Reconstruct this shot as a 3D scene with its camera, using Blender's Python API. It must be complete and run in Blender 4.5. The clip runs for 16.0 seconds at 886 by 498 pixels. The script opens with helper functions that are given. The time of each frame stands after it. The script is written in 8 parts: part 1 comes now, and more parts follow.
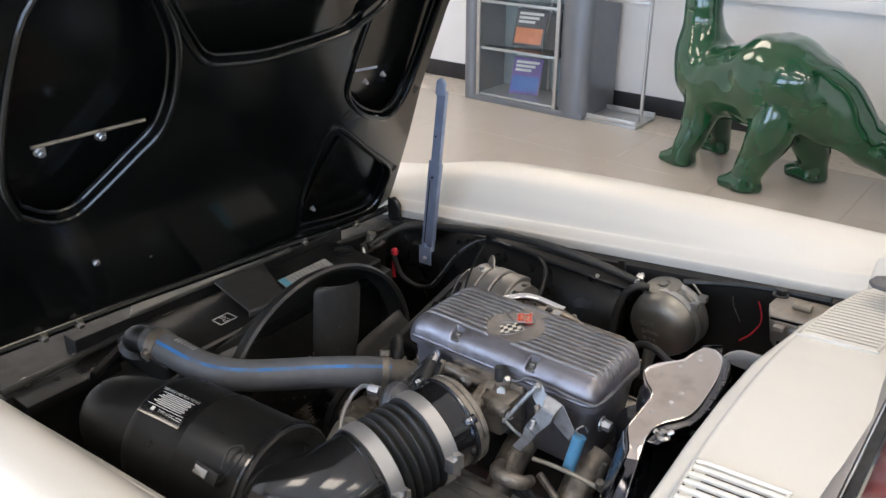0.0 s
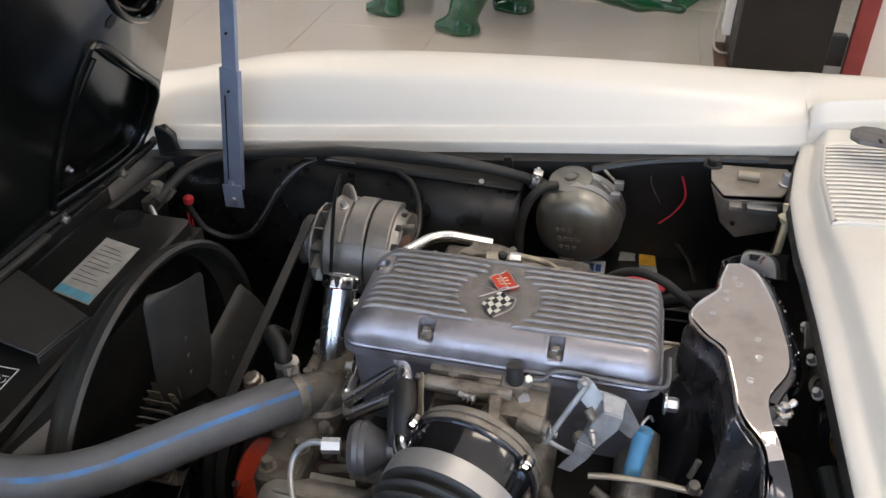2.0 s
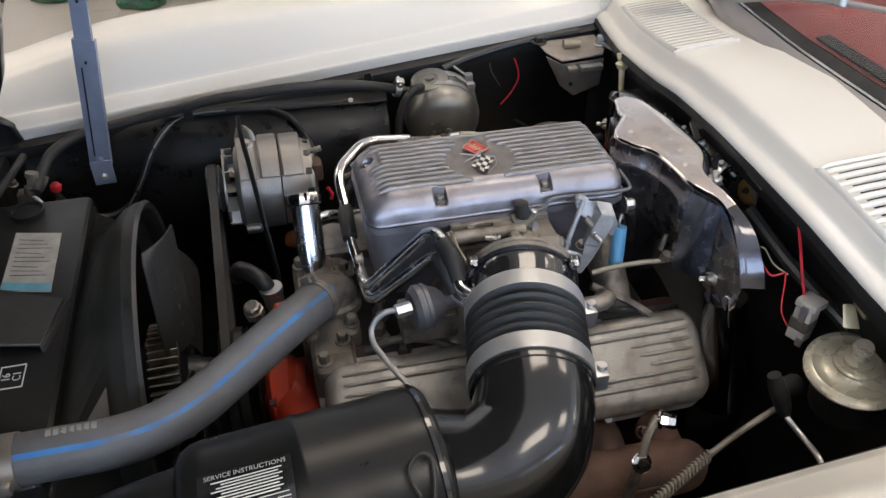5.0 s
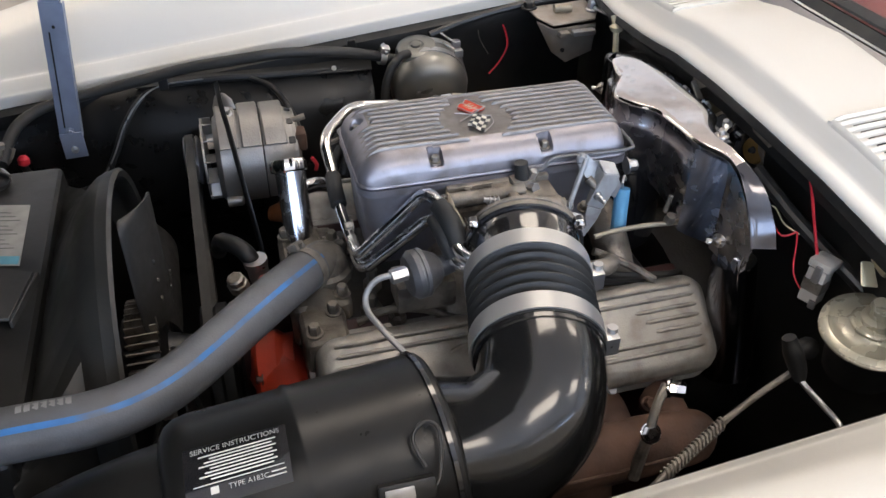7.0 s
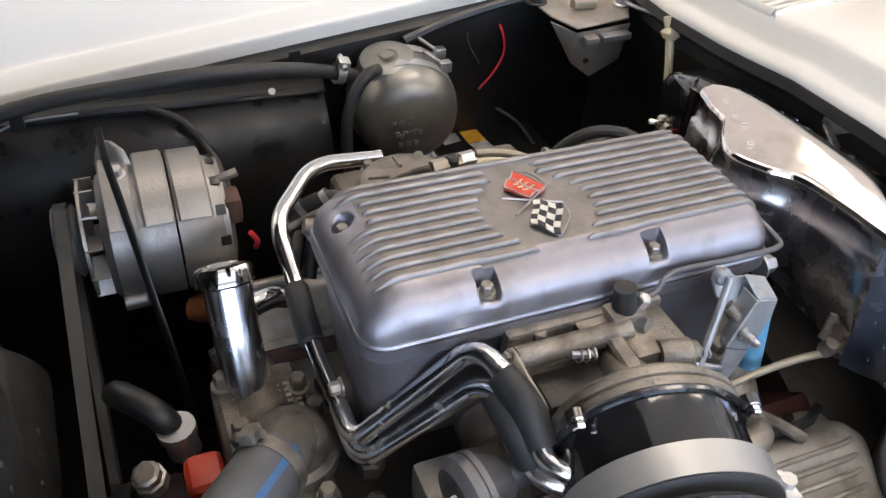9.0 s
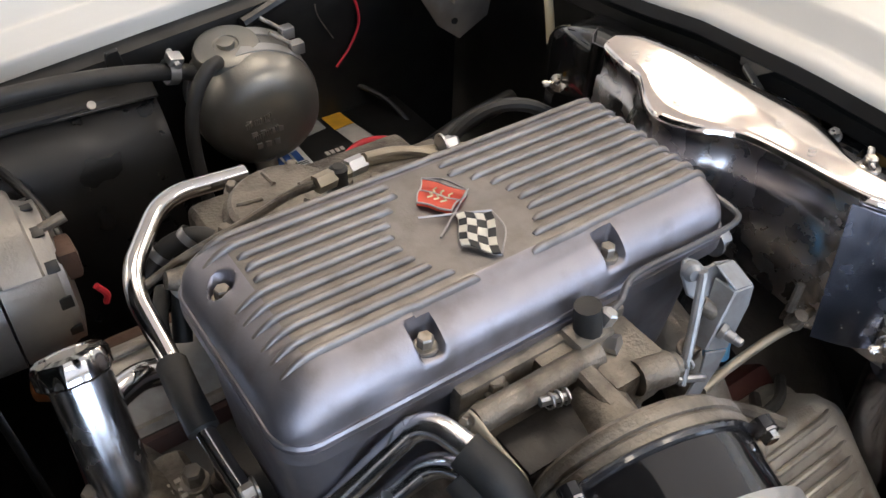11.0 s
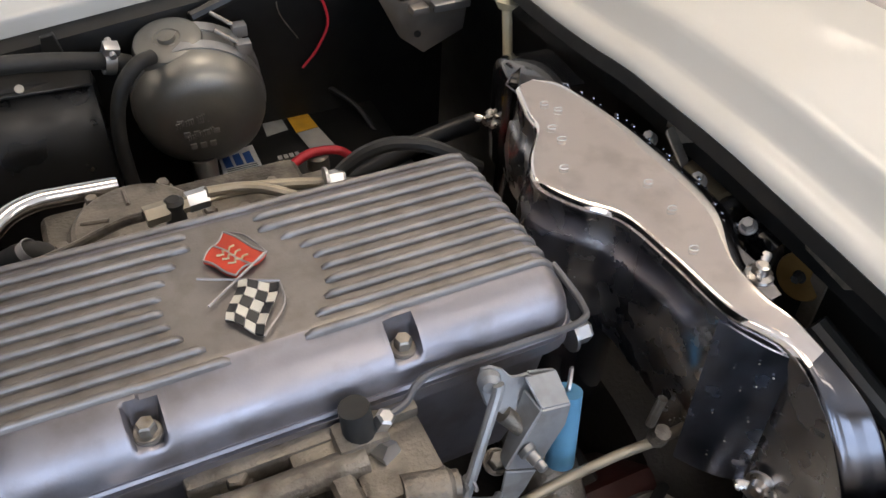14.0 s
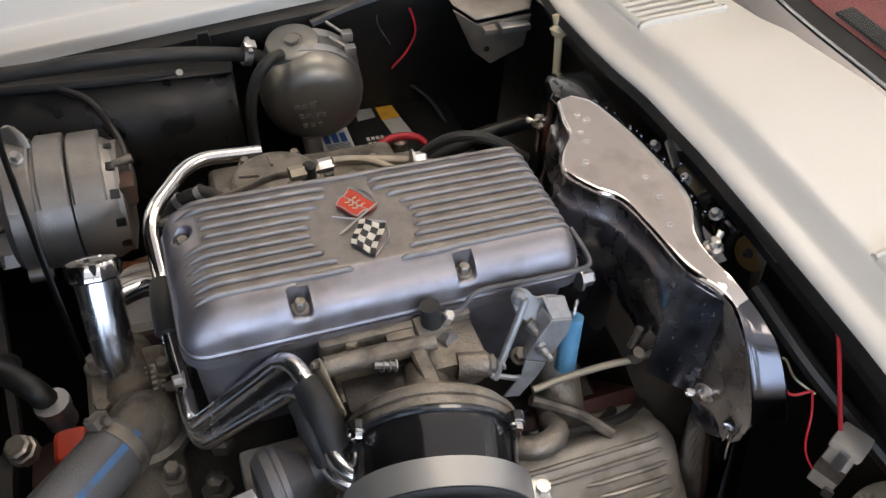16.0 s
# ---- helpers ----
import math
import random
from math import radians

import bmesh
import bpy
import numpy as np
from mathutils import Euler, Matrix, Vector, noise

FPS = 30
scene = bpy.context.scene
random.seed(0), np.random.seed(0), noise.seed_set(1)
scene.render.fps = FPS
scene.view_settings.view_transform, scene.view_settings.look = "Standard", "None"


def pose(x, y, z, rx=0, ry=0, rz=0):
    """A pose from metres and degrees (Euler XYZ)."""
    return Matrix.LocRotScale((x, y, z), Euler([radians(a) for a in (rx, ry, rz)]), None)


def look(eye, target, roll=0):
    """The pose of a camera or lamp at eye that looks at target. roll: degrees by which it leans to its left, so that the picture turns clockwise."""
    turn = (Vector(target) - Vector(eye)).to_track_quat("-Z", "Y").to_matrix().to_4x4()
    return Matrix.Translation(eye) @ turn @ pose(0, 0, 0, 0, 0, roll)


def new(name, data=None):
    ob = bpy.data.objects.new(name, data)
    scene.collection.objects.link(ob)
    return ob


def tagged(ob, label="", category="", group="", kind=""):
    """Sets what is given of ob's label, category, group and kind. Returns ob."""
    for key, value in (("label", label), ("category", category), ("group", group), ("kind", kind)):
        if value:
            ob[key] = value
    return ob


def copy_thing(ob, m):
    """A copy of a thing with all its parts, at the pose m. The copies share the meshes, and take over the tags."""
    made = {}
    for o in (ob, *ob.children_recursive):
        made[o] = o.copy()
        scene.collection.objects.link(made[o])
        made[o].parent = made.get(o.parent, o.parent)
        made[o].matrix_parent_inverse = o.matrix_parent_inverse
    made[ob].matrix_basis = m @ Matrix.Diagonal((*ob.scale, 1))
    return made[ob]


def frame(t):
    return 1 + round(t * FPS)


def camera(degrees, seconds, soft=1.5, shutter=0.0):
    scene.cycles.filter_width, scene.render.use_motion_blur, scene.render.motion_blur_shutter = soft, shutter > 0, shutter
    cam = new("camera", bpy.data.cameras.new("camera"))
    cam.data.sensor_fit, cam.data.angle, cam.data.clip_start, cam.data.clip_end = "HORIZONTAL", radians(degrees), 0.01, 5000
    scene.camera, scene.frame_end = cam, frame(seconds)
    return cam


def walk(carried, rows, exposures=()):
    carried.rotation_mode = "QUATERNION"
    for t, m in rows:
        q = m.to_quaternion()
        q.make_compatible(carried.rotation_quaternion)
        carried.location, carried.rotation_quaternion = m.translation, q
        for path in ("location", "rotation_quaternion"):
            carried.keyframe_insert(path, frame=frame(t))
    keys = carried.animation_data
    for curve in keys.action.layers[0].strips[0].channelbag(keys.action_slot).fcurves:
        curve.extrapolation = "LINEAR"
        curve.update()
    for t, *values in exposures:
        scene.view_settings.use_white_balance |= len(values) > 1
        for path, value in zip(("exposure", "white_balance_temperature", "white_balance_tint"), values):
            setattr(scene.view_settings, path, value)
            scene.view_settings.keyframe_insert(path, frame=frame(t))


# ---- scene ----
# ---- camera ----
cam = camera(56.2, 16.0)
METRES, EYE, TILT, LEAN, TURN = 2.0, 1.45, -25.0, 0.0, 38.5
SIDE, BACK = 0.54, -0.84
ROWS = [
    (0.0, 0.0, 0.0, 0.0, 0.0, 0.0, -0.0),
    (0.5, -0.0394, 0.0553, 0.0184, -5.65, -3.0, 3.52),
    (1.0, -0.0741, 0.1086, 0.0295, -10.37, -6.34, 5.56),
    (1.5, -0.0938, 0.1697, 0.0494, -13.86, -8.01, 7.65),
    (2.0, -0.1134, 0.2162, 0.0565, -23.29, -11.8, 10.32),
    (2.5, -0.1404, 0.2413, 0.0546, -30.89, -15.45, 14.59),
    (3.0, -0.1724, 0.2511, 0.0513, -34.52, -16.63, 14.49),
    (3.5, -0.2095, 0.2437, 0.0565, -37.76, -17.72, 16.01),
    (4.0, -0.256, 0.2465, 0.0652, -43.38, -19.29, 17.54),
    (4.5, -0.2898, 0.2466, 0.0696, -47.69, -20.44, 19.12),
    (7.0, -0.2941, 0.2763, 0.0522, -51.27, -21.99, 19.53),
    (7.5, -0.2587, 0.3265, 0.0498, -51.64, -22.61, 19.01),
    (8.0, -0.2203, 0.3702, 0.0588, -52.15, -23.03, 17.95),
    (10.5, -0.1311, 0.4828, 0.0624, -71.14, -34.04, 21.77),
    (11.0, -0.1216, 0.4782, 0.0635, -72.29, -34.5, 21.79),
    (11.5, -0.1044, 0.4597, 0.0572, -73.47, -35.07, 22.08),
    (12.0, -0.0873, 0.4428, 0.0522, -74.49, -35.6, 22.31),
    (12.5, -0.0687, 0.4332, 0.0458, -74.85, -36.09, 22.04),
    (13.0, -0.0498, 0.423, 0.0406, -73.43, -35.85, 21.1),
    (13.5, -0.0466, 0.4223, 0.0394, -66.88, -33.85, 19.91),
    (14.0, -0.0582, 0.4214, 0.0428, -62.24, -32.63, 19.48),
    (14.5, -0.0752, 0.4115, 0.0513, -60.56, -32.52, 19.26),
    (15.0, -0.0953, 0.3996, 0.0648, -59.08, -32.31, 18.43),
    (15.5, -0.1127, 0.3825, 0.0778, -57.96, -32.01, 17.9),
    (16.0, -0.1349, 0.3649, 0.0869, -56.83, -31.64, 17.3),
]
walk(cam, [(t, pose(SIDE, BACK, EYE, TILT, LEAN, TURN) @ pose(METRES * x, METRES * y, METRES * z, 90 + pitch, roll, yaw)) for t, x, y, z, yaw, pitch, roll in ROWS],
     exposures=[(0.0, 0.1, 6500, 14), (2.0, 0.12, 6550, 14), (4.5, 0.1, 6550, 14), (7.0, 0.27, 6500, 15), (7.5, 0.50, 6500, 15), (8.0, 0.61, 6500, 15), (10.5, 0.26, 6750, 15), (11.5, 0.2, 6850, 15), (12.0, 0.03, 6900, 15), (13.0, -0.05, 6800, 15), (14.0, 0.0, 6800, 15), (16.0, 0.02, 6750, 15)])

# ---- light ----
world = bpy.data.worlds.new("daylight")
scene.world = world
world.use_nodes = True
sky = world.node_tree.nodes.new("ShaderNodeTexSky")
sky.sky_type, sky.sun_disc, sky.sun_elevation, sky.sun_rotation = "NISHITA", False, radians(40), radians(160)
world.node_tree.links.new(sky.outputs[0], world.node_tree.nodes["Background"].inputs[0])
world.node_tree.nodes["Background"].inputs[1].default_value = 0.12


def window_lamp(name, at, target, wide, high, watts, colour):
    lamp = bpy.data.lights.new(name, "AREA")
    lamp.shape, lamp.size, lamp.size_y, lamp.energy, lamp.color = "RECTANGLE", wide, high, watts, colour
    ob = new(name, lamp)
    ob.matrix_world = look(at, target)
    return ob


for wx in (-2.6, 0.2, 3.0):
    window_lamp("window_daylight", (wx, -3.55, 1.55), (wx, 0, 1.45), 2.2, 2.1, 78, (0.54, 0.72, 1.0))
CEILING_GLOW = 7.5


# ---- materials ----
def surface(name, colour, rough=0.5, metal=0.0, vary=0.15, scale=9.0, fine=160.0, bump=0.15, coat=0.0, rough_vary=0.12, dirt=None, dirt_amount=0.0, dirt_scale=14.0, spec=0.5):
    """A painted, cast or bare surface with grain and wear at two scales."""
    m = bpy.data.materials.new(name)
    m.use_nodes = True
    nt = m.node_tree
    b = nt.nodes["Principled BSDF"]
    geo = nt.nodes.new("ShaderNodeNewGeometry")

    def noise_at(s, detail=4.0):
        n = nt.nodes.new("ShaderNodeTexNoise")
        n.inputs["Scale"].default_value, n.inputs["Detail"].default_value = s, detail
        nt.links.new(geo.outputs["Position"], n.inputs["Vector"])
        return n.outputs[0]

    def ramp(src, lo, hi, a, c):
        r = nt.nodes.new("ShaderNodeMapRange")
        for i, v in enumerate((lo, hi, a, c)):
            r.inputs[i + 1].default_value = v
        nt.links.new(src, r.inputs[0])
        return r.outputs[0]

    def mix(f, a, c):
        x = nt.nodes.new("ShaderNodeMix")
        x.data_type = "RGBA"
        for sock, v in ((x.inputs["Factor"], f), (x.inputs["A"], a), (x.inputs["B"], c)):
            if isinstance(v, (tuple, float)):
                sock.default_value = v
            else:
                nt.links.new(v, sock)
        return x.outputs["Result"]

    big, small = noise_at(scale), noise_at(fine, 2.0)
    dark = tuple(v * (1 - vary) for v in colour) + (1,)
    light = tuple(min(1, v * (1 + vary)) for v in colour) + (1,)
    col = mix(ramp(big, 0.3, 0.7, 0, 1), dark, light)
    if dirt:
        col = mix(ramp(noise_at(dirt_scale, 8.0), 0.48, 0.68, 0, dirt_amount), col, tuple(dirt) + (1,))
    nt.links.new(col, b.inputs["Base Color"])
    nt.links.new(ramp(noise_at(scale * 3.1), 0.3, 0.7, max(0.02, rough - rough_vary * rough), min(1, rough + rough_vary)), b.inputs["Roughness"])
    b.inputs["Metallic"].default_value = metal
    b.inputs["Coat Weight"].default_value, b.inputs["Coat Roughness"].default_value = coat, 0.04
    b.inputs["Specular IOR Level"].default_value = spec
    if bump:
        k = nt.nodes.new("ShaderNodeBump")
        k.inputs["Strength"].default_value, k.inputs["Distance"].default_value = bump, 0.001
        nt.links.new(small, k.inputs["Height"])
        nt.links.new(k.outputs[0], b.inputs["Normal"])
    return m


WHITE_PAINT = surface("cream_white_car_paint", (0.70, 0.67, 0.60), 0.38, vary=0.012, scale=3, bump=0.0, coat=0.3, rough_vary=0.0)
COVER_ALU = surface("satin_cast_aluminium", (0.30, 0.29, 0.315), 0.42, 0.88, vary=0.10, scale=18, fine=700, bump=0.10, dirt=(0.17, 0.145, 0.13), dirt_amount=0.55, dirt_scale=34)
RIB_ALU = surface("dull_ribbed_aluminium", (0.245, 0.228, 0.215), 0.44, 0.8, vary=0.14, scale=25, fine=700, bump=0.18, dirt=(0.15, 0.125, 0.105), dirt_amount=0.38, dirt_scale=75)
CAST_GREY = surface("grey_brown_cast_metal", (0.245, 0.218, 0.182), 0.46, 0.6, vary=0.2, scale=30, fine=420, bump=0.7, dirt=(0.065, 0.052, 0.04), dirt_amount=0.75, dirt_scale=45)
MANIFOLD_GREY = surface("greasy_dark_casting", (0.155, 0.136, 0.11), 0.5, 0.5, vary=0.25, scale=30, fine=420, bump=0.7, dirt=(0.035, 0.028, 0.022), dirt_amount=0.8, dirt_scale=40)
# Near-black for places deep in the bay: their shade is put into the colour.
SHADE_BLACK = surface("shade_black_iron", (0.022, 0.019, 0.016), 0.5, vary=0.3, scale=30, fine=300, bump=0.5, dirt=(0.05, 0.04, 0.03), dirt_amount=0.5)
VALVE_ALU = surface("sandy_finned_aluminium", (0.41, 0.385, 0.34), 0.46, 0.65, vary=0.12, scale=18, fine=520, bump=0.3, dirt=(0.15, 0.12, 0.09), dirt_amount=0.5, dirt_scale=40)
ALT_ALU = surface("bare_alternator_aluminium", (0.34, 0.325, 0.305), 0.42, 0.8, vary=0.12, scale=20, fine=350, bump=0.3, dirt=(0.2, 0.18, 0.15), dirt_amount=0.4)
TANK_ALU = surface("dull_tank_aluminium", (0.25, 0.245, 0.225), 0.36, 0.75, vary=0.12, scale=14, fine=400, bump=0.12, dirt=(0.14, 0.13, 0.11), dirt_amount=0.5)
GLOSS_BLACK = surface("gloss_black_enamel", (0.010, 0.010, 0.011), 0.12, vary=0.2, scale=12, bump=0.0, coat=0.9, rough_vary=0.06, spec=0.42)
CAN_BLACK = surface("worn_black_canister_enamel", (0.010, 0.010, 0.0095), 0.30, vary=0.25, scale=12, fine=60, bump=0.06, rough_vary=0.1, spec=0.28, dirt=(0.02, 0.019, 0.017), dirt_amount=0.3)
DUCT_BLACK = surface("satin_black_duct_enamel", (0.009, 0.009, 0.009), 0.14, vary=0.2, scale=12, fine=25, bump=0.04, coat=0.5, rough_vary=0.1, spec=0.55)
BOLT_STEEL = surface("weathered_steel_bolt", (0.30, 0.275, 0.24), 0.38, 0.8, vary=0.2, scale=60, bump=0.2, dirt=(0.12, 0.09, 0.06), dirt_amount=0.6, dirt_scale=90)
LIP_BLACK = surface("shiny_black_lip", (0.02, 0.02, 0.022), 0.12, vary=0.1, scale=12, bump=0.0, coat=0.8)
HOOD_BLACK = surface("satin_black_underside", (0.0045, 0.0052, 0.0047), 0.15, vary=0.25, scale=5, bump=0.0, rough_vary=0.05, spec=0.5)
SATIN_BLACK = surface("satin_black_paint", (0.010, 0.010, 0.0095), 0.34, vary=0.35, scale=9, fine=120, bump=0.15, dirt=(0.026, 0.025, 0.022), dirt_amount=0.4)
LATCH_GREY = surface("scuffed_grey_bar", (0.075, 0.074, 0.068), 0.32, 0.2, vary=0.2, scale=12, fine=150, bump=0.15, dirt=(0.04, 0.037, 0.032), dirt_amount=0.4)
PLATE_GREY = surface("dusty_grey_black_plate", (0.036, 0.035, 0.033), 0.34, vary=0.25, scale=10, fine=200, bump=0.15, dirt=(0.06, 0.056, 0.05), dirt_amount=0.4)
HOUSING_BLACK = surface("scuffed_gloss_black_paint", (0.008, 0.008, 0.008), 0.26, vary=0.35, scale=9, fine=60, bump=0.12, rough_vary=0.25, dirt=(0.018, 0.0175, 0.016), dirt_amount=0.4, spec=0.35)
SEAL_BLACK = surface("dark_black_bay_paint", (0.009, 0.009, 0.0085), 0.45, vary=0.35, scale=9, fine=120, bump=0.2, rough_vary=0.2)
FAN_GREY = surface("dusty_grey_fan_paint", (0.024, 0.023, 0.021), 0.55, vary=0.25, scale=25, fine=200, bump=0.2, dirt=(0.02, 0.018, 0.015), dirt_amount=0.5)
DULL_BLACK = surface("dull_black_undercoat", (0.009, 0.009, 0.008), 0.7, vary=0.4, scale=11, fine=90, bump=0.4)
RUBBER = surface("black_rubber", (0.018, 0.018, 0.017), 0.55, vary=0.25, scale=15, fine=240, bump=0.15, dirt=(0.05, 0.047, 0.04), dirt_amount=0.4)
OLD_RUBBER = surface("dusty_rubber_shroud", (0.024, 0.024, 0.022), 0.36, vary=0.25, scale=10, fine=200, bump=0.15, dirt=(0.045, 0.042, 0.036), dirt_amount=0.4)
HOSE_GREY = surface("grey_woven_hose_rubber", (0.112, 0.114, 0.118), 0.46, vary=0.12, scale=20, fine=500, bump=0.25, dirt=(0.06, 0.055, 0.045), dirt_amount=0.5)
HOSE_BLUE = surface("faded_blue_stripe", (0.035, 0.17, 0.42), 0.45, vary=0.25, scale=30, bump=0.1, dirt=(0.10, 0.115, 0.13), dirt_amount=0.95, dirt_scale=26)
HOSE_MARK = surface("pale_hose_printing", (0.30, 0.30, 0.29), 0.6, vary=0.2, scale=60, bump=0.0)
CHROME = surface("polished_chrome", (0.72, 0.71, 0.70), 0.06, 1.0, vary=0.03, scale=12, fine=60, bump=0.02, rough_vary=0.05)
# Warm tone: the beige ceiling's reflection is put into the chrome colour.
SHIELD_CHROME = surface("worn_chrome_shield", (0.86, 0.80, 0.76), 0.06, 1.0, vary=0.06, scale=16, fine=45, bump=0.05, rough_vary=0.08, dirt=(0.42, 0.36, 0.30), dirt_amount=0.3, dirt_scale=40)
# Shield walls: same chrome as the plate, dark reflection put into the colour.
FRONT_CHROME = surface("dull_dark_reflection_chrome", (0.50, 0.49, 0.50), 0.23, 1.0, vary=0.10, scale=16, fine=40, bump=0.05, rough_vary=0.10, dirt=(0.30, 0.27, 0.24), dirt_amount=0.25, dirt_scale=30)
SIDE_CHROME = surface("dark_reflection_chrome_wall", (0.17, 0.17, 0.185), 0.15, 1.0, vary=0.10, scale=16, fine=45, bump=0.06, rough_vary=0.1, dirt=(0.16, 0.14, 0.13), dirt_amount=0.5, dirt_scale=30)
WING_CHROME = surface("worn_wing_nut_chrome", (0.58, 0.55, 0.51), 0.26, 1.0, vary=0.15, scale=60, bump=0.08, dirt=(0.2, 0.13, 0.08), dirt_amount=0.5, dirt_scale=90)
CLUTCH_TAN = surface("dull_tan_cylinder", (0.26, 0.22, 0.15), 0.35, 0.7, vary=0.15, scale=40, fine=300, bump=0.1, dirt=(0.08, 0.06, 0.04), dirt_amount=0.5)
TUBE_CHROME = surface("satin_chrome_tube", (0.88, 0.88, 0.89), 0.17, 1.0, vary=0.05, scale=20, bump=0.03)
PUMP_GREY = surface("dark_grey_cast_valve", (0.15, 0.15, 0.155), 0.42, 0.5, vary=0.15, scale=25, fine=300, bump=0.3, dirt=(0.07, 0.06, 0.05), dirt_amount=0.5)
MOTOR_PLATE = surface("dull_plated_plate", (0.36, 0.325, 0.285), 0.4, 0.7, vary=0.15, scale=25, bump=0.15, dirt=(0.18, 0.13, 0.08), dirt_amount=0.5)
ZINC = surface("zinc_plated_steel", (0.52, 0.52, 0.52), 0.3, 0.9, vary=0.12, scale=30, bump=0.1, dirt=(0.2, 0.18, 0.15), dirt_amount=0.3)
WIPER_GREY = surface("dull_dark_wiper_steel", (0.15, 0.14, 0.135), 0.4, 0.4, vary=0.15, scale=30, bump=0.1)
# Shield fold and panel: dark and blue reflections put into the chrome colour.
FOLD_CHROME = surface("dark_reflection_chrome_fold", (0.10, 0.10, 0.11), 0.12, 1.0, vary=0.12, scale=16, fine=45, bump=0.05, rough_vary=0.08, dirt=(0.16, 0.14, 0.13), dirt_amount=0.35, dirt_scale=30)
PANEL_CHROME = surface("spotted_blue_reflection_chrome", (0.44, 0.49, 0.62), 0.20, 1.0, vary=0.08, scale=16, fine=45, bump=0.06, rough_vary=0.1, dirt=(0.24, 0.23, 0.25), dirt_amount=0.3, dirt_scale=50)
LINK_ZINC = surface("dull_zinc_bracket", (0.33, 0.34, 0.35), 0.42, 0.5, vary=0.15, scale=40, fine=300, bump=0.12, dirt=(0.15, 0.13, 0.10), dirt_amount=0.4, dirt_scale=70)
PROP_STEEL = surface("blue_grey_galvanised_steel", (0.30, 0.345, 0.45), 0.45, 0.5, vary=0.12, scale=20, bump=0.15)
BRUSHED = surface("brushed_stainless_band", (0.43, 0.425, 0.41), 0.44, 0.75, vary=0.03, scale=20, bump=0.0, rough_vary=0.03)
TRIM_STEEL = surface("dull_windshield_trim_steel", (0.34, 0.325, 0.32), 0.35, 0.8, vary=0.05, scale=10, bump=0.05)
GOLD_ZINC = surface("yellow_zinc_plating", (0.50, 0.43, 0.28), 0.34, 0.7, vary=0.12, scale=25, bump=0.1)
FUEL_TAN = surface("dull_tan_plated_pipe", (0.34, 0.30, 0.23), 0.42, 0.6, vary=0.15, scale=30, bump=0.1, dirt=(0.14, 0.11, 0.08), dirt_amount=0.5)
CAP_YELLOW = surface("pale_yellow_coated_steel", (0.50, 0.47, 0.36), 0.22, 0.3, vary=0.03, scale=12, bump=0.05, coat=0.4)
BRASS = surface("aged_brass", (0.42, 0.27, 0.10), 0.4, 0.8, vary=0.2, scale=40, bump=0.2)
# Engine enamel darkened for the shade low in the bay.
BLOCK_RED = surface("shaded_grimy_red_enamel", (0.036, 0.008, 0.006), 0.5, vary=0.3, scale=20, bump=0.2, dirt=(0.02, 0.012, 0.01), dirt_amount=0.7)
RUST_ORANGE = surface("rusty_orange_casting", (0.27, 0.095, 0.035), 0.6, vary=0.3, scale=25, fine=200, bump=0.3, dirt=(0.10, 0.045, 0.02), dirt_amount=0.6)
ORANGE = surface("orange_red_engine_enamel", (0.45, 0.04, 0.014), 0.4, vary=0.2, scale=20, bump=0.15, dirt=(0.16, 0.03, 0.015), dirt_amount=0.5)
RUST = surface("rusty_cast_iron", (0.11, 0.06, 0.04), 0.7, 0.1, vary=0.3, scale=25, fine=260, bump=0.5, dirt=(0.07, 0.05, 0.04), dirt_amount=0.6)
RED_WIRE = surface("red_wire_insulation", (0.62, 0.03, 0.045), 0.4, vary=0.1, bump=0.0)
BLACK_WIRE = surface("black_wire_insulation", (0.012, 0.012, 0.012), 0.4, vary=0.2, bump=0.05)
PALE_PLASTIC = surface("pale_grey_plastic", (0.50, 0.47, 0.42), 0.45, vary=0.1, scale=30, bump=0.05)
CREAM_PLASTIC = surface("yellowed_nylon", (0.55, 0.47, 0.30), 0.45, vary=0.12, scale=30, bump=0.05)
BLUE_CAN = surface("blue_enamel", (0.11, 0.31, 0.50), 0.32, vary=0.1, scale=30, bump=0.05)
LABEL_PAPER = surface("worn_paper_label", (0.36, 0.35, 0.32), 0.65, vary=0.18, scale=40, bump=0.1)
LABEL_WHITE = surface("white_print", (0.62, 0.61, 0.57), 0.6, vary=0.1, scale=50, bump=0.0)
LABEL_BLUE = surface("pale_blue_print", (0.12, 0.35, 0.46), 0.6, vary=0.15, scale=50, bump=0.0)
LABEL_DARK = surface("dark_print", (0.05, 0.05, 0.055), 0.6, vary=0.2, scale=50, bump=0.0)
LABEL_YELLOW = surface("orange_yellow_sticker", (0.70, 0.36, 0.03), 0.5, vary=0.15, scale=60, bump=0.0)
FLAG_RED = surface("red_emblem_enamel", (0.55, 0.05, 0.02), 0.3, vary=0.15, scale=80, bump=0.05)
FLAG_WHITE = surface("ivory_emblem_enamel", (0.66, 0.62, 0.52), 0.35, vary=0.1, scale=80, bump=0.05)
FLAG_BLACK = surface("black_emblem_enamel", (0.02, 0.02, 0.02), 0.3, vary=0.2, bump=0.0)
DINO_GREEN = surface("glossy_green_fibreglass", (0.004, 0.062, 0.022), 0.10, vary=0.12, scale=5, fine=14, bump=0.0, coat=1.0, rough_vary=0.02)
WALL_WHITE = surface("white_painted_wall", (0.84, 0.84, 0.83), 0.6, vary=0.03, scale=2, bump=0.1)
BASE_BLACK = surface("black_vinyl_baseboard", (0.02, 0.02, 0.022), 0.45, vary=0.2, bump=0.05)
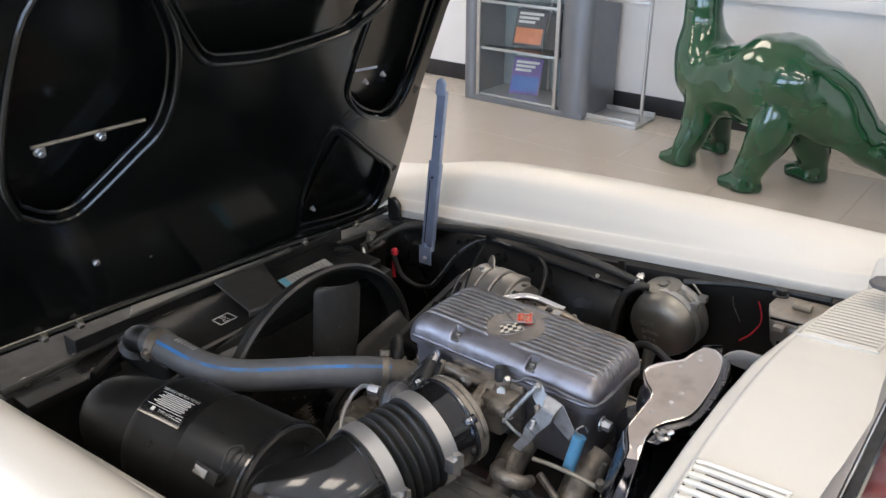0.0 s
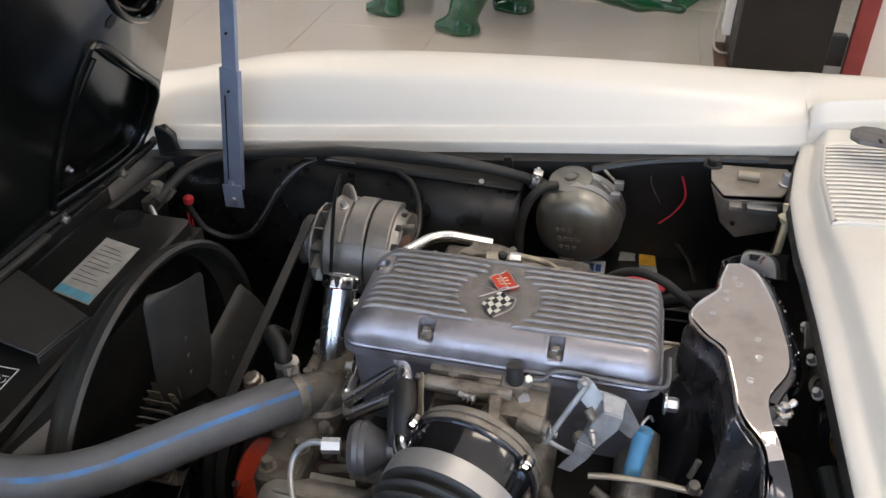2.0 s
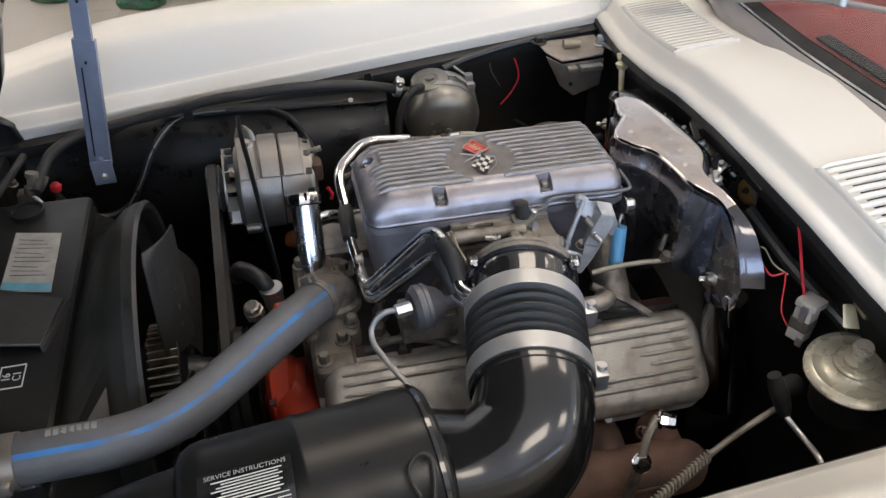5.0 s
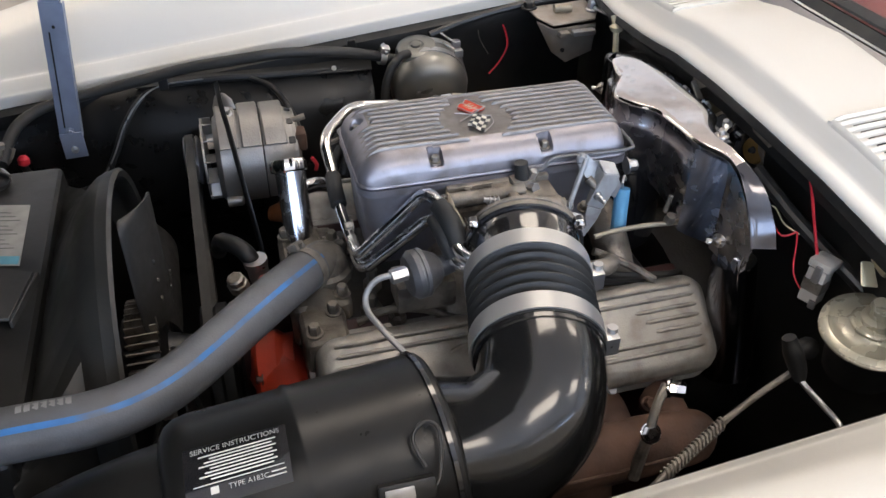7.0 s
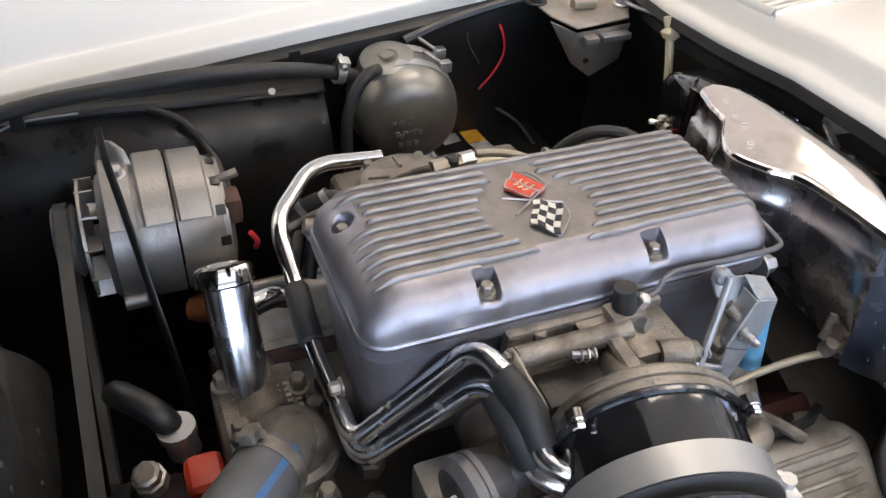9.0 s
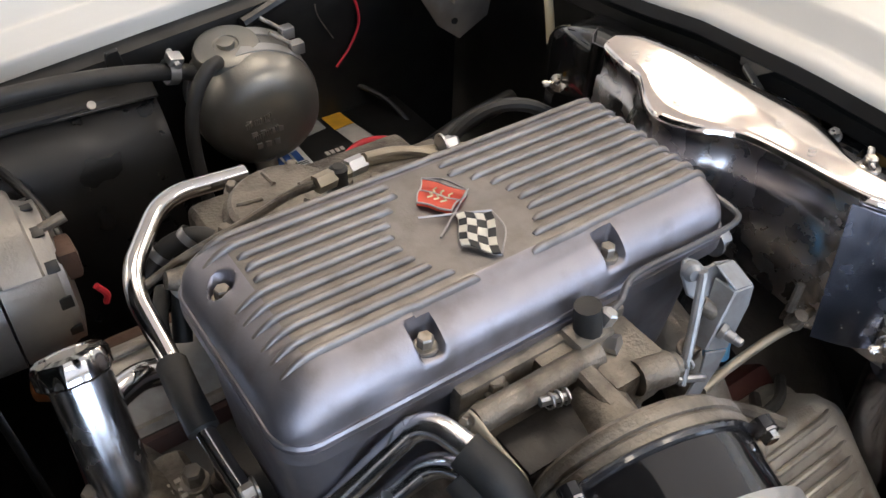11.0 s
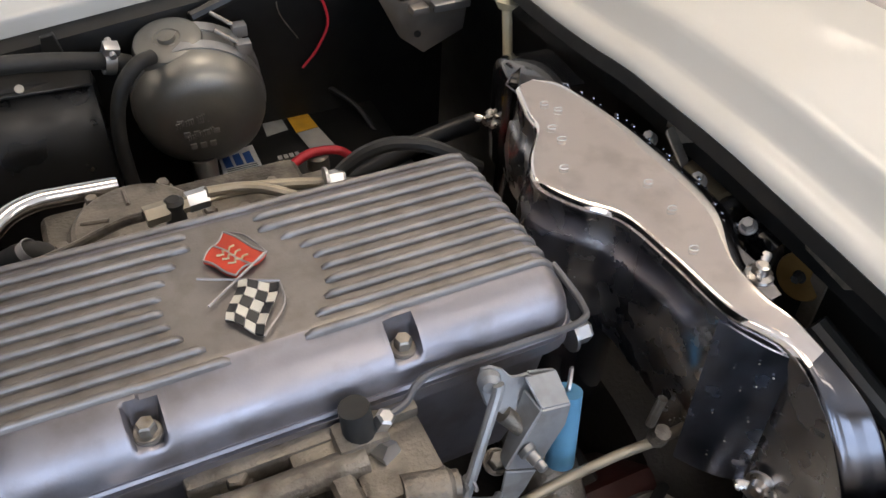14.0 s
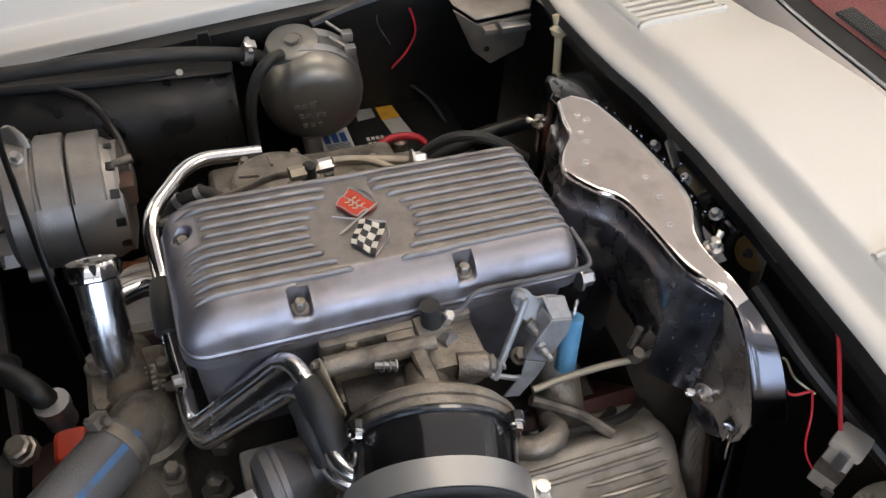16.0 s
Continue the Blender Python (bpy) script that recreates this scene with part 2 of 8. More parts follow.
CEILING_BEIGE = surface("warm_white_ceiling", (0.82, 0.76, 0.70), 0.8, vary=0.04, scale=3, bump=0.2)
CASE_GREY = surface("grey_metal_case", (0.20, 0.215, 0.24), 0.35, 0.5, vary=0.05, scale=6, bump=0.05)
CASE_INSIDE = surface("grey_green_case_back", (0.20, 0.25, 0.25), 0.5, vary=0.1, scale=8, bump=0.0)
ALU_FRAME = surface("brushed_aluminium_frame", (0.55, 0.55, 0.54), 0.35, 0.85, vary=0.06, scale=20, bump=0.05)
RED_VINYL = surface("dark_red_dash_vinyl", (0.27, 0.045, 0.04), 0.5, vary=0.15, scale=12, fine=300, bump=0.25)
COVER_ORANGE = surface("orange_cover_print", (0.55, 0.16, 0.06), 0.4, vary=0.2, scale=20, bump=0.0)
COVER_VIOLET = surface("violet_cover_print", (0.10, 0.06, 0.22), 0.4, vary=0.2, scale=20, bump=0.0)
COVER_BLUE = surface("blue_cover_print", (0.03, 0.10, 0.32), 0.4, vary=0.2, scale=20, bump=0.0)
PANEL_GREEN = surface("green_wall_panel", (0.0, 0.16, 0.06), 0.4, vary=0.08, scale=4, bump=0.0)
FRAME_BRONZE = surface("dark_bronze_window_frame", (0.03, 0.027, 0.025), 0.4, 0.5, vary=0.1, bump=0.05)
GROUND = surface("pale_concrete_outside", (0.30, 0.29, 0.27), 0.8, vary=0.15, scale=1.5, bump=0.3)

glass = bpy.data.materials.new("clear_glass")
glass.use_nodes = True
gb = glass.node_tree.nodes["Principled BSDF"]
gb.inputs["Base Color"].default_value = (0.93, 0.97, 0.96, 1)
gb.inputs["Roughness"].default_value, gb.inputs["Transmission Weight"].default_value, gb.inputs["IOR"].default_value = 0.01, 1.0, 1.45

glow = bpy.data.materials.new("lit_diffuser")
glow.use_nodes = True
gp = glow.node_tree.nodes["Principled BSDF"]
gp.inputs["Base Color"].default_value = (0.8, 0.78, 0.74, 1)
gp.inputs["Emission Color"].default_value = (1.0, 0.89, 0.73, 1)
gp.inputs["Emission Strength"].default_value = CEILING_GLOW


def tile_floor():
    """Beige porcelain with faint cloudy figure."""
    m = surface("beige_porcelain_tile", (0.50, 0.455, 0.40), 0.2, vary=0.02, scale=2.5, fine=30, bump=0.0, coat=0.0, rough_vary=0.02)
    return m


FLOOR_TILE = tile_floor()
GROUT = surface("beige_grout", (0.52, 0.475, 0.42), 0.8, vary=0.1, scale=30, bump=0.2)


# ---- mesh helpers ----
PLACE = {}


def thing(name, at, label, category, group="", kind=""):
    ob = new(name)
    ob.location = at
    ob.empty_display_size = 0.05
    PLACE[ob.name] = Vector(at)
    return tagged(ob, label, category, group, kind)


def part(name, bm, material, parent=None, label="", smooth=35):
    """Links a bmesh as ONE mesh object under a thing or a part, its origin in its middle."""
    bmesh.ops.recalc_face_normals(bm, faces=bm.faces)
    lo = Vector([min(v.co[i] for v in bm.verts) for i in range(3)])
    hi = Vector([max(v.co[i] for v in bm.verts) for i in range(3)])
    mid = (lo + hi) / 2
    for v in bm.verts:
        v.co -= mid
    me = bpy.data.meshes.new(name)
    bm.to_mesh(me)
    bm.free()
    for m in (material if isinstance(material, (list, tuple)) else [material]):
        me.materials.append(m)
    if smooth:
        me.shade_smooth()
        me.set_sharp_from_angle(angle=radians(smooth))
    ob = new(name, me)
    ob.location = mid - (PLACE[parent.name] if parent else Vector((0, 0, 0)))
    ob.parent = parent
    PLACE[ob.name] = mid
    if label:
        ob["label"] = label
    return ob


def curve_points(pts, n=6):
    """A smooth line through the points."""
    pts = [Vector(p) for p in pts]
    if len(pts) < 3 or n < 2:
        return pts
    out = []
    ext = [2 * pts[0] - pts[1]] + pts + [2 * pts[-1] - pts[-2]]
    for i in range(1, len(ext) - 2):
        a, b, c, d = ext[i - 1:i + 3]
        for j in range(n):
            t = j / n
            out.append(0.5 * (2 * b + (c - a) * t + (2 * a - 5 * b + 4 * c - d) * t * t + (3 * b - a - 3 * c + d) * t ** 3))
    return out + [pts[-1]]


def rings_bm(bm, rings, caps=True, closed=True):
    vs = [[bm.verts.new(p) for p in ring] for ring in rings]
    for a, b in zip(vs, vs[1:]):
        k = len(a)
        for i in range(k if closed else k - 1):
            bm.faces.new((a[i], a[(i + 1) % k], b[(i + 1) % k], b[i]))
    if caps and closed:
        bm.faces.new(list(reversed(vs[0])))
        bm.faces.new(vs[-1])
    return vs


def tube(pts, r, seg=12, n=6, bm=None, caps=True, flat=1.0):
    """A round bar, hose or wire along a smooth line; r may change from point to point."""
    bm = bm or bmesh.new()
    radii = list(r) if isinstance(r, (list, tuple)) else [r] * len(pts)
    line = curve_points(pts, n)
    rr = [v.x for v in curve_points([(q, 0, 0) for q in radii], n)] if len(pts) > 2 and n > 1 else radii
    up = None
    rings = []
    for i, p in enumerate(line):
        d = (line[min(i + 1, len(line) - 1)] - line[max(i - 1, 0)]).normalized()
        if up is None:
            up = d.orthogonal().normalized()
        up = (up - d * up.dot(d)).normalized()
        side = d.cross(up)
        rings.append([p + rr[i] * (math.cos(2 * math.pi * k / seg) * up + flat * math.sin(2 * math.pi * k / seg) * side) for k in range(seg)])
    rings_bm(bm, rings, caps)
    return bm


def bent(pts, r=0.012, n=5):
    """A line of straight runs with rounded corners of about radius r."""
    pts = [Vector(p) for p in pts]
    out = [pts[0]]
    for a, b, c in zip(pts, pts[1:], pts[2:]):
        k = min(r, (a - b).length * 0.48, (c - b).length * 0.48)
        p, q = b + (a - b).normalized() * k, b + (c - b).normalized() * k
        out += [p.lerp(b, t).lerp(b.lerp(q, t), t) for t in np.linspace(0, 1, n)]
    return out + [pts[-1]]


def lathe(profile, at, axis, seg=28, bm=None, caps=True, arc=1.0):
    """A turned shape: (radius, distance along the axis) pairs."""
    bm = bm or bmesh.new()
    at, axis = Vector(at), Vector(axis).normalized()
    u = axis.orthogonal().normalized()
    w = axis.cross(u)
    rings = [[at + axis * h + max(r, 0.0002) * (math.cos(2 * math.pi * k / seg * arc) * u + math.sin(2 * math.pi * k / seg * arc) * w) for k in range(seg)] for r, h in profile]
    rings_bm(bm, rings, caps)
    return bm


def box(x0, x1, y0, y1, z0, z1, bevel=0.003, steps=2, bm=None, turn=None):
    """A box with rounded edges; turn: a matrix to lay it out with."""
    own = bmesh.new()
    bmesh.ops.create_cube(own, size=1)
    for v in own.verts:
        v.co = Vector(((x0 + x1) / 2 + v.co.x * (x1 - x0), (y0 + y1) / 2 + v.co.y * (y1 - y0), (z0 + z1) / 2 + v.co.z * (z1 - z0)))
    if bevel:
        bmesh.ops.bevel(own, geom=own.edges[:], offset=bevel, segments=steps, affect="EDGES", profile=0.6)
    if turn is not None:
        own.transform(turn)
    return join(bm, own)


def join(bm, other):
    """Adds other into bm, and frees it."""
    if bm is None:
        return other
    me = bpy.data.meshes.new("joined")
    other.to_mesh(me)
    other.free()
    bm.from_mesh(me)
    bpy.data.meshes.remove(me)
    return bm


def prism(points, depth, bevel=0.0, bm=None, steps=1):
    """A plate: an outline of 3D points, thickened by the vector depth."""
    own = bmesh.new()
    f = own.faces.new([own.verts.new(p) for p in points])
    ext = bmesh.ops.extrude_face_region(own, geom=[f])
    for v in ext["geom"]:
        if isinstance(v, bmesh.types.BMVert):
            v.co += Vector(depth)
    bmesh.ops.recalc_face_normals(own, faces=own.faces)
    if bevel:
        bmesh.ops.bevel(own, geom=own.edges[:], offset=bevel, segments=steps, affect="EDGES")
    return join(bm, own)


def sheet(rows, thick=None, bm=None):
    """A skin over rows of points, with a thickness given as a vector or left thin."""
    own = bmesh.new()
    rings_bm(own, rows, caps=False, closed=False)
    if thick is not None:
        ext = bmesh.ops.extrude_face_region(own, geom=own.faces[:])
        for v in ext["geom"]:
            if isinstance(v, bmesh.types.BMVert):
                v.co += Vector(thick)
    return join(bm, own)


def bolt(at, axis, r, h, material, parent, name="bolt", washer=True):
    """A hexagon head on its washer, pointing along the axis."""
    bm = bmesh.new()
    if washer:
        lathe([(r * 1.45, -0.0005), (r * 1.45, r * 0.22), (r * 1.3, r * 0.3)], at, axis, 18, bm)
    lathe([(r * 1.02, r * 0.25), (r * 1.02, h * 0.86), (r * 0.86, h)], at, axis, 6, bm)
    return part(name, bm, material, parent, smooth=25)


def on_line(a, b, t):
    return Vector(a).lerp(Vector(b), t)


# ---- the showroom ----
X0, X1, Y0, Y1, TOP = -5.6, 4.6, -3.6, 4.02, 3.1
ground = part("ground", box(-60, 60, -60, 60, -0.3, -0.12, 0), GROUND, smooth=0)
tagged(ground, "pale concrete ground outside the showroom", "ground", kind="structure")
bed = part("floor", box(X0, X1, Y0, Y1 + 0.15, -0.12, -0.006, 0), GROUT, smooth=0)
tagged(bed, "beige porcelain tile floor with thin grout lines", "floor", kind="structure")
ceiling = part("ceiling", box(X0 - 0.2, X1 + 0.2, Y0 - 0.2, Y1 + 0.2, TOP, TOP + 0.1, 0), CEILING_BEIGE, smooth=0)
tagged(ceiling, "warm white showroom ceiling", "ceiling", kind="structure")
w = part("wall_far", box(X0 - 0.2, X1 + 0.2, Y1, Y1 + 0.15, -0.006, TOP, 0), WALL_WHITE, smooth=0)
tagged(w, "white painted showroom wall", "wall", kind="structure")
part("ledge", box(-1.45, 0.35, Y1 - 0.06, Y1 - 0.003, 0.74, 0.80, 0.004), WALL_WHITE, w, "white ledge moulding along the wall")
for name, x in (("wall_front", X0), ("wall_rear", X1 + 0.2)):
    w = part(name, box(x - 0.2, x, Y0 - 0.2, Y1, -0.006, TOP, 0), WALL_WHITE, smooth=0)
    tagged(w, "white painted showroom side wall", "wall", kind="structure")
w = thing("wall_window_side", (0, Y0, 0), "white wall with three tall shop windows", "wall", kind="structure")
xs = [X0 - 0.2, -3.7, -1.5, -0.9, 1.3, 1.9, 4.1, X1 + 0.2]
for i in range(0, 8, 2):
    part("pier", box(xs[i], xs[i + 1], Y0 - 0.15, Y0, -0.006, TOP, 0), WALL_WHITE, w, smooth=0)
for i in (1, 3, 5):
    part("sill_wall", box(xs[i], xs[i + 1], Y0 - 0.15, Y0, -0.006, 0.45, 0), WALL_WHITE, w, smooth=0)
    part("lintel", box(xs[i], xs[i + 1], Y0 - 0.15, Y0, 2.65, TOP, 0), WALL_WHITE, w, smooth=0)
    win = thing("window_1", ((xs[i] + xs[i + 1]) / 2, Y0, 0.45), "tall shop window in a dark bronze frame", "window", "shop windows", "structure")
    fr = box(xs[i], xs[i] + 0.05, Y0 - 0.12, Y0 - 0.05, 0.45, 2.65, 0.004)
    box(xs[i + 1] - 0.05, xs[i + 1], Y0 - 0.12, Y0 - 0.05, 0.45, 2.65, 0.004, bm=fr)
    box(xs[i] + 0.05, xs[i + 1] - 0.05, Y0 - 0.12, Y0 - 0.05, 0.45, 0.5, 0.004, bm=fr)
    box(xs[i] + 0.05, xs[i + 1] - 0.05, Y0 - 0.12, Y0 - 0.05, 2.6, 2.65, 0.004, bm=fr)
    part("window_frame", fr, FRAME_BRONZE, win)
    pane = part("pane", box(xs[i] + 0.05, xs[i + 1] - 0.05, Y0 - 0.09, Y0 - 0.082, 0.5, 2.6, 0), glass, win, smooth=0)
    pane.visible_shadow = False
base = part("baseboard", box(X0, X1, Y1 - 0.014, Y1 - 0.002, -0.005, 0.11, 0.003), BASE_BLACK)
tagged(base, "black vinyl baseboard along the white wall", "baseboard", kind="structure")
lamp = thing("ceiling_light", (-2.0, -1.6, TOP), "unseen recessed ceiling light with a warm lit diffuser", "ceiling light", "ceiling lights")
part("light_frame", box(-2.64, -1.36, -1.94, -1.26, TOP - 0.02, TOP - 0.001, 0.004), ALU_FRAME, lamp)
part("diffuser", box(-2.6, -1.4, -1.9, -1.3, TOP - 0.028, TOP - 0.021, 0.002), glow, lamp)
# All out of view; the two at x -4 are added to brighten that end.
for lx, ly in ((-2.0, 0.9), (0.6, -1.6), (0.6, 0.9), (3.0, -1.6), (3.0, 0.9), (-2.6, 3.5), (3.98, 2.35), (-4.0, 2.2), (-4.0, -0.4)):
    copy_thing(lamp, pose(lx, ly, TOP))

# green panel, white pillar, dark column and doorway at the rear end of the far wall
pillar = part("pillar", box(-0.008, 0.272, 3.72, 4.0, -0.005, TOP - 0.002, 0.01), WALL_WHITE)
tagged(pillar, "white painted square pillar on the tile floor", "pillar", kind="structure")
green = part("green_panel", prism([(0.285, 3.74, -0.004), (0.329, 3.586, -0.004), (0.489, 3.97, -0.004), (0.445, 3.99, -0.004)], (0, 0, 1.6), 0.006), PANEL_GREEN)
tagged(green, "dark green painted panel beside the white pillar", "panel")
cabinet = thing("dark_cabinet", (0.70, 2.85, 0), "charcoal metal cabinet with a pale cable", "cabinet")
part("body", box(0.50, 0.85, 2.72, 3.1, 0.005, 1.9, 0.01), FRAME_BRONZE, cabinet)
part("plinth", box(0.455, 0.84, 2.74, 3.12, -0.004, 0.03, 0.004), RUST, cabinet)
part("side_panel", box(0.465, 0.498, 2.92, 3.02, 0.13, 1.6, 0.004), WALL_WHITE, cabinet, "white side panel")
part("cable", tube([(0.452, 2.98, 0.7), (0.448, 2.98, 0.3), (0.442, 2.97, 0.09), (0.462, 2.95, 0.05), (0.50, 2.93, 0.05)], 0.005, 8), PALE_PLASTIC, cabinet)
door = thing("door_1", (1.1, 2.9, 0), "dark red door edge beside a beige panel", "door", kind="structure")
part("leaf", box(0.93, 1.0, 2.76, 2.80, -0.004, 2.05, 0.004), RED_VINYL, door)
part("side_panel", box(1.002, 1.7, 2.78, 2.82, -0.004, 2.05, 0.004), CEILING_BEIGE, door, "beige panel beside the door")
part("low_rail", box(0.85, 0.93, 2.80, 2.86, 0.08, 0.20, 0.004), BASE_BLACK, door, "black rail")

lead = thing("wall_cable", (-0.06, 3.95, 0), "black cable hanging to a floor box beside the pillar", "cable")
part("cable", tube([(-0.045, 3.93, 1.1), (-0.050, 3.93, 0.7), (-0.062, 3.93, 0.40), (-0.072, 3.93, 0.22), (-0.072, 3.93, 0.08)], 0.011, 10, 5), BASE_BLACK, lead)
part("floor_box", box(-0.13, -0.012, 3.89, 3.99, -0.004, 0.075, 0.006), BASE_BLACK, lead, "black floor outlet box")

# ---- showcase, stand and statue ----
def display_case():
    at = (-2.36, 3.8, 0)
    c = thing("display_case", at, "grey metal glass-front display case with books", "display case")
    part("base", box(-2.80, -1.90, 3.60, 3.96, -0.004, 0.035, 0.006), CASE_GREY, c)
    part("floor_panel", box(-2.70, -2.10, 3.62, 3.93, 0.036, 0.05, 0.002), ALU_FRAME, c)
    part("back_panel", box(-2.72, -2.08, 3.93, 3.96, 0.036, 1.9, 0.002), CASE_INSIDE, c)
    for x0, x1 in ((-2.82, -2.71), (-2.09, -1.88)):
        bm = bmesh.new()
        ring = [(x0, 3.97), (x1, 3.97), (x1, 3.66)] + [((x0 + x1) / 2 + (x1 - x0) / 2 * math.cos(a), 3.64 - 0.05 * math.sin(a)) for a in np.linspace(0, math.pi, 9)] + [(x0, 3.66)]
        rings_bm(bm, [[Vector((px, py, z)) for px, py in ring] for z in (0.02, 1.92)])
        part("side_column", bm, CASE_GREY, c)
    part("top", box(-2.82, -1.88, 3.59, 3.97, 1.92, 1.98, 0.006), CASE_GREY, c)
    for z in (0.345, 0.64, 0.95, 1.3):
        part("shelf", box(-2.69, -2.11, 3.63, 3.92, z, z + 0.008, 0.001), glass, c, "clear glass shelf")
        part("shelf_edge", box(-2.69, -2.11, 3.622, 3.629, z - 0.004, z + 0.012, 0.001), ALU_FRAME, c)
    for x in (-2.70, -2.105):
        part("frame_post", box(x - 0.012, x + 0.012, 3.60, 3.62, 0.036, 1.92, 0.002), ALU_FRAME, c)
    part("front_glass", box(-2.685, -2.12, 3.606, 3.612, 0.045, 1.9, 0), glass, c, smooth=0).visible_shadow = False
    for x in (-2.60, -2.35, -2.2):
        part("shelf_track", box(x, x + 0.015, 3.915, 3.929, 0.06, 1.9, 0.001), ALU_FRAME, c)


def book(at, tilt, turn, wide, high, colour, second, label):
    b = thing("book", at, label, "book", "books in the display case")
    m = Matrix.Translation(at) @ pose(0, 0, 0, tilt, 0, turn)
    part("pages", box(-wide / 2 + 0.004, wide / 2 - 0.004, -0.008, 0.008, 0.003, high - 0.003, 0.001, turn=m), LABEL_WHITE, b)
    part("cover", box(-wide / 2, wide / 2, -0.011, -0.0085, 0, high, 0.0008, turn=m), colour, b)
    part("picture", box(-wide * 0.44, wide * 0.44, -0.0125, -0.0115, high * 0.08, high * 0.5, 0.0002, turn=m), second, b)
    for k in range(3):
        part("print_bar", box(-wide * 0.4, wide * (0.38 - 0.12 * k), -0.0125, -0.0115, high * (0.84 - 0.11 * k), high * (0.91 - 0.11 * k), 0.0002, turn=m), LABEL_WHITE, b)


display_case()
book((-2.43, 3.78, 0.356), -18, 6, 0.22, 0.24, LABEL_DARK, COVER_ORANGE, "dark book with an orange cover picture on glass")
book((-2.42, 3.74, 0.052), -22, 10, 0.21, 0.24, COVER_VIOLET, COVER_BLUE, "violet and blue book leaning in the case")
easel = part("bookend", prism([(-2.33, 3.82, 0.355), (-2.22, 3.82, 0.355), (-2.22, 3.84, 0.58), (-2.30, 3.84, 0.58)], (0, 0.012, 0), 0.002), BASE_BLACK)
tagged(easel, "black upright book rest on the glass shelf", "book rest")

rack = thing("sign_stand", (-1.74, 3.76, 0), "brushed aluminium sign stand on the tile floor", "sign stand")
part("foot_tray", box(-1.93, -1.55, 3.63, 3.90, -0.005, 0.012, 0.003), ALU_FRAME, rack)
for y in (3.632, 3.888):
    part("tray_edge", box(-1.93, -1.55, y, y + 0.012, 0.013, 0.045, 0.002), ALU_FRAME, rack)
for x in (-1.90, -1.58):
    part("pole", tube([(x, 3.76, 0.012), (x, 3.76, 1.5)], 0.012, 10, 1), ALU_FRAME, rack)
part("cross_rail", box(-1.90, -1.58, 3.752, 3.768, 0.70, 0.72, 0.002), ALU_FRAME, rack)


def dinosaur():
    """A long-necked, four-legged statue in one skin."""
    bm = tube([(-0.02, 3.38, 0.13), (0.33, 3.40, 0.07), (0.10, 3.38, 0.10), (-0.16, 3.32, 0.22), (-0.40, 3.24, 0.40), (-0.60, 3.21, 0.50), (-0.80, 3.28, 0.46), (-1.00, 3.36, 0.44), (-1.09, 3.39, 0.54), (-1.12, 3.40, 0.72), (-1.13, 3.40, 0.90), (-1.17, 3.40, 1.10), (-1.24, 3.40, 1.20), (-1.36, 3.40, 1.20), (-1.46, 3.40, 1.17)][1:],
              [0.028, 0.05, 0.095, 0.165, 0.225, 0.20, 0.185, 0.16, 0.105, 0.085, 0.075, 0.07, 0.065, 0.035], 20, 6)
    for fx, fy, hx, hy, r in ((-1.07, 3.22, -1.02, 3.26, 0.075), (-1.0, 3.52, -0.99, 3.46, 0.075), (-0.68, 3.05, -0.60, 3.10, 0.085), (-0.46, 3.40, -0.50, 3.34, 0.085)):
        tube([(hx, hy, 0.46), (hx, hy, 0.30), ((fx + hx) / 2, (fy + hy) / 2, 0.17), (fx, fy, 0.08), (fx, fy, 0.0)], [r * 1.3, r * 1.25, r, r * 0.85, r * 0.95], 14, 5, bm)
        tube([(fx + 0.03, fy, 0.035), (fx - 0.05, fy - 0.01, 0.04), (fx - 0.13, fy - 0.02, 0.03)], [0.05, 0.05, 0.03], 12, 4, bm)
    ob = part("dinosaur_statue", bm, DINO_GREEN)
    skin = ob.modifiers.new("one_skin", "REMESH")
    skin.mode, skin.voxel_size, skin.use_smooth_shade = "VOXEL", 0.012, True
    soft = ob.modifiers.new("soft", "SMOOTH")
    soft.factor, soft.iterations = 0.5, 8
    lumps = bpy.data.textures.new("muscle_lumps", "CLOUDS")
    lumps.noise_scale, lumps.noise_depth = 0.2, 1
    muscle = ob.modifiers.new("muscle", "DISPLACE")
    muscle.texture, muscle.strength, muscle.mid_level, muscle.texture_coords = lumps, 0.05, 0.5, "GLOBAL"
    last = ob.modifiers.new("last_soft", "SMOOTH")
    last.factor, last.iterations = 0.5, 4
    tagged(ob, "glossy green fibreglass dinosaur statue on the floor", "statue")


dinosaur()


# ---- the car's body ----
CAR = thing("sports_car", (0, 0.012, 0), "cream white classic sports car with its hood open", "car")
MID = 0.012


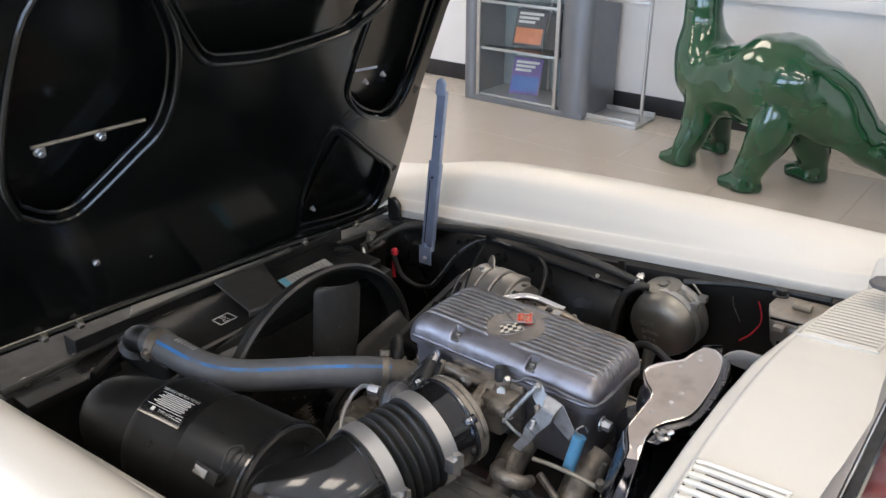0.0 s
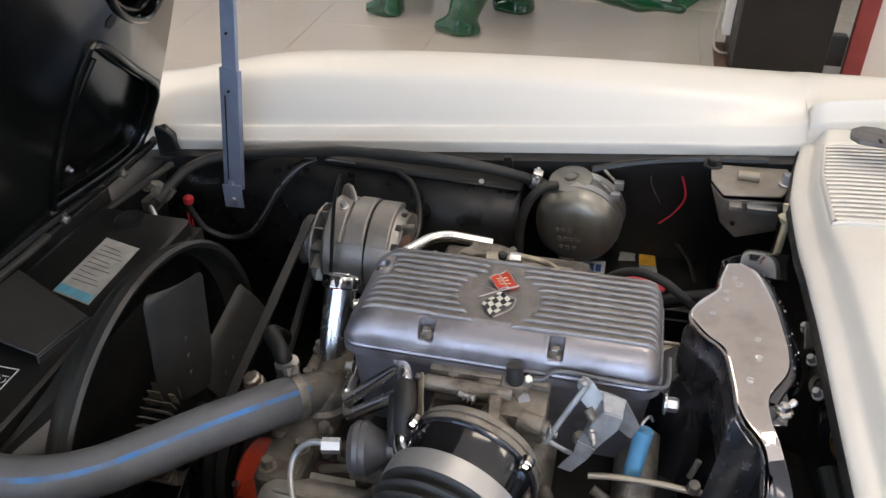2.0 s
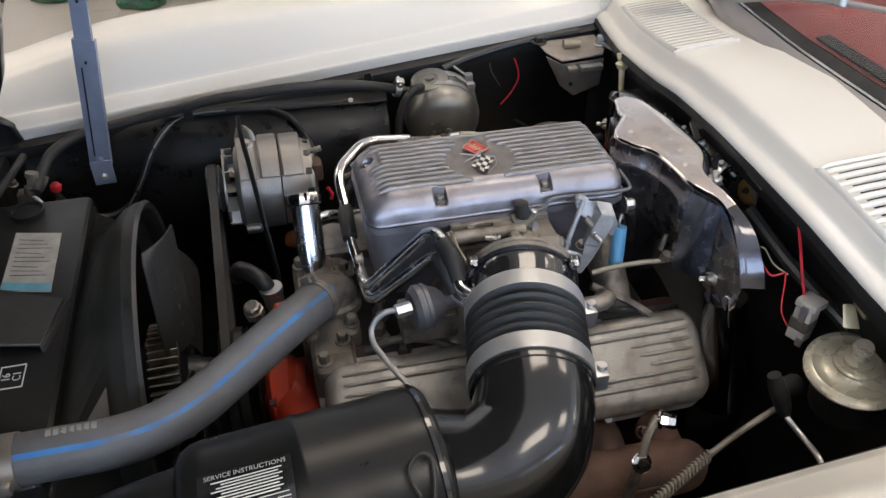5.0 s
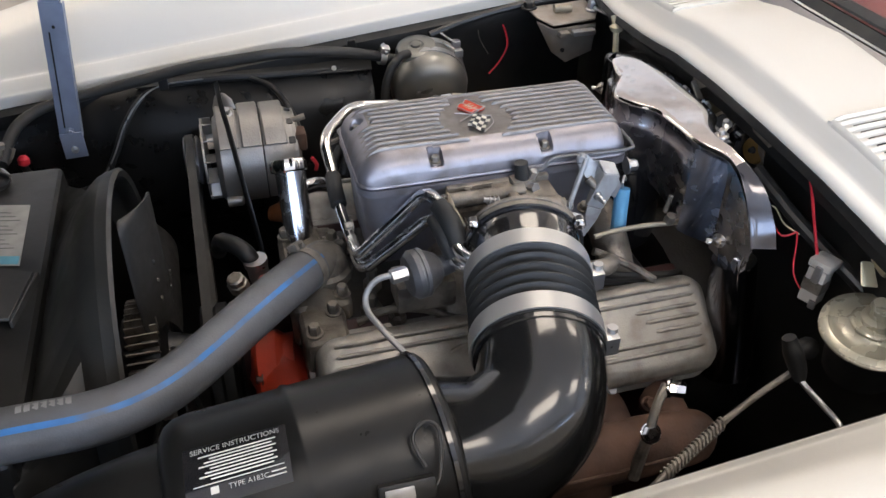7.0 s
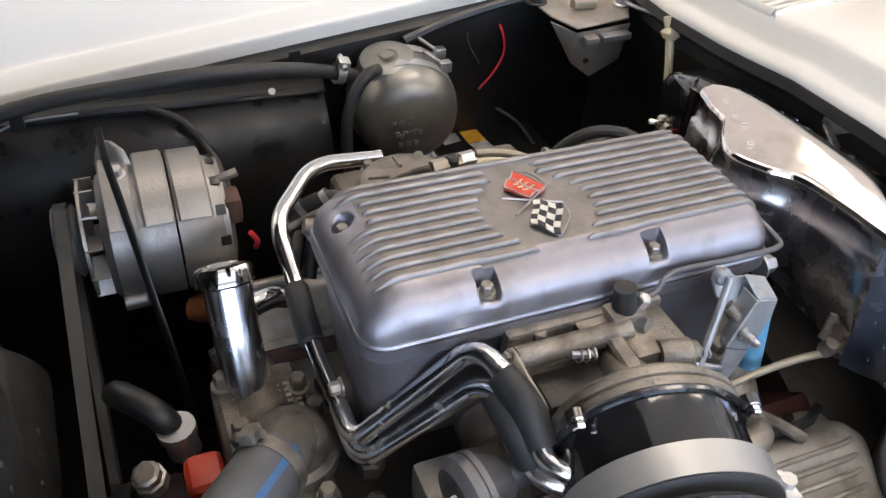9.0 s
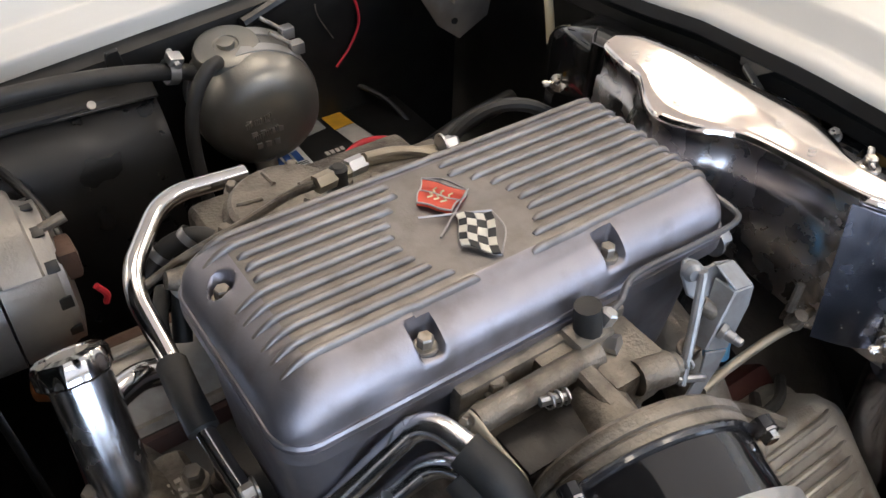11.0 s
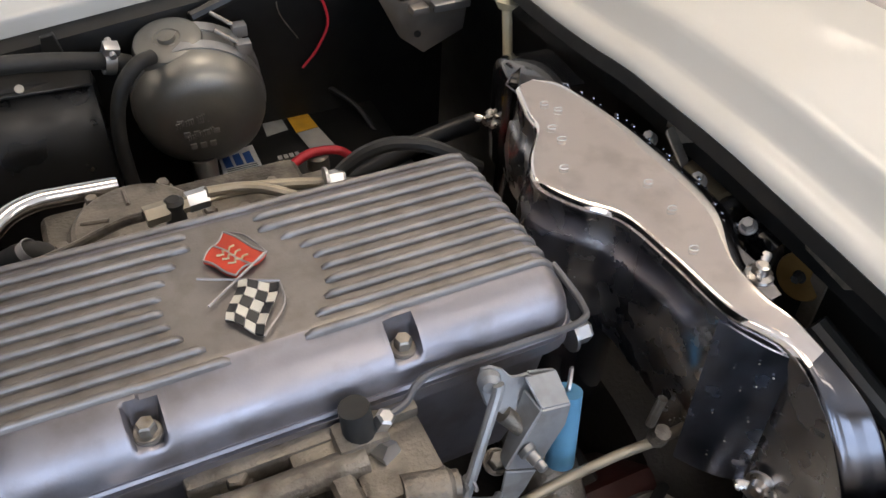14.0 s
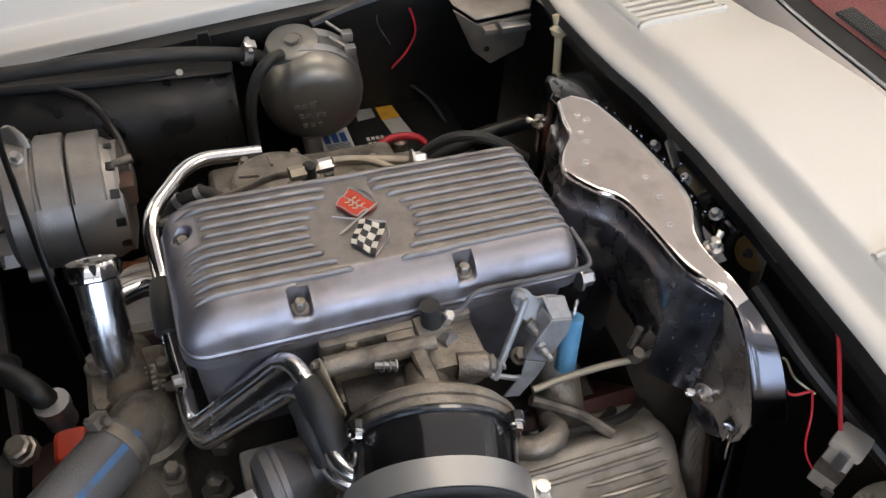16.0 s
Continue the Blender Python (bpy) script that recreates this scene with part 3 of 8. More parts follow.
def fender(side, edge_y):
    xs = [-1.15, -0.95, -0.80, -0.66, -0.48, -0.28, -0.05, 0.15, 0.335, 0.362, 0.6, 0.95]
    edge = [0.60, 0.67, 0.705, 0.722, 0.741, 0.764, 0.789, 0.811, 0.832, 0.868, 0.89, 0.90]
    crest = [0.64, 0.73, 0.77, 0.797, 0.842, 0.862, 0.874, 0.880, 0.883, 0.885, 0.89, 0.90]
    rows = []
    for x, z0, zc in zip(xs, edge, crest):
        pr = [(0.004, z0 - 0.035), (0.0, z0), (0.004, z0 + 0.008), (0.016, z0 + 0.022), (0.022, z0 + 0.027), (0.04, z0 + 0.6 * (zc - z0)), (0.066, zc - 0.008), (0.10, zc), (0.14, zc - 0.001),
              (0.20, zc - 0.022), (0.27, zc - 0.075), (0.33, zc - 0.16), (0.37, zc - 0.28), (0.385, zc - 0.42), (0.36, 0.28)]
        rows.append([Vector((x, side * (edge_y + d) + MID, z)) for d, z in pr])
    fine = []
    for c in zip(*[curve_points(r, 4)[0:] for r in rows]):
        fine.append(curve_points(list(c), 5))
    return sheet([list(r) for r in zip(*fine)])


part("far_fender", fender(1, 0.463), WHITE_PAINT, CAR, "cream white front fender", smooth=60)
part("near_fender", fender(-1, 0.463), WHITE_PAINT, CAR, "cream white front fender", smooth=60)
EDGE = [(-0.475, 0.318, 0.834), (-0.40, 0.312, 0.842), (-0.30, 0.302, 0.856), (-0.20, 0.297, 0.870), (-0.10, 0.294, 0.877), (0.0, 0.293, 0.880), (0.10, 0.293, 0.876), (0.15, 0.294, 0.868), (0.20, 0.297, 0.861), (0.30, 0.304, 0.850), (0.40, 0.322, 0.840), (0.47, 0.338, 0.832)]


def edge_x(y):
    return float(np.interp(y, [e[0] for e in EDGE], [e[1] for e in EDGE]))


def edge_z(y):
    return float(np.interp(y, [e[0] for e in EDGE], [e[2] for e in EDGE]))


def cowl_z(s, y):
    return edge_z(y) + float(np.interp(s, [0, 0.005, 0.011, 0.015, 0.017, 0.026, 0.029, 0.036, 0.12, 0.2, 0.5], [0.0, 0.0045, 0.006, 0.0065, 0.008, 0.0285, 0.031, 0.0325, 0.038, 0.044, 0.05]))


rows = []
for y in np.linspace(-0.478, 0.5, 98):
    ex, ez = edge_x(y), edge_z(y)
    r = [Vector((ex + 0.004, y, ez - 0.016)), Vector((ex, y, ez - 0.007))]
    for s in (0, 0.003, 0.006, 0.009, 0.012, 0.014, 0.016, 0.018, 0.021, 0.024, 0.026, 0.028, 0.031, 0.036, 0.045, 0.06, 0.08, 0.10, 0.125, 0.16):
        r.append(Vector((ex + s, y, cowl_z(s, y))))
    rows.append(r)
part("cowl", sheet(rows), WHITE_PAINT, CAR, "cream white cowl panel with a soft step", smooth=60)


def cowl_vent(y0, y1):
    """A grille of fore-and-aft slats in the cowl, its front edge following the cowl's."""
    n = 19

    def at(y, k, up=0.0):
        s = 0.030 + 0.088 * k
        return Vector((edge_x(y) + s, y, cowl_z(s, y) + 0.0034 + up))

    ys_ = np.linspace(y0, y1, 15)
    fr = bmesh.new()
    for k0, k1 in ((-0.045, 0.0), (1.0, 1.05)):
        sheet([[at(y, k0, -0.010), at(y, k0, 0.0), at(y, k0 + 0.02, 0.002), at(y, k1 - 0.01, 0.002), at(y, k1, 0.0), at(y, k1, -0.006)] for y in ys_], bm=fr)
    for ya, yb in ((y0 - 0.006, y0), (y1, y1 + 0.006)):
        sheet([[at(ya, k, -0.010), at(ya, k, 0.0), at((ya + yb) / 2, k, 0.002), at(yb, k, 0.0), at(yb, k, -0.006)] for k in np.linspace(-0.045, 1.05, 8)], bm=fr)
    g = part("vent_frame", fr, WHITE_PAINT, CAR, "cream white cowl vent frame")
    # A black sheet on the cowl stands in for shade between the slats.
    part("vent_shade", sheet([[at(y, k, -0.0032) for k in np.linspace(0, 1, 6)] for y in ys_]), DULL_BLACK, g, "black sheet for the shade between the slats")
    for i in range(n):
        y = y0 + (i + 0.5) * (y1 - y0) / n
        part("vent_slat", sheet([[at(y - 0.0035, k, -0.003), at(y - 0.0031, k, 0.0), at(y, k, 0.0012), at(y + 0.0031, k, 0.0), at(y + 0.0035, k, -0.003)] for k in np.linspace(0, 1, 6)]), WHITE_PAINT, g)


cowl_vent(0.172, 0.405)
cowl_vent(-0.385, -0.165)

# windshield, its trim, the wiper and the dash behind it
BASE = [(-0.62, 0.60), (-0.40, 0.475), (-0.16, 0.436), (0.10, 0.432), (0.28, 0.445), (0.42, 0.49), (0.62, 0.61)]


def base_x(y):
    return float(np.interp(y, [a for a, b in BASE], [b for a, b in BASE]))


ys = np.linspace(-0.6, 0.6, 31)
rows = [[Vector((base_x(y) + o * 0.8, y, 0.904 + h)) for o, h in ((-0.002, -0.002), (0.0, 0.006), (0.008, 0.012), (0.022, 0.018), (0.024, 0.016))] for y in ys]
part("windshield_trim", sheet(rows, (0, 0, -0.004)), TRIM_STEEL, CAR, "dull grey metal windshield trim")
part("trim_bead", tube([(base_x(y) + 0.021, y, 0.9235) for y in ys], 0.0018, 8, 1), CHROME, CAR, "thin bright bead on the trim")
rows = [[Vector((base_x(y) + 0.022 + o, y, 0.926 + h)) for o, h in ((-0.002, -0.004), (0.012, 0.008))] for y in ys]
part("windshield_seal", sheet(rows, (0.001, 0, -0.006)), RUBBER, CAR, "black rubber windshield seal")
rows = [[Vector((base_x(y) + 0.032 + k * 0.11, y * (1 - 0.08 * k), 0.936 + k * 0.085)) for k in (0, 1, 2, 3, 3.6)] for y in ys]
ws = part("windshield", sheet(rows, (0.003, 0, -0.004)), glass, CAR, "clear raked windshield glass")
ws.visible_shadow = False
rows = [[Vector((base_x(y) + d, y, z)) for d, z in ((0.03, 0.80), (0.036, 0.915), (0.050, 0.922), (0.30, 0.955), (0.36, 0.93), (0.37, 0.7))] for y in ys]
part("dashboard", sheet(rows), RED_VINYL, CAR, "dark red padded dashboard top", smooth=60)
part("defroster_grille", sheet([[Vector((base_x(y) + d, y, z)) for d, z in ((0.056, 0.9255), (0.074, 0.9285))] for y in np.linspace(-0.36, 0.10, 13)], (0, 0, 0.003)), DULL_BLACK, CAR, "black defroster strip on the dash")
body_sides = box(0.62, 2.2, -0.83, 0.85, 0.25, 0.86, 0.06, 3)
part("body_tub", body_sides, WHITE_PAINT, CAR, "cream white door and rear body")
part("header_panel", box(-1.16, -0.735, -0.452, 0.476, 0.50, 0.64, 0.02, 3), WHITE_PAINT, CAR, "cream white panel before the hood")
part("nose", box(-1.75, -1.12, -0.78, 0.80, 0.3, 0.60, 0.08, 3), WHITE_PAINT, CAR, "cream white nose panel")
wiper = bmesh.new()
prism([(0.362, 0.346, 0.912), (0.366, 0.366, 0.912), (0.380, 0.376, 0.912), (0.396, 0.372, 0.914), (0.452, 0.322, 0.922), (0.500, 0.268, 0.934), (0.494, 0.262, 0.934), (0.446, 0.302, 0.921), (0.386, 0.329, 0.913), (0.370, 0.334, 0.912)], (0, 0, 0.006), 0.0012, wiper)
part("wiper_link", tube([(0.452, 0.25, 0.93), (0.49, 0.16, 0.962), (0.535, 0.03, 0.985), (0.56, -0.08, 0.992)], 0.0045, 10, 4), BRUSHED, CAR, "bright steel wiper link")
part("wiper_knuckle", lathe([(0.004, -0.008), (0.009, -0.004), (0.009, 0.005), (0.005, 0.009)], (0.51, 0.10, 0.977), (0.2, 0, 1), 16), BRUSHED, CAR)
wa = part("wiper_arm", wiper, WIPER_GREY, CAR, "grey metal wiper arm")
for i in range(7):
    p = on_line((0.392, 0.334, 0.920), (0.440, 0.310, 0.9275), i / 6)
    part("slot", box(p.x - 0.0016, p.x + 0.0016, p.y - 0.006, p.y + 0.002, p.z, p.z + 0.0012, 0), DULL_BLACK, wa, smooth=0)
part("wiper_blade", tube([(0.50, 0.30, 0.975), (0.53, 0.10, 1.0), (0.55, -0.15, 1.01)], 0.006, 8, 4), RUBBER, CAR, "black rubber wiper blade")

for wx in (-0.62, 1.85):
    for side in (-1, 1):
        c = (wx, MID + side * 0.62, 0.335)
        tyre = part("wheel", lathe([(0.20, -0.09), (0.31, -0.095), (0.332, -0.07), (0.335, 0.0), (0.332, 0.07), (0.31, 0.095), (0.20, 0.09)], c, (0, 1, 0), 40), RUBBER, CAR, "black tyre on a steel rim")
        part("rim", lathe([(0.02, -0.05), (0.195, -0.085), (0.2, 0.0), (0.195, 0.085), (0.02, 0.05)], c, (0, 1, 0), 32), ZINC, tyre)

# black inner panels of the engine bay
part("firewall", box(0.345, 0.37, -0.50, 0.52, 0.2, 0.815, 0.004), SATIN_BLACK, CAR, "black firewall panel")
rows = [[Vector((edge_x(y) + d, y, z)) for d, z in ((-0.003, edge_z(y) - 0.015), (-0.001, edge_z(y) - 0.005), (0.010, edge_z(y) - 0.006), (0.014, edge_z(y) - 0.012), (0.012, edge_z(y) - 0.04))] for y in np.linspace(-0.46, 0.48, 45)]
part("cowl_seal", sheet(rows, (0.004, 0, -0.003)), SEAL_BLACK, CAR, "black rubber seal under the cowl edge")
rows = [[Vector((edge_x(y) - 0.006 + d, y, z)) for d, z in ((0.014, edge_z(y) - 0.016), (0.018, edge_z(y) - 0.028), (0.056, 0.825), (0.060, 0.77), (0.060, 0.70))] for y in np.linspace(-0.46, 0.48, 30)]
part("cowl_flange", sheet(rows, (0.003, 0, 0)), SEAL_BLACK, CAR, "black flange below the cowl")


def inner_panel(side):
    y = side * 0.463 + MID
    rows = []
    for x in np.linspace(-0.9, 0.335, 30):
        z0 = float(np.interp(x, [-0.9, -0.66, 0.335], [0.67, 0.715, 0.825]))
        rows.append([Vector((x, y - side * d, z)) for d, z in ((-0.002, z0 - 0.006), (0.014, z0 - 0.012), (0.016, z0 - 0.03), (0.006, z0 - 0.05), (0.01, 0.55), (0.03, 0.2))])
    return sheet(rows, (0, side * 0.003, 0))


part("inner_fender", inner_panel(1), SEAL_BLACK, CAR, "black inner fender panel")
part("inner_fender", inner_panel(-1), SEAL_BLACK, CAR, "black inner fender panel")
bm = bmesh.new()
prof = [(0.462, 0.745), (0.445, 0.738), (0.418, 0.715), (0.398, 0.68), (0.39, 0.63), (0.395, 0.57), (0.41, 0.5), (0.43, 0.4)]
rings = []
for x, s in ((-0.80, 0.05), (-0.56, 0.045), (-0.50, 0.036), (-0.44, 0.015), (-0.38, 0.0), (-0.2, 0.0), (-0.052, 0.0), (-0.040, 0.004), (-0.036, 0.03)):
    rings.append([Vector((x, v.x + s, v.y - s * 0.5)) for v in curve_points([(a, b, 0) for a, b in prof], 4)])
rings_bm(bm, rings, caps=False, closed=False)
part("wheel_housing", bm, HOUSING_BLACK, CAR, "black rounded wheel housing", smooth=50)
part("housing_flange", prism([(-0.40, 0.464, 0.742), (-0.40, 0.445, 0.738), (-0.04, 0.428, 0.736), (-0.036, 0.464, 0.742)], (0, 0, 0.003), 0.001), SATIN_BLACK, CAR)
part("under_tray", box(-1.1, 0.36, -0.46, 0.48, 0.18, 0.2, 0.004), DULL_BLACK, CAR, "dark tray under the engine")

# ---- hood ----
SLOPE = Vector((0.515, 0, 1)).normalized()
OUT = Vector((1, 0, -0.515)).normalized()


def hood_at(y, v, d=0.0):
    """A point on the inner face of the open hood: y across, v up the slope, d out of the face towards the engine."""
    return Vector((-0.68, y, 0.70)) + SLOPE * v + OUT * d


HOOD = thing("car_hood", (-0.70, MID, 0.66), "open hood with a moulded satin black underside", "hood")
LOWER = [(-0.47, 0.108), (-0.425, 0.105), (-0.318, 0.098), (-0.208, 0.092), (-0.072, 0.077), (0.159, 0.058), (0.321, 0.036), (0.42, 0.032)]
CREASE = [(0.430, 0.036), (0.430, 0.10), (0.418, 0.182), (0.30, 0.272), (0.195, 0.356), (0.155, 0.40), (0.142, 0.50), (0.148, 0.60), (0.20, 0.64), (0.245, 0.74), (0.27, 1.02)]
outline = LOWER + CREASE + [(-0.28, 1.02), (-0.46, 0.95), (-0.465, 0.70), (-0.46, 0.5), (-0.45, 0.35), (-0.455, 0.2)]
SIDE_OUTLINE = CREASE[::-1] + [(0.488, 0.04), (0.490, 0.10), (0.485, 0.22), (0.470, 0.35), (0.478, 0.52), (0.485, 0.70), (0.48, 0.95)]
P_RIGHT_LOW = [(0.172, 0.086), (0.150, 0.20), (0.160, 0.33), (0.185, 0.352), (0.30, 0.262), (0.405, 0.177), (0.418, 0.11), (0.412, 0.076), (0.385, 0.056), (0.30, 0.062)]
P_RIGHT = [(0.166, 0.50), (0.172, 0.44), (0.20, 0.40), (0.245, 0.365), (0.30, 0.335), (0.345, 0.318), (0.385, 0.325), (0.41, 0.36), (0.425, 0.44), (0.43, 0.60), (0.41, 0.70), (0.33, 0.74), (0.24, 0.70), (0.18, 0.60)]
P_LEFT = [(-0.405, 0.375), (-0.365, 0.346), (-0.325, 0.342), (-0.288, 0.373), (-0.241, 0.421), (-0.209, 0.455), (-0.197, 0.489), (-0.195, 0.54), (-0.21, 0.62), (-0.26, 0.70), (-0.33, 0.74), (-0.40, 0.70), (-0.425, 0.60), (-0.43, 0.45)]
P_TOP = [(-0.237, 0.673), (-0.205, 0.628), (-0.172, 0.582), (-0.15, 0.563), (-0.121, 0.555), (-0.032, 0.548), (0.105, 0.561), (0.149, 0.58), (0.195, 0.615), (0.23, 0.70), (0.22, 0.85), (0.15, 0.93), (-0.14, 0.93), (-0.23, 0.85), (-0.25, 0.74)]


def lower_edge(y):
    """Where the hood's lower edge runs, up the slope."""
    return float(np.interp(y, [a for a, b in LOWER], [b for a, b in LOWER]))


def side_fall(y, v):
    """How far the hood's side panel falls back from the main face."""
    return -0.2 * max(0.0, y - 0.43 + 0.52 * min(v, 0.55))


def hood_panel(edge_loop, pockets, fall):
    """An inner panel with its pockets cut through, folded in at their rims."""
    bm = bmesh.new()
    edges = []
    for k, loop in enumerate([edge_loop] + pockets):
        pts = curve_points([(a, b, 0) for a, b in loop] + [(*loop[0], 0)], 4 if k else 1)[:(-1 if k else None)]
        pts = pts[:-1] if k == 0 else pts
        vs = [bm.verts.new(hood_at(p.x, p.y, fall(p.x, p.y))) for p in pts]
        edges += [bm.edges.new((vs[i], vs[(i + 1) % len(vs)])) for i in range(len(vs))]
    bmesh.ops.triangle_fill(bm, use_beauty=True, use_dissolve=False, edges=edges)
    keep = [e for e in bm.edges if len(e.link_faces) == 1]
    ext = bmesh.ops.extrude_edge_only(bm, edges=keep)
    for v in ext["geom"]:
        if isinstance(v, bmesh.types.BMVert):
            v.co -= OUT * 0.022
    return bm


part("inner_panel", hood_panel(outline, [P_RIGHT_LOW, P_LEFT, P_TOP], lambda y, v: 0.0), HOOD_BLACK, HOOD, smooth=30)
part("side_panel", hood_panel(SIDE_OUTLINE, [P_RIGHT], side_fall), HOOD_BLACK, HOOD, smooth=30)
rows = []
for k in np.linspace(0, 1, 14):
    rows.append([])
    for y in np.linspace(-0.478, 0.498, 20):
        v = lower_edge(y) + (1.04 - lower_edge(y)) * k
        rows[-1].append(hood_at(y, v, -0.024 - 0.03 * (1 - (y / 0.5) ** 2) - 0.02 * v + side_fall(y, v)))
floor_pts = curve_points([(a, b, 0) for a, b in P_RIGHT_LOW] + [(*P_RIGHT_LOW[0], 0)], 4)[:-1]
low = bmesh.new()
low.faces.new([low.verts.new(hood_at(p.x, p.y, -0.0215)) for p in floor_pts])
part("pocket_floor", low, HOOD_BLACK, HOOD)
part("pocket_ridge", tube([hood_at(0.205, 0.09, -0.019), hood_at(0.192, 0.14, -0.019), hood_at(0.198, 0.22, -0.019), hood_at(0.225, 0.30, -0.019)], 0.004, 8, 5), HOOD_BLACK, HOOD)
part("outer_skin", sheet(rows, -OUT * 0.004), [HOOD_BLACK], HOOD, "hood skin seen through the pockets", smooth=60)
rows = [[p - OUT * 0.006 for p in r] for r in rows]
part("painted_skin", sheet(rows, -OUT * 0.002), WHITE_PAINT, HOOD, "cream white outer hood paint", smooth=60)
for name, loop in (("pocket_rim", P_RIGHT_LOW), ("pocket_rim", P_RIGHT), ("pocket_rim", P_LEFT), ("pocket_rim", P_TOP)):
    k = side_fall if loop is P_RIGHT else (lambda y, v: 0.0)
    part(name, tube([hood_at(a, b, 0.001 + k(a, b)) for a, b in loop] + [hood_at(*loop[0], 0.001 + k(*loop[0]))], 0.0050, 10, 4, caps=False), HOOD_BLACK, HOOD)
    ca, cb = sum(a for a, b in loop) / len(loop), sum(b for a, b in loop) / len(loop)
    inner = [(ca + (a - ca) * 0.93, cb + (b - cb) * 0.94) for a, b in loop]
    part("inner_ridge", tube([hood_at(a, b, -0.010 + k(a, b)) for a, b in inner + inner[:1]], 0.0036, 8, 4, caps=False), HOOD_BLACK, HOOD)
bm = tube([hood_at(-0.396, 0.49, 0.002), hood_at(-0.238, 0.49, 0.002)], 0.0026, 8, 1)
part("brace_rod", bm, CAST_GREY, HOOD, "grey metal brace rod")
part("brace_rod", tube([hood_at(0.178, 0.475, -0.004), hood_at(0.26, 0.455, -0.020)], 0.0022, 8, 1), PROP_STEEL, HOOD)
for y, v in ((-0.381, 0.475), (-0.299, 0.477), (0.225, 0.44), (0.285, 0.435), (0.204, 0.133), (-0.18, 0.187), (-0.281, 0.224), (0.205, 0.60), (0.31, 0.33)):
    bolt(hood_at(y, v, (-0.004 if v > 0.2 else -0.008) + (side_fall(y, v) if v > 0.3 and y > 0 else 0)), OUT, 0.0055 if abs(y + 0.34) < 0.06 else 0.0035, 0.008, ZINC, HOOD, "stud")
for y, v in ((0.202, 0.377), (0.444, 0.347), (0.458, 0.14)):
    part("oval_hole", lathe([(0.009, 0), (0.009, 0.0012)], hood_at(y, v, 0.0002 + side_fall(y, v)), OUT, 18), DULL_BLACK, HOOD, "dark oval opening in the panel")
ys_ = np.linspace(-0.47, 0.47, 24)
part("bottom_flange", sheet([[hood_at(y, lower_edge(y) + a, d) for a, d in ((0.006, -0.004), (0.001, 0.004), (-0.004, 0.003), (-0.008, 0.004), (-0.010, 0.0))] for y in ys_], OUT * 0.002), HOOD_BLACK, HOOD, smooth=60)
part("edge_ridge", tube([hood_at(y, lower_edge(y), 0.003) for y in ys_], 0.0035, 8, 1), SATIN_BLACK, HOOD)
for y in (-0.36, -0.30, 0.20, 0.30, 0.36):
    bolt(hood_at(y, lower_edge(y) - 0.003, 0.004), OUT, 0.006, 0.009, BOLT_STEEL, HOOD)
hinge = prism([(-0.657, 0.468, 0.705), (-0.622, 0.468, 0.716), (-0.619, 0.468, 0.748), (-0.636, 0.468, 0.764), (-0.657, 0.468, 0.755)], (0, -0.008, 0), 0.002)
part("hinge_plate", hinge, SATIN_BLACK, HOOD, "black hinge plate")
part("hinge_arm", tube([(-0.648, 0.455, 0.760), (-0.625, 0.456, 0.752), (-0.615, 0.457, 0.722)], 0.004, 8), SATIN_BLACK, HOOD)

PROP = thing("hood_prop", (-0.50, 0.41, 0.655), "blue grey telescoping steel hood prop", "hood prop")


def channel(a, b, wide, deep, bm=None):
    """A folded steel channel from a to b, open to the back."""
    a, b = Vector(a), Vector(b)
    d = (b - a).normalized()
    s = Vector((0.98, -0.17, 0))
    s = (s - d * s.dot(d)).normalized()
    o = d.cross(s)
    pr = [(-wide, -deep), (-wide, 0), (wide, 0), (wide, -deep), (wide - 0.0015, -deep), (wide - 0.0015, -0.0015), (-wide + 0.0015, -0.0015), (-wide + 0.0015, -deep)]
    own = bmesh.new()
    if o.y > 0:
        o = -o
    rings_bm(own, [[p + s * u + o * w for u, w in pr] for p in (a, b)])
    return join(bm, own)


part("lower_channel", channel((-0.502, 0.411, 0.690), (-0.479, 0.412, 0.893), 0.0160, 0.010), PROP_STEEL, PROP)
part("upper_channel", channel((-0.488, 0.414, 0.81), (-0.462, 0.415, 1.045), 0.0120, 0.008), PROP_STEEL, PROP)
for a, b, off in ((0.08, 0.80, -0.0075), (0.55, 0.95, 0.006)):
    p, q = on_line((-0.502, 0.411, 0.690), (-0.479, 0.412, 0.893), a), on_line((-0.502, 0.411, 0.690), (-0.479, 0.412, 0.893), b)
    part("slot", prism([p + Vector((off, -0.0004, 0)), p + Vector((off + 0.0022, -0.0004, 0)), q + Vector((off + 0.0022, -0.0004, 0)), q + Vector((off, -0.0004, 0))], (0, -0.0006, 0)), DULL_BLACK, PROP, "dark slot in the channel", smooth=0)
part("foot_plate", prism([(-0.516, 0.403, 0.658), (-0.484, 0.405, 0.658), (-0.484, 0.405, 0.700), (-0.516, 0.403, 0.700)], (0, 0.002, 0), 0.0008), PROP_STEEL, PROP)
bolt((-0.500, 0.404, 0.672), (0.17, -0.98, 0.0), 0.004, 0.005, ZINC, PROP)
bolt((-0.4995, 0.404, 0.703), (0.17, -0.98, 0.0), 0.004, 0.005, PROP_STEEL, PROP, "rivet")
for z in (0.86, 0.95):
    bolt((-0.502 + (z - 0.69) * 0.113, 0.411, z), (0.17, -0.98, 0.0), 0.0022, 0.004, DULL_BLACK, PROP, "rivet", False)
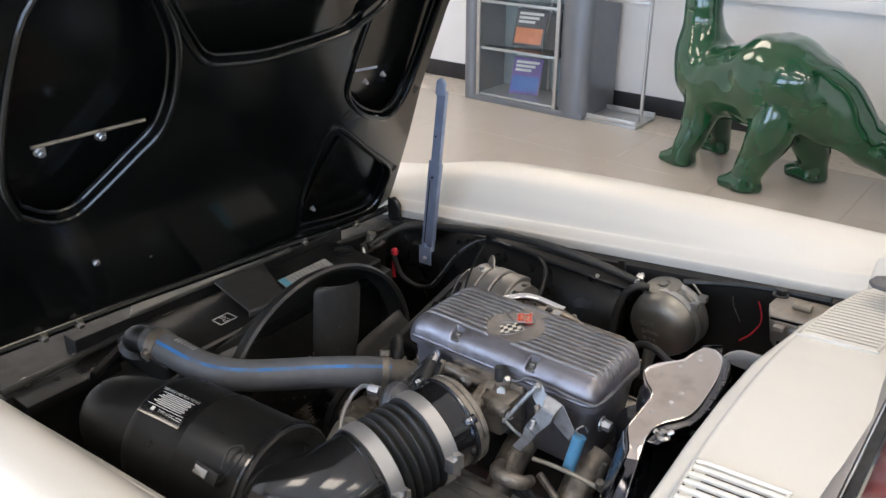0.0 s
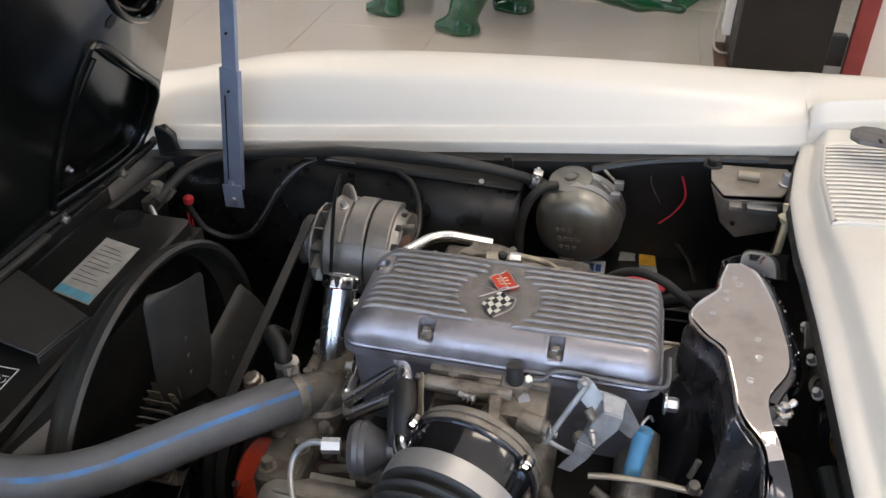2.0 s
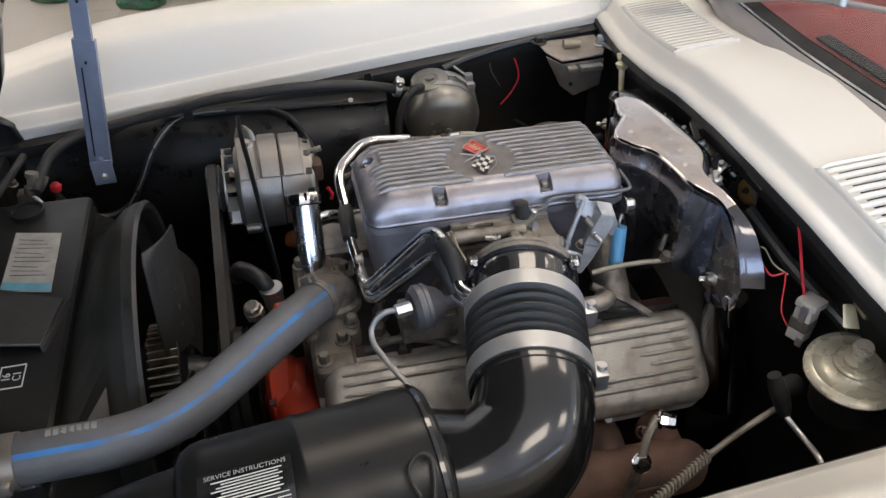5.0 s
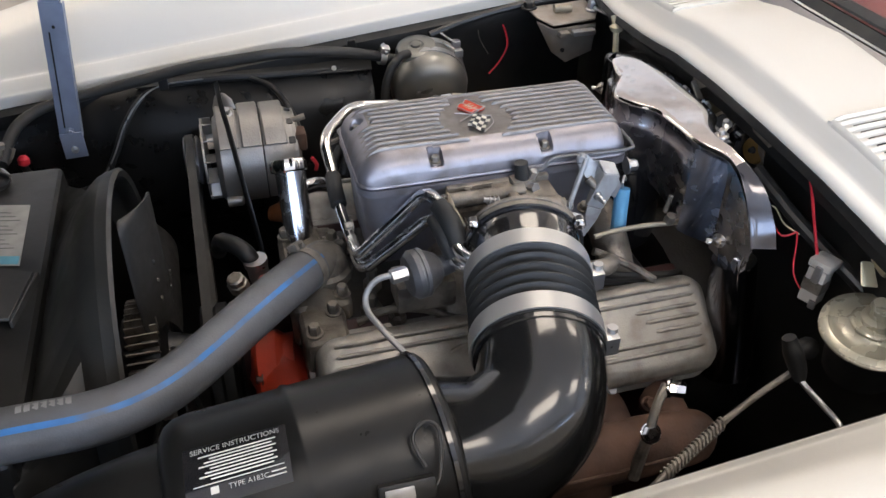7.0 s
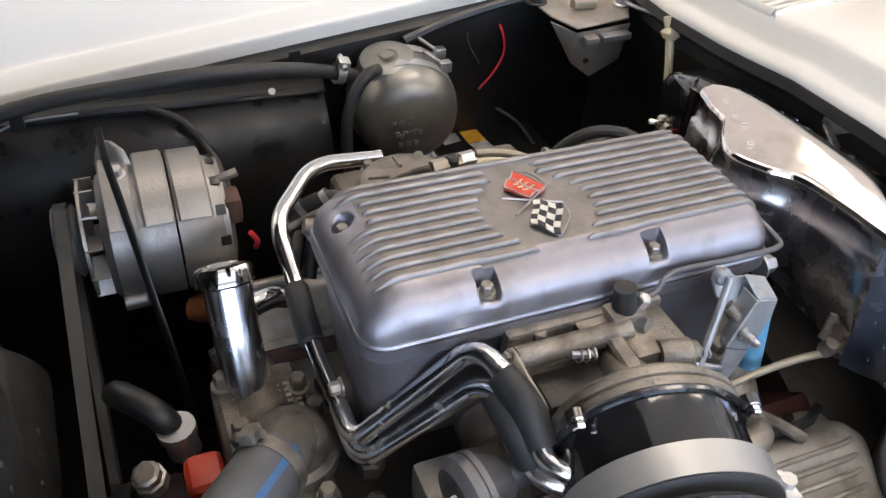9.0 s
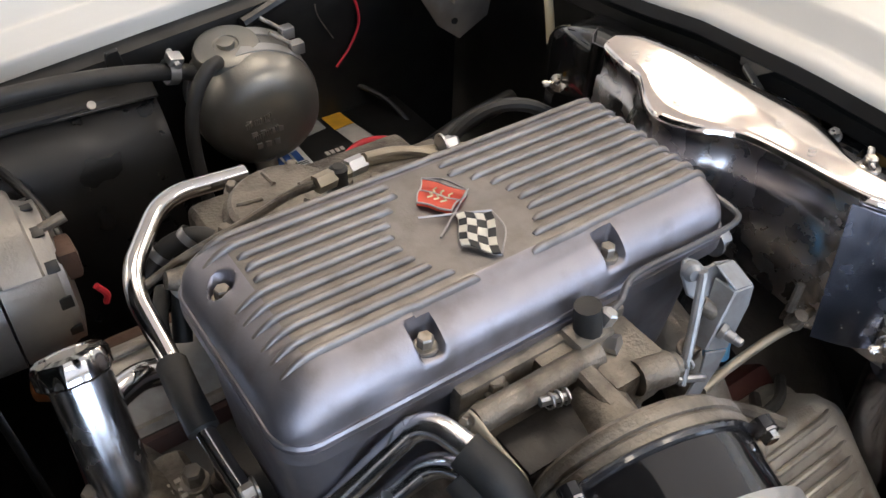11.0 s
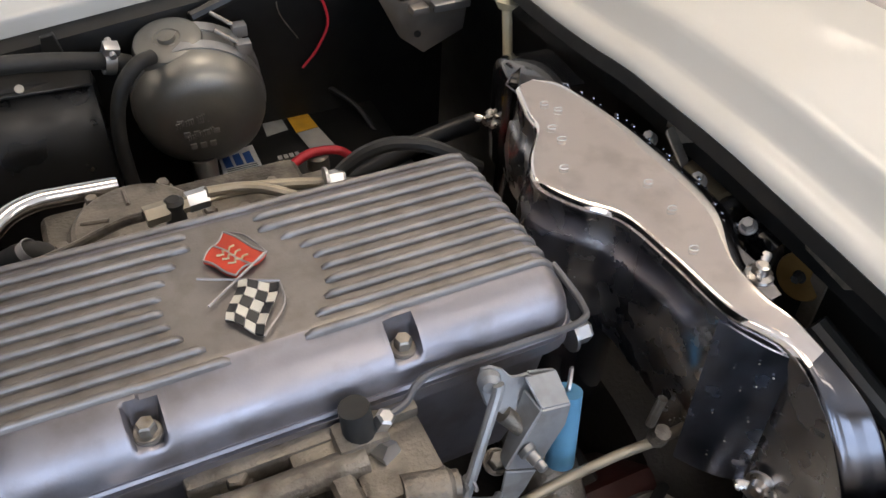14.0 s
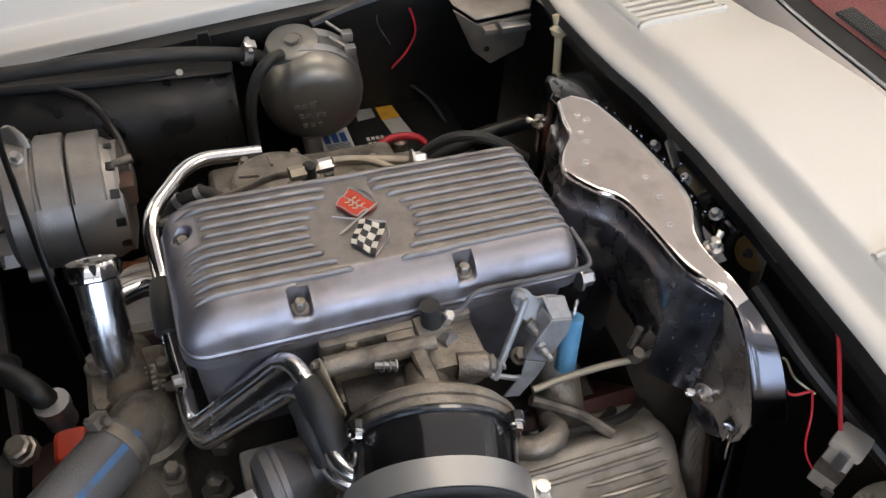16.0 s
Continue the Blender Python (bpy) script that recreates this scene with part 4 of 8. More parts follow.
part("top_bracket", prism([(-0.474, 0.408, 1.035), (-0.450, 0.408, 1.035), (-0.448, 0.408, 1.060), (-0.458, 0.408, 1.072), (-0.470, 0.408, 1.064)], (0, 0.008, 0), 0.002), PROP_STEEL, PROP)


# ---- the engine ----
ENGINE = thing("engine_block", (0, 0.01, 0.2), "grimy red engine block and heads with shade in colour", "engine")
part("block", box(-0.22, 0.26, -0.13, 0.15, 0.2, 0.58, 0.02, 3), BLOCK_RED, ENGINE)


# Blackened so that the shade behind the engine is in its colour.
part("bell_housing", lathe([(0.09, 0.0), (0.152, 0.012), (0.160, 0.03), (0.152, 0.10), (0.11, 0.16)], (0.245, 0.01, 0.50), (1, 0, 0), 40), SHADE_BLACK, ENGINE, "bell housing blackened for shade deep in the bay")


def tilted(side):
    """The frame of one cylinder bank's cover: x along the car, y across the cover outward, z out of its face."""
    c = math.radians(42)
    out = Vector((0, side * math.cos(c), -math.sin(c)))
    up = Vector((0, side * math.sin(c), math.cos(c)))
    top = Vector((0.008, 0.01 + side * 0.146, 0.712))
    m = Matrix.Identity(4)
    m.col[0][:3], m.col[1][:3], m.col[2][:3], m.col[3][:3] = Vector((1, 0, 0)), out, up, top
    return m


def cylinder_head(side):
    m = tilted(side)
    part("cylinder_head", box(-0.235, 0.225, -0.02, 0.115, -0.14, -0.056, 0.008, 2, turn=m), BLOCK_RED, ENGINE, "grimy red cylinder head with shade in its colour")


cylinder_head(-1)
cylinder_head(1)


def valve_cover(side):
    m = tilted(side)
    c = thing("valve_cover", m @ Vector((0, 0.05, -0.05)), "finned cast aluminium valve cover with dull finish", "valve cover", "valve covers")
    bm = bmesh.new()
    L, W = 0.228, 0.115
    rings = []
    for inset, z in ((-0.006, -0.055), (-0.006, -0.049), (0.0, -0.047), (0.001, -0.018), (0.005, -0.006), (0.012, -0.0015), (0.02, 0.0)):
        ring = []
        r = 0.024 - inset * 0.5
        for cx, cy, a0 in ((L - inset, W - inset, 0), (-L + inset, W - inset, 90), (-L + inset, inset, 180), (L - inset, inset, 270)):
            for k in range(6):
                a = math.radians(a0 + k * 18)
                sx, sy = (1 if cx > 0 else -1), (1 if cy > 0.05 else -1)
                ring.append(m @ Vector((cx - sx * r + r * math.cos(a), cy - sy * r + r * math.sin(a), z)))
        rings.append(ring)
    rings_bm(bm, rings)
    part("cover", bm, VALVE_ALU, c, smooth=40)
    for i in range(8):
        y = 0.014 + i * 0.0118
        if i == 7:
            continue
        spans = [(-0.206, 0.206)] if i in (0, 1, 5, 6) else [(-0.208, -0.128 - 0.008 * i), (0.112 + 0.010 * i, 0.208)]
        for a, b in spans:
            part("fin", tube([m @ Vector((a, y, -0.002)), m @ Vector((a + 0.012, y, 0.0025)), m @ Vector((b - 0.012, y, 0.0025)), m @ Vector((b, y, -0.002))], 0.0024, 8, 1), VALVE_ALU, c)
    for k, (a, b, y) in enumerate(((-0.085, -0.045, 0.04), (-0.04, 0.03, 0.062), (0.035, 0.075, 0.045), (-0.09, 0.10, 0.078))):
        part("raised_script", tube([m @ Vector((a, y, 0.0004)), m @ Vector(((a + b) / 2, y - 0.006 * (k < 3), 0.001)), m @ Vector((b, y, 0.0004))], 0.0016, 6, 4), VALVE_ALU, c, "raised cast bar ornament")
    for x in (-0.15, 0.10):
        p = m @ Vector((x, W + 0.001, -0.046))
        bolt(p, m.col[2][:3], 0.0055, 0.010, ZINC, c)
    return c


valve_cover(-1)
valve_cover(1)


def exhaust_manifold(side):
    c = thing("exhaust_manifold", (0, 0.01 + side * 0.26, 0.52), "rusty brown cast iron exhaust manifold", "exhaust manifold")
    y = 0.01 + side * 0.265
    part("log", tube([(-0.20, y, 0.572), (-0.185, y, 0.573), (-0.05, y, 0.570), (0.10, y, 0.572), (0.185, y, 0.570), (0.205, y, 0.566)], [0.018, 0.031, 0.034, 0.034, 0.031, 0.016], 18, 5), RUST, c)
    for x in (-0.16, -0.02, 0.10, 0.17):
        part("runner", tube([(x, y - side * 0.012, 0.575), (x, y - side * 0.034, 0.582), (x, y - side * 0.055, 0.578)], [0.022, 0.022, 0.026], 12, 3), RUST, c)
        bolt((x - 0.024, y - side * 0.040, 0.592), (0, side * 0.6, 0.8), 0.006, 0.010, RUST, c)
    part("seam", tube([(-0.17, y + side * 0.031, 0.583), (0.0, y + side * 0.033, 0.581), (0.17, y + side * 0.031, 0.583)], 0.0022, 6, 3), RUST, c)
    part("outlet", tube([(0.05, y, 0.56), (0.06, y + side * 0.01, 0.50), (0.09, y + side * 0.01, 0.42)], [0.034, 0.03, 0.03], 14, 4), RUST, c)


exhaust_manifold(-1)
exhaust_manifold(1)

INTAKE = thing("intake_manifold", (0, 0.01, 0.60), "grey brown cast intake manifold below the plenum", "intake manifold")
# Valley under the plenum: shade painted in as near-black.
part("valley_cover", box(-0.20, 0.20, -0.11, 0.13, 0.60, 0.675, 0.012, 3), SHADE_BLACK, INTAKE, "valley cover blackened for the shade under the plenum")
part("water_passage", tube([(-0.200, -0.125, 0.668), (-0.200, -0.06, 0.680), (-0.200, 0.06, 0.680), (-0.200, 0.10, 0.670)], [0.020, 0.026, 0.026, 0.020], 16, 5), MANIFOLD_GREY, INTAKE)
for x, y, r in ((-0.145, -0.075, 0.013), (-0.120, -0.098, 0.010), (-0.150, 0.045, 0.012), (-0.135, -0.030, 0.011)):
    part("sender", lathe([(r, 0), (r, 0.012), (r * 0.6, 0.015), (r * 0.6, 0.028), (r * 0.3, 0.030)], (x, y, 0.676), (0, 0, 1), 6), MANIFOLD_GREY, INTAKE)
part("fuel_return", tube([(-0.165, -0.10, 0.690), (-0.130, -0.105, 0.705), (-0.09, -0.11, 0.700), (-0.05, -0.125, 0.690), (0.02, -0.13, 0.690)], 0.0045, 10, 4), MANIFOLD_GREY, INTAKE)
for side in (-1, 1):
    for x in (-0.055, 0.05, 0.15):
        part("runner", tube([(x, 0.01 + side * 0.03, 0.735), (x, 0.01 + side * 0.075, 0.715), (x, 0.01 + side * 0.115, 0.675), (x, 0.01 + side * 0.13, 0.655)], [0.022, 0.022, 0.021, 0.023], 12, 4), CAST_GREY, INTAKE)
        part("flange", box(x - 0.03, x + 0.03, 0.01 + side * 0.128 - 0.018, 0.01 + side * 0.128 + 0.018, 0.655, 0.675, 0.004), CAST_GREY, INTAKE)
        bolt((x - 0.022, 0.01 + side * 0.125, 0.675), (0, 0, 1), 0.006, 0.011, CAST_GREY, INTAKE)
part("front_boss", box(-0.235, -0.165, -0.075, 0.08, 0.64, 0.70, 0.012, 3), MANIFOLD_GREY, INTAKE)
part("front_boss", box(-0.228, -0.178, -0.135, -0.075, 0.655, 0.702, 0.010, 3), MANIFOLD_GREY, INTAKE)
for x, y, z in ((-0.175, -0.06, 0.70), (-0.225, 0.065, 0.70), (-0.17, 0.045, 0.70), (-0.215, -0.12, 0.702), (-0.19, -0.09, 0.702)):
    bolt((x, y, z), (0, 0, 1), 0.0065, 0.013, CAST_GREY, INTAKE)
for k in range(3):
    for j in range(7):
        part("cast_mark", box(-0.188 + 0.007 * k, -0.184 + 0.007 * k, 0.012 + j * 0.0062, 0.0155 + j * 0.0062 - 0.001 * ((j + k) % 3 == 0), 0.7, 0.7018, 0.0005), VALVE_ALU, INTAKE)

MOUNT = thing("alternator_mount", (-0.20, 0.27, 0.56), "rusty orange cast mounting lug below the alternator", "bracket")
part("arm", tube([(-0.145, 0.220, 0.585), (-0.175, 0.235, 0.605), (-0.205, 0.258, 0.606), (-0.232, 0.275, 0.595)], [0.020, 0.022, 0.020, 0.012], 16, 4, flat=0.7), RUST_ORANGE, MOUNT)
part("arm_foot", tube([(-0.145, 0.220, 0.585), (-0.125, 0.215, 0.570), (-0.11, 0.205, 0.555)], [0.018, 0.016, 0.014], 12, 3), RUST_ORANGE, MOUNT)
bolt((-0.205, 0.250, 0.620), (0, -0.3, 1), 0.006, 0.010, CAST_GREY, MOUNT)

# thermostat housing and radiator hose
HOUSING = thing("thermostat_housing", (-0.195, -0.02, 0.70), "dark cast thermostat housing with a hose neck", "thermostat housing")
part("body", lathe([(0.034, 0), (0.034, 0.010), (0.029, 0.014), (0.027, 0.026), (0.018, 0.036), (0.004, 0.04)], (-0.190, -0.018, 0.700), (0, 0, 1), 24), MANIFOLD_GREY, HOUSING)
part("neck", tube([(-0.186, -0.014, 0.718), (-0.196, -0.028, 0.725), (-0.215, -0.052, 0.731)], [0.023, 0.0225, 0.021], 16, 4), MANIFOLD_GREY, HOUSING)
bolt((-0.165, 0.010, 0.705), (0, 0, 1), 0.007, 0.016, MANIFOLD_GREY, HOUSING)
bolt((-0.220, 0.012, 0.702), (0, 0, 1), 0.007, 0.014, MANIFOLD_GREY, HOUSING)

HOSE_LINE = [(-0.545, -0.232, 0.750), (-0.520, -0.2325, 0.752), (-0.472, -0.232, 0.752), (-0.427, -0.228, 0.7485), (-0.388, -0.216, 0.745), (-0.353, -0.194, 0.743), (-0.320, -0.163, 0.742), (-0.285, -0.127, 0.741), (-0.2495, -0.089, 0.738), (-0.216, -0.052, 0.732), (-0.205, -0.039, 0.729)]
HOSE = thing("radiator_hose", (-0.4, -0.125, 0.67), "grey rubber radiator hose with a blue stripe", "hose")
part("hose", tube(HOSE_LINE, 0.0245, 24, 6), HOSE_GREY, HOSE)


def stripe(line, r, a0, a1, n=5):
    """A strip laid on a hose, between two angles round it."""
    rows = []
    pts = curve_points(line, 6)
    for i, p in enumerate(pts):
        d = (pts[min(i + 1, len(pts) - 1)] - pts[max(i - 1, 0)]).normalized()
        s = d.cross(Vector((0, 0, 1))).normalized()
        u = s.cross(d)
        rows.append([p + r * (math.cos(a) * s + math.sin(a) * u) for a in np.linspace(radians(a0), radians(a1), n)])
    return sheet(rows)


part("blue_stripe", stripe(HOSE_LINE[1:], 0.0249, 46, 59), HOSE_BLUE, HOSE, "faded blue painted stripe")
for i in range(7):
    a = Vector((-0.436 - 0.0065 * i, -0.2292 - 0.0005 * i, 0.7490 + 0.0005 * i))
    rows = [[a + Vector((dx, dx * 0.12, 0)) + 0.0250 * Vector((0.12 * math.cos(q), -0.99 * math.cos(q), math.sin(q))) for q in np.linspace(radians(88), radians(112), 4)] for dx in (-0.0025, 0.0025)]
    part("print_bar", sheet(rows), HOSE_MARK, HOSE, "pale printed bar")


def hose_clamp(at, axis, r, parent, wide=0.012, material=ZINC, screw=(0, 0, 1)):
    """A steel band with its tightening screw."""
    axis = Vector(axis).normalized()
    at = Vector(at)
    bm = lathe([(r, -wide / 2), (r + 0.0012, -wide / 2), (r + 0.0014, 0), (r + 0.0012, wide / 2), (r, wide / 2)], at, axis, 28, caps=False)
    c = part("clamp_band", bm, material, parent)
    s = Vector(screw).normalized()
    s = (s - axis * s.dot(axis)).normalized()
    t = axis.cross(s)
    p = at + s * (r + 0.004)
    part("screw_housing", box(-0.006, 0.006, -0.007, 0.007, -0.004, 0.005, 0.0012, turn=Matrix((t.to_4d() * 0 + Vector((*t, 0)), Vector((*axis, 0)), Vector((*s, 0)), Vector((*p, 1)))).transposed()), material, c)
    part("screw", tube([p - t * 0.011, p + t * 0.012], 0.0032, 8, 1), material, c)
    return c


hose_clamp((-0.2105, -0.0455, 0.7307), (-0.37, -0.42, 0.09), 0.0248, HOSE, 0.010, CAST_GREY, screw=(-0.3, 0.5, 1))
hose_clamp((-0.516, -0.2325, 0.7520), (1, 0, 0), 0.0250, HOSE, 0.022, MOTOR_PLATE, screw=(0, -1, -0.1))

# ---- radiator, its support and the fan ----
RAD = thing("radiator", (-0.565, 0.0, 0.35), "black painted radiator with a worn paper label", "radiator")
part("top_tank", box(-0.638, -0.492, -0.245, 0.262, 0.685, 0.728, 0.010, 3), SATIN_BLACK, RAD)
part("core", box(-0.625, -0.50, -0.30, 0.30, 0.30, 0.686, 0.003), DULL_BLACK, RAD)
part("neck", tube([(-0.600, -0.232, 0.715), (-0.585, -0.232, 0.740), (-0.535, -0.2325, 0.751)], 0.022, 16, 4), SATIN_BLACK, RAD)
part("neck_plate", lathe([(0.0, 0.0), (0.030, 0.0), (0.031, 0.002), (0.029, 0.004), (0.024, 0.012)], (-0.590, -0.232, 0.720), (0.35, 0, 1), 28), SATIN_BLACK, RAD)
lab = part("paper_label", prism([(-0.580, 0.062, 0.7285), (-0.520, 0.047, 0.7285), (-0.522, 0.172, 0.7285), (-0.580, 0.186, 0.7285)], (0, 0, 0.0006)), LABEL_PAPER, RAD, "worn grey paper label with faint print")
part("blue_print", prism([(-0.579, 0.064, 0.7295), (-0.5215, 0.049, 0.7295), (-0.5215, 0.064, 0.7295), (-0.579, 0.079, 0.7295)], (0, 0, 0.0003)), LABEL_BLUE, lab, "pale blue printed bar")
for i in range(9):
    y = 0.088 + i * 0.0095
    part("print_bar", prism([(-0.573, y + 0.003, 0.7295), (-0.530 - 0.006 * (i % 3), y - 0.006, 0.7295), (-0.530 - 0.006 * (i % 3), y - 0.0050, 0.7295), (-0.573, y + 0.0040, 0.7295)], (0, 0, 0.0003)), HOSE_GREY, lab)
part("cover_plate", prism([(-0.640, -0.036, 0.742), (-0.515, -0.058, 0.735), (-0.500, 0.018, 0.735), (-0.632, 0.074, 0.742)], (0, 0, 0.004), 0.001), PLATE_GREY, RAD, "dusty black folded cover plate")
part("cover_plate_edge", prism([(-0.516, -0.060, 0.716), (-0.498, 0.020, 0.716), (-0.498, 0.020, 0.737), (-0.516, -0.060, 0.737)], (0.003, 0, 0), 0.0008), PLATE_GREY, RAD)
mk = part("tag_frame", box(-0.555, -0.529, -0.109, -0.1078, 0.728, 0.7292, 0.0004), LABEL_WHITE, RAD, "white printed tag outline")
box_lines = box(-0.555, -0.529, -0.0752, -0.074, 0.728, 0.7292, 0.0004)
box(-0.555, -0.5538, -0.1078, -0.0752, 0.728, 0.7292, 0.0004, bm=box_lines)
box(-0.5302, -0.529, -0.1078, -0.0752, 0.728, 0.7292, 0.0004, bm=box_lines)
part("tag_lines", box_lines, LABEL_WHITE, mk)


def lettering(text, m, size, material, parent, thick=0.0003):
    """Raised or printed characters as a mesh."""
    cu = bpy.data.curves.new("lettering", "FONT")
    cu.body, cu.size, cu.extrude, cu.align_x, cu.align_y = text, size, thick, "CENTER", "CENTER"
    tmp = new("lettering_curve", cu)
    me = bpy.data.meshes.new_from_object(tmp.evaluated_get(bpy.context.evaluated_depsgraph_get()))
    bpy.data.objects.remove(tmp)
    bm = bmesh.new()
    bm.from_mesh(me)
    bpy.data.meshes.remove(me)
    bm.transform(m)
    return part("lettering", bm, material, parent, smooth=0)


lettering("16", pose(-0.5475, -0.0915, 0.7288, 0, 0, 90), 0.012, LABEL_WHITE, mk)
lettering("C1", pose(-0.5365, -0.0915, 0.7288, 0, 0, 90), 0.012, LABEL_WHITE, mk)
part("filler_neck", lathe([(0.020, 0), (0.020, 0.003), (0.022, 0.004), (0.022, 0.006), (0.0195, 0.006), (0.0195, 0.001), (0.004, 0.001)], (-0.572, 0.232, 0.7285), (0, 0, 1), 24), SATIN_BLACK, RAD)
part("brass_tee", box(-0.606, -0.583, 0.312, 0.334, 0.690, 0.710, 0.004, 2), CAST_GREY, RAD, "dull brass tee fitting")
part("tee_branch", tube([(-0.595, 0.322, 0.700), (-0.578, 0.338, 0.706), (-0.575, 0.348, 0.716)], [0.009, 0.008, 0.0115], 12, 3), CAST_GREY, RAD)
part("drain_tap", tube([(-0.585, 0.305, 0.70), (-0.575, 0.292, 0.715), (-0.565, 0.285, 0.703), (-0.562, 0.282, 0.69)], 0.0035, 8, 4), ZINC, RAD)
part("bleed_fitting", lathe([(0.011, 0), (0.011, 0.012), (0.007, 0.014), (0.007, 0.026), (0.010, 0.027), (0.010, 0.034)], (-0.586, 0.318, 0.706), (0.25, 0.2, 1), 6), CAST_GREY, RAD)

SUPPORT = thing("radiator_support", (-0.66, 0.0, 0.3), "black painted radiator support across the bay", "radiator support")
part("support_panel", box(-0.88, -0.645, -0.46, 0.475, 0.30, 0.700, 0.006), SEAL_BLACK, SUPPORT)
part("latch_bar", prism([(-0.697, -0.170, 0.739), (-0.654, -0.203, 0.737), (-0.6420, 0.156, 0.737), (-0.673, 0.164, 0.739)], (0, 0, 0.008), 0.002), LATCH_GREY, SUPPORT, "grey latch bar")
# Added black filler that closes a bright gap below the latch bar.
part("bar_filler", prism([(-0.700, -0.30, 0.699), (-0.664, -0.30, 0.699), (-0.6455, 0.30, 0.699), (-0.676, 0.30, 0.699)], (0, 0, 0.0375), 0.001), SEAL_BLACK, SUPPORT, "added black filler under the latch bar")
part("seal_strip", tube([(-0.655, -0.43, 0.708), (-0.662, -0.1, 0.712), (-0.648, 0.2, 0.712), (-0.61, 0.42, 0.715)], 0.006, 8, 5), RUBBER, SUPPORT)
part("brace", tube([(-0.60, -0.31, 0.70), (-0.63, -0.22, 0.716), (-0.645, -0.15, 0.72)], 0.008, 8, 4), SATIN_BLACK, SUPPORT)
part("brace", box(-0.66, -0.60, -0.42, -0.26, 0.680, 0.700, 0.006), HOUSING_BLACK, SUPPORT)
for x, y in ((-0.665, -0.39), (-0.67, -0.30), (-0.66, -0.20), (-0.64, 0.26), (-0.62, 0.36)):
    bolt((x, y, 0.702), (0.2, 0, 1), 0.006, 0.008, BOLT_STEEL, SUPPORT)

SHROUD = thing("fan_shroud", (-0.44, 0.01, 0.37), "dusty black fan shroud round the fan", "fan shroud")
bm = lathe([(0.226, -0.022), (0.223, -0.012), (0.225, -0.003), (0.231, 0.0), (0.235, -0.004), (0.233, -0.010), (0.232, -0.016)], (-0.400, 0.01, 0.588), (1, 0, 0), 56, caps=False)
part("ring", bm, OLD_RUBBER, SHROUD)
bm = bmesh.new()
loops = [[] for _ in range(4)]
for k in range(56):
    a = 2 * math.pi * k / 56
    cy, cz = math.cos(a), math.sin(a)
    for q, (x, r) in enumerate(((-0.415, 0.2322), (-0.426, 0.227), (-0.440, 0.214))):
        loops[q].append(Vector((x, 0.01 + r * cy, 0.588 + r * cz)))
    s = 1 / max(abs(cy) / 0.31, abs(cz) / 0.25)
    loops[3].append(Vector((-0.499, max(-0.25, min(0.262, 0.01 + s * cy)), min(0.700, 0.56 + s * cz))))
rings_bm(bm, loops, caps=False)
part("skirt", bm, OLD_RUBBER, SHROUD)

FAN = thing("cooling_fan", (-0.40, 0.01, 0.588), "dark grey cooling fan with a finned clutch", "fan")
part("clutch", lathe([(0.02, -0.06), (0.055, -0.055), (0.06, -0.03), (0.058, -0.012), (0.03, -0.005), (0.02, 0.03)], (-0.375, 0.01, 0.588), (1, 0, 0), 28), HOUSING_BLACK, FAN)
for k in range(44):
    a = 2 * math.pi * k / 44
    p = Vector((-0.402, 0.01 + 0.062 * math.cos(a), 0.588 + 0.062 * math.sin(a)))
    part("clutch_fin", box(-0.02, 0.016, -0.0009, 0.0009, -0.014, 0.014, 0, turn=Matrix.Translation(p) @ Matrix.Rotation(a - math.pi / 2, 4, "X")), CAST_GREY, FAN, smooth=0)
for k in range(5):
    a = radians(84 + 72 * k)
    m = Matrix.Translation((-0.385, 0.01, 0.588)) @ Matrix.Rotation(a - math.pi / 2, 4, "X")
    rows = []
    for r in (0.05, 0.075, 0.11, 0.15, 0.185, 0.199, 0.206, 0.209):
        wd = {0.05: 0.026, 0.075: 0.036, 0.206: 0.037, 0.209: 0.030}.get(r, 0.041)
        rows.append([m @ Vector((0.014 * (q / wd) + 0.006 * (1 - (q / wd) ** 2), q, r)) for q in np.linspace(-wd, wd, 7)])
    part("blade", sheet(rows, (0.002, 0, 0)), FAN_GREY, FAN, smooth=60)
    for r in (0.085, 0.11, 0.135):
        part("rivet", lathe([(0.004, 0), (0.003, 0.002)], m @ Vector((0.008, 0, r)), (1, 0, 0), 10), FAN_GREY, FAN)

# ---- fuel injection plenum ----
PLEN = thing("intake_plenum", (0.0, 0.008, 0.75), "ribbed cast aluminium fuel injection plenum with flag emblem", "intake plenum")
PX0, PX1, PY0, PY1 = -0.147, 0.158, -0.060, 0.078
TOPZ, LOWZ = 0.8655, 0.836


def roll(d, w):
    """How far up a rounded shoulder stands, a distance d in from its foot."""
    if d >= w:
        return 1.0
    return math.sqrt(max(0.0, 1 - (1 - d / w) ** 2.2))


def step(a, b, v):
    """Smooth 0 to 1 as v goes from a to b."""
    t = max(0.0, min(1.0, (v - a) / (b - a)))
    return t * t * (3 - 2 * t)


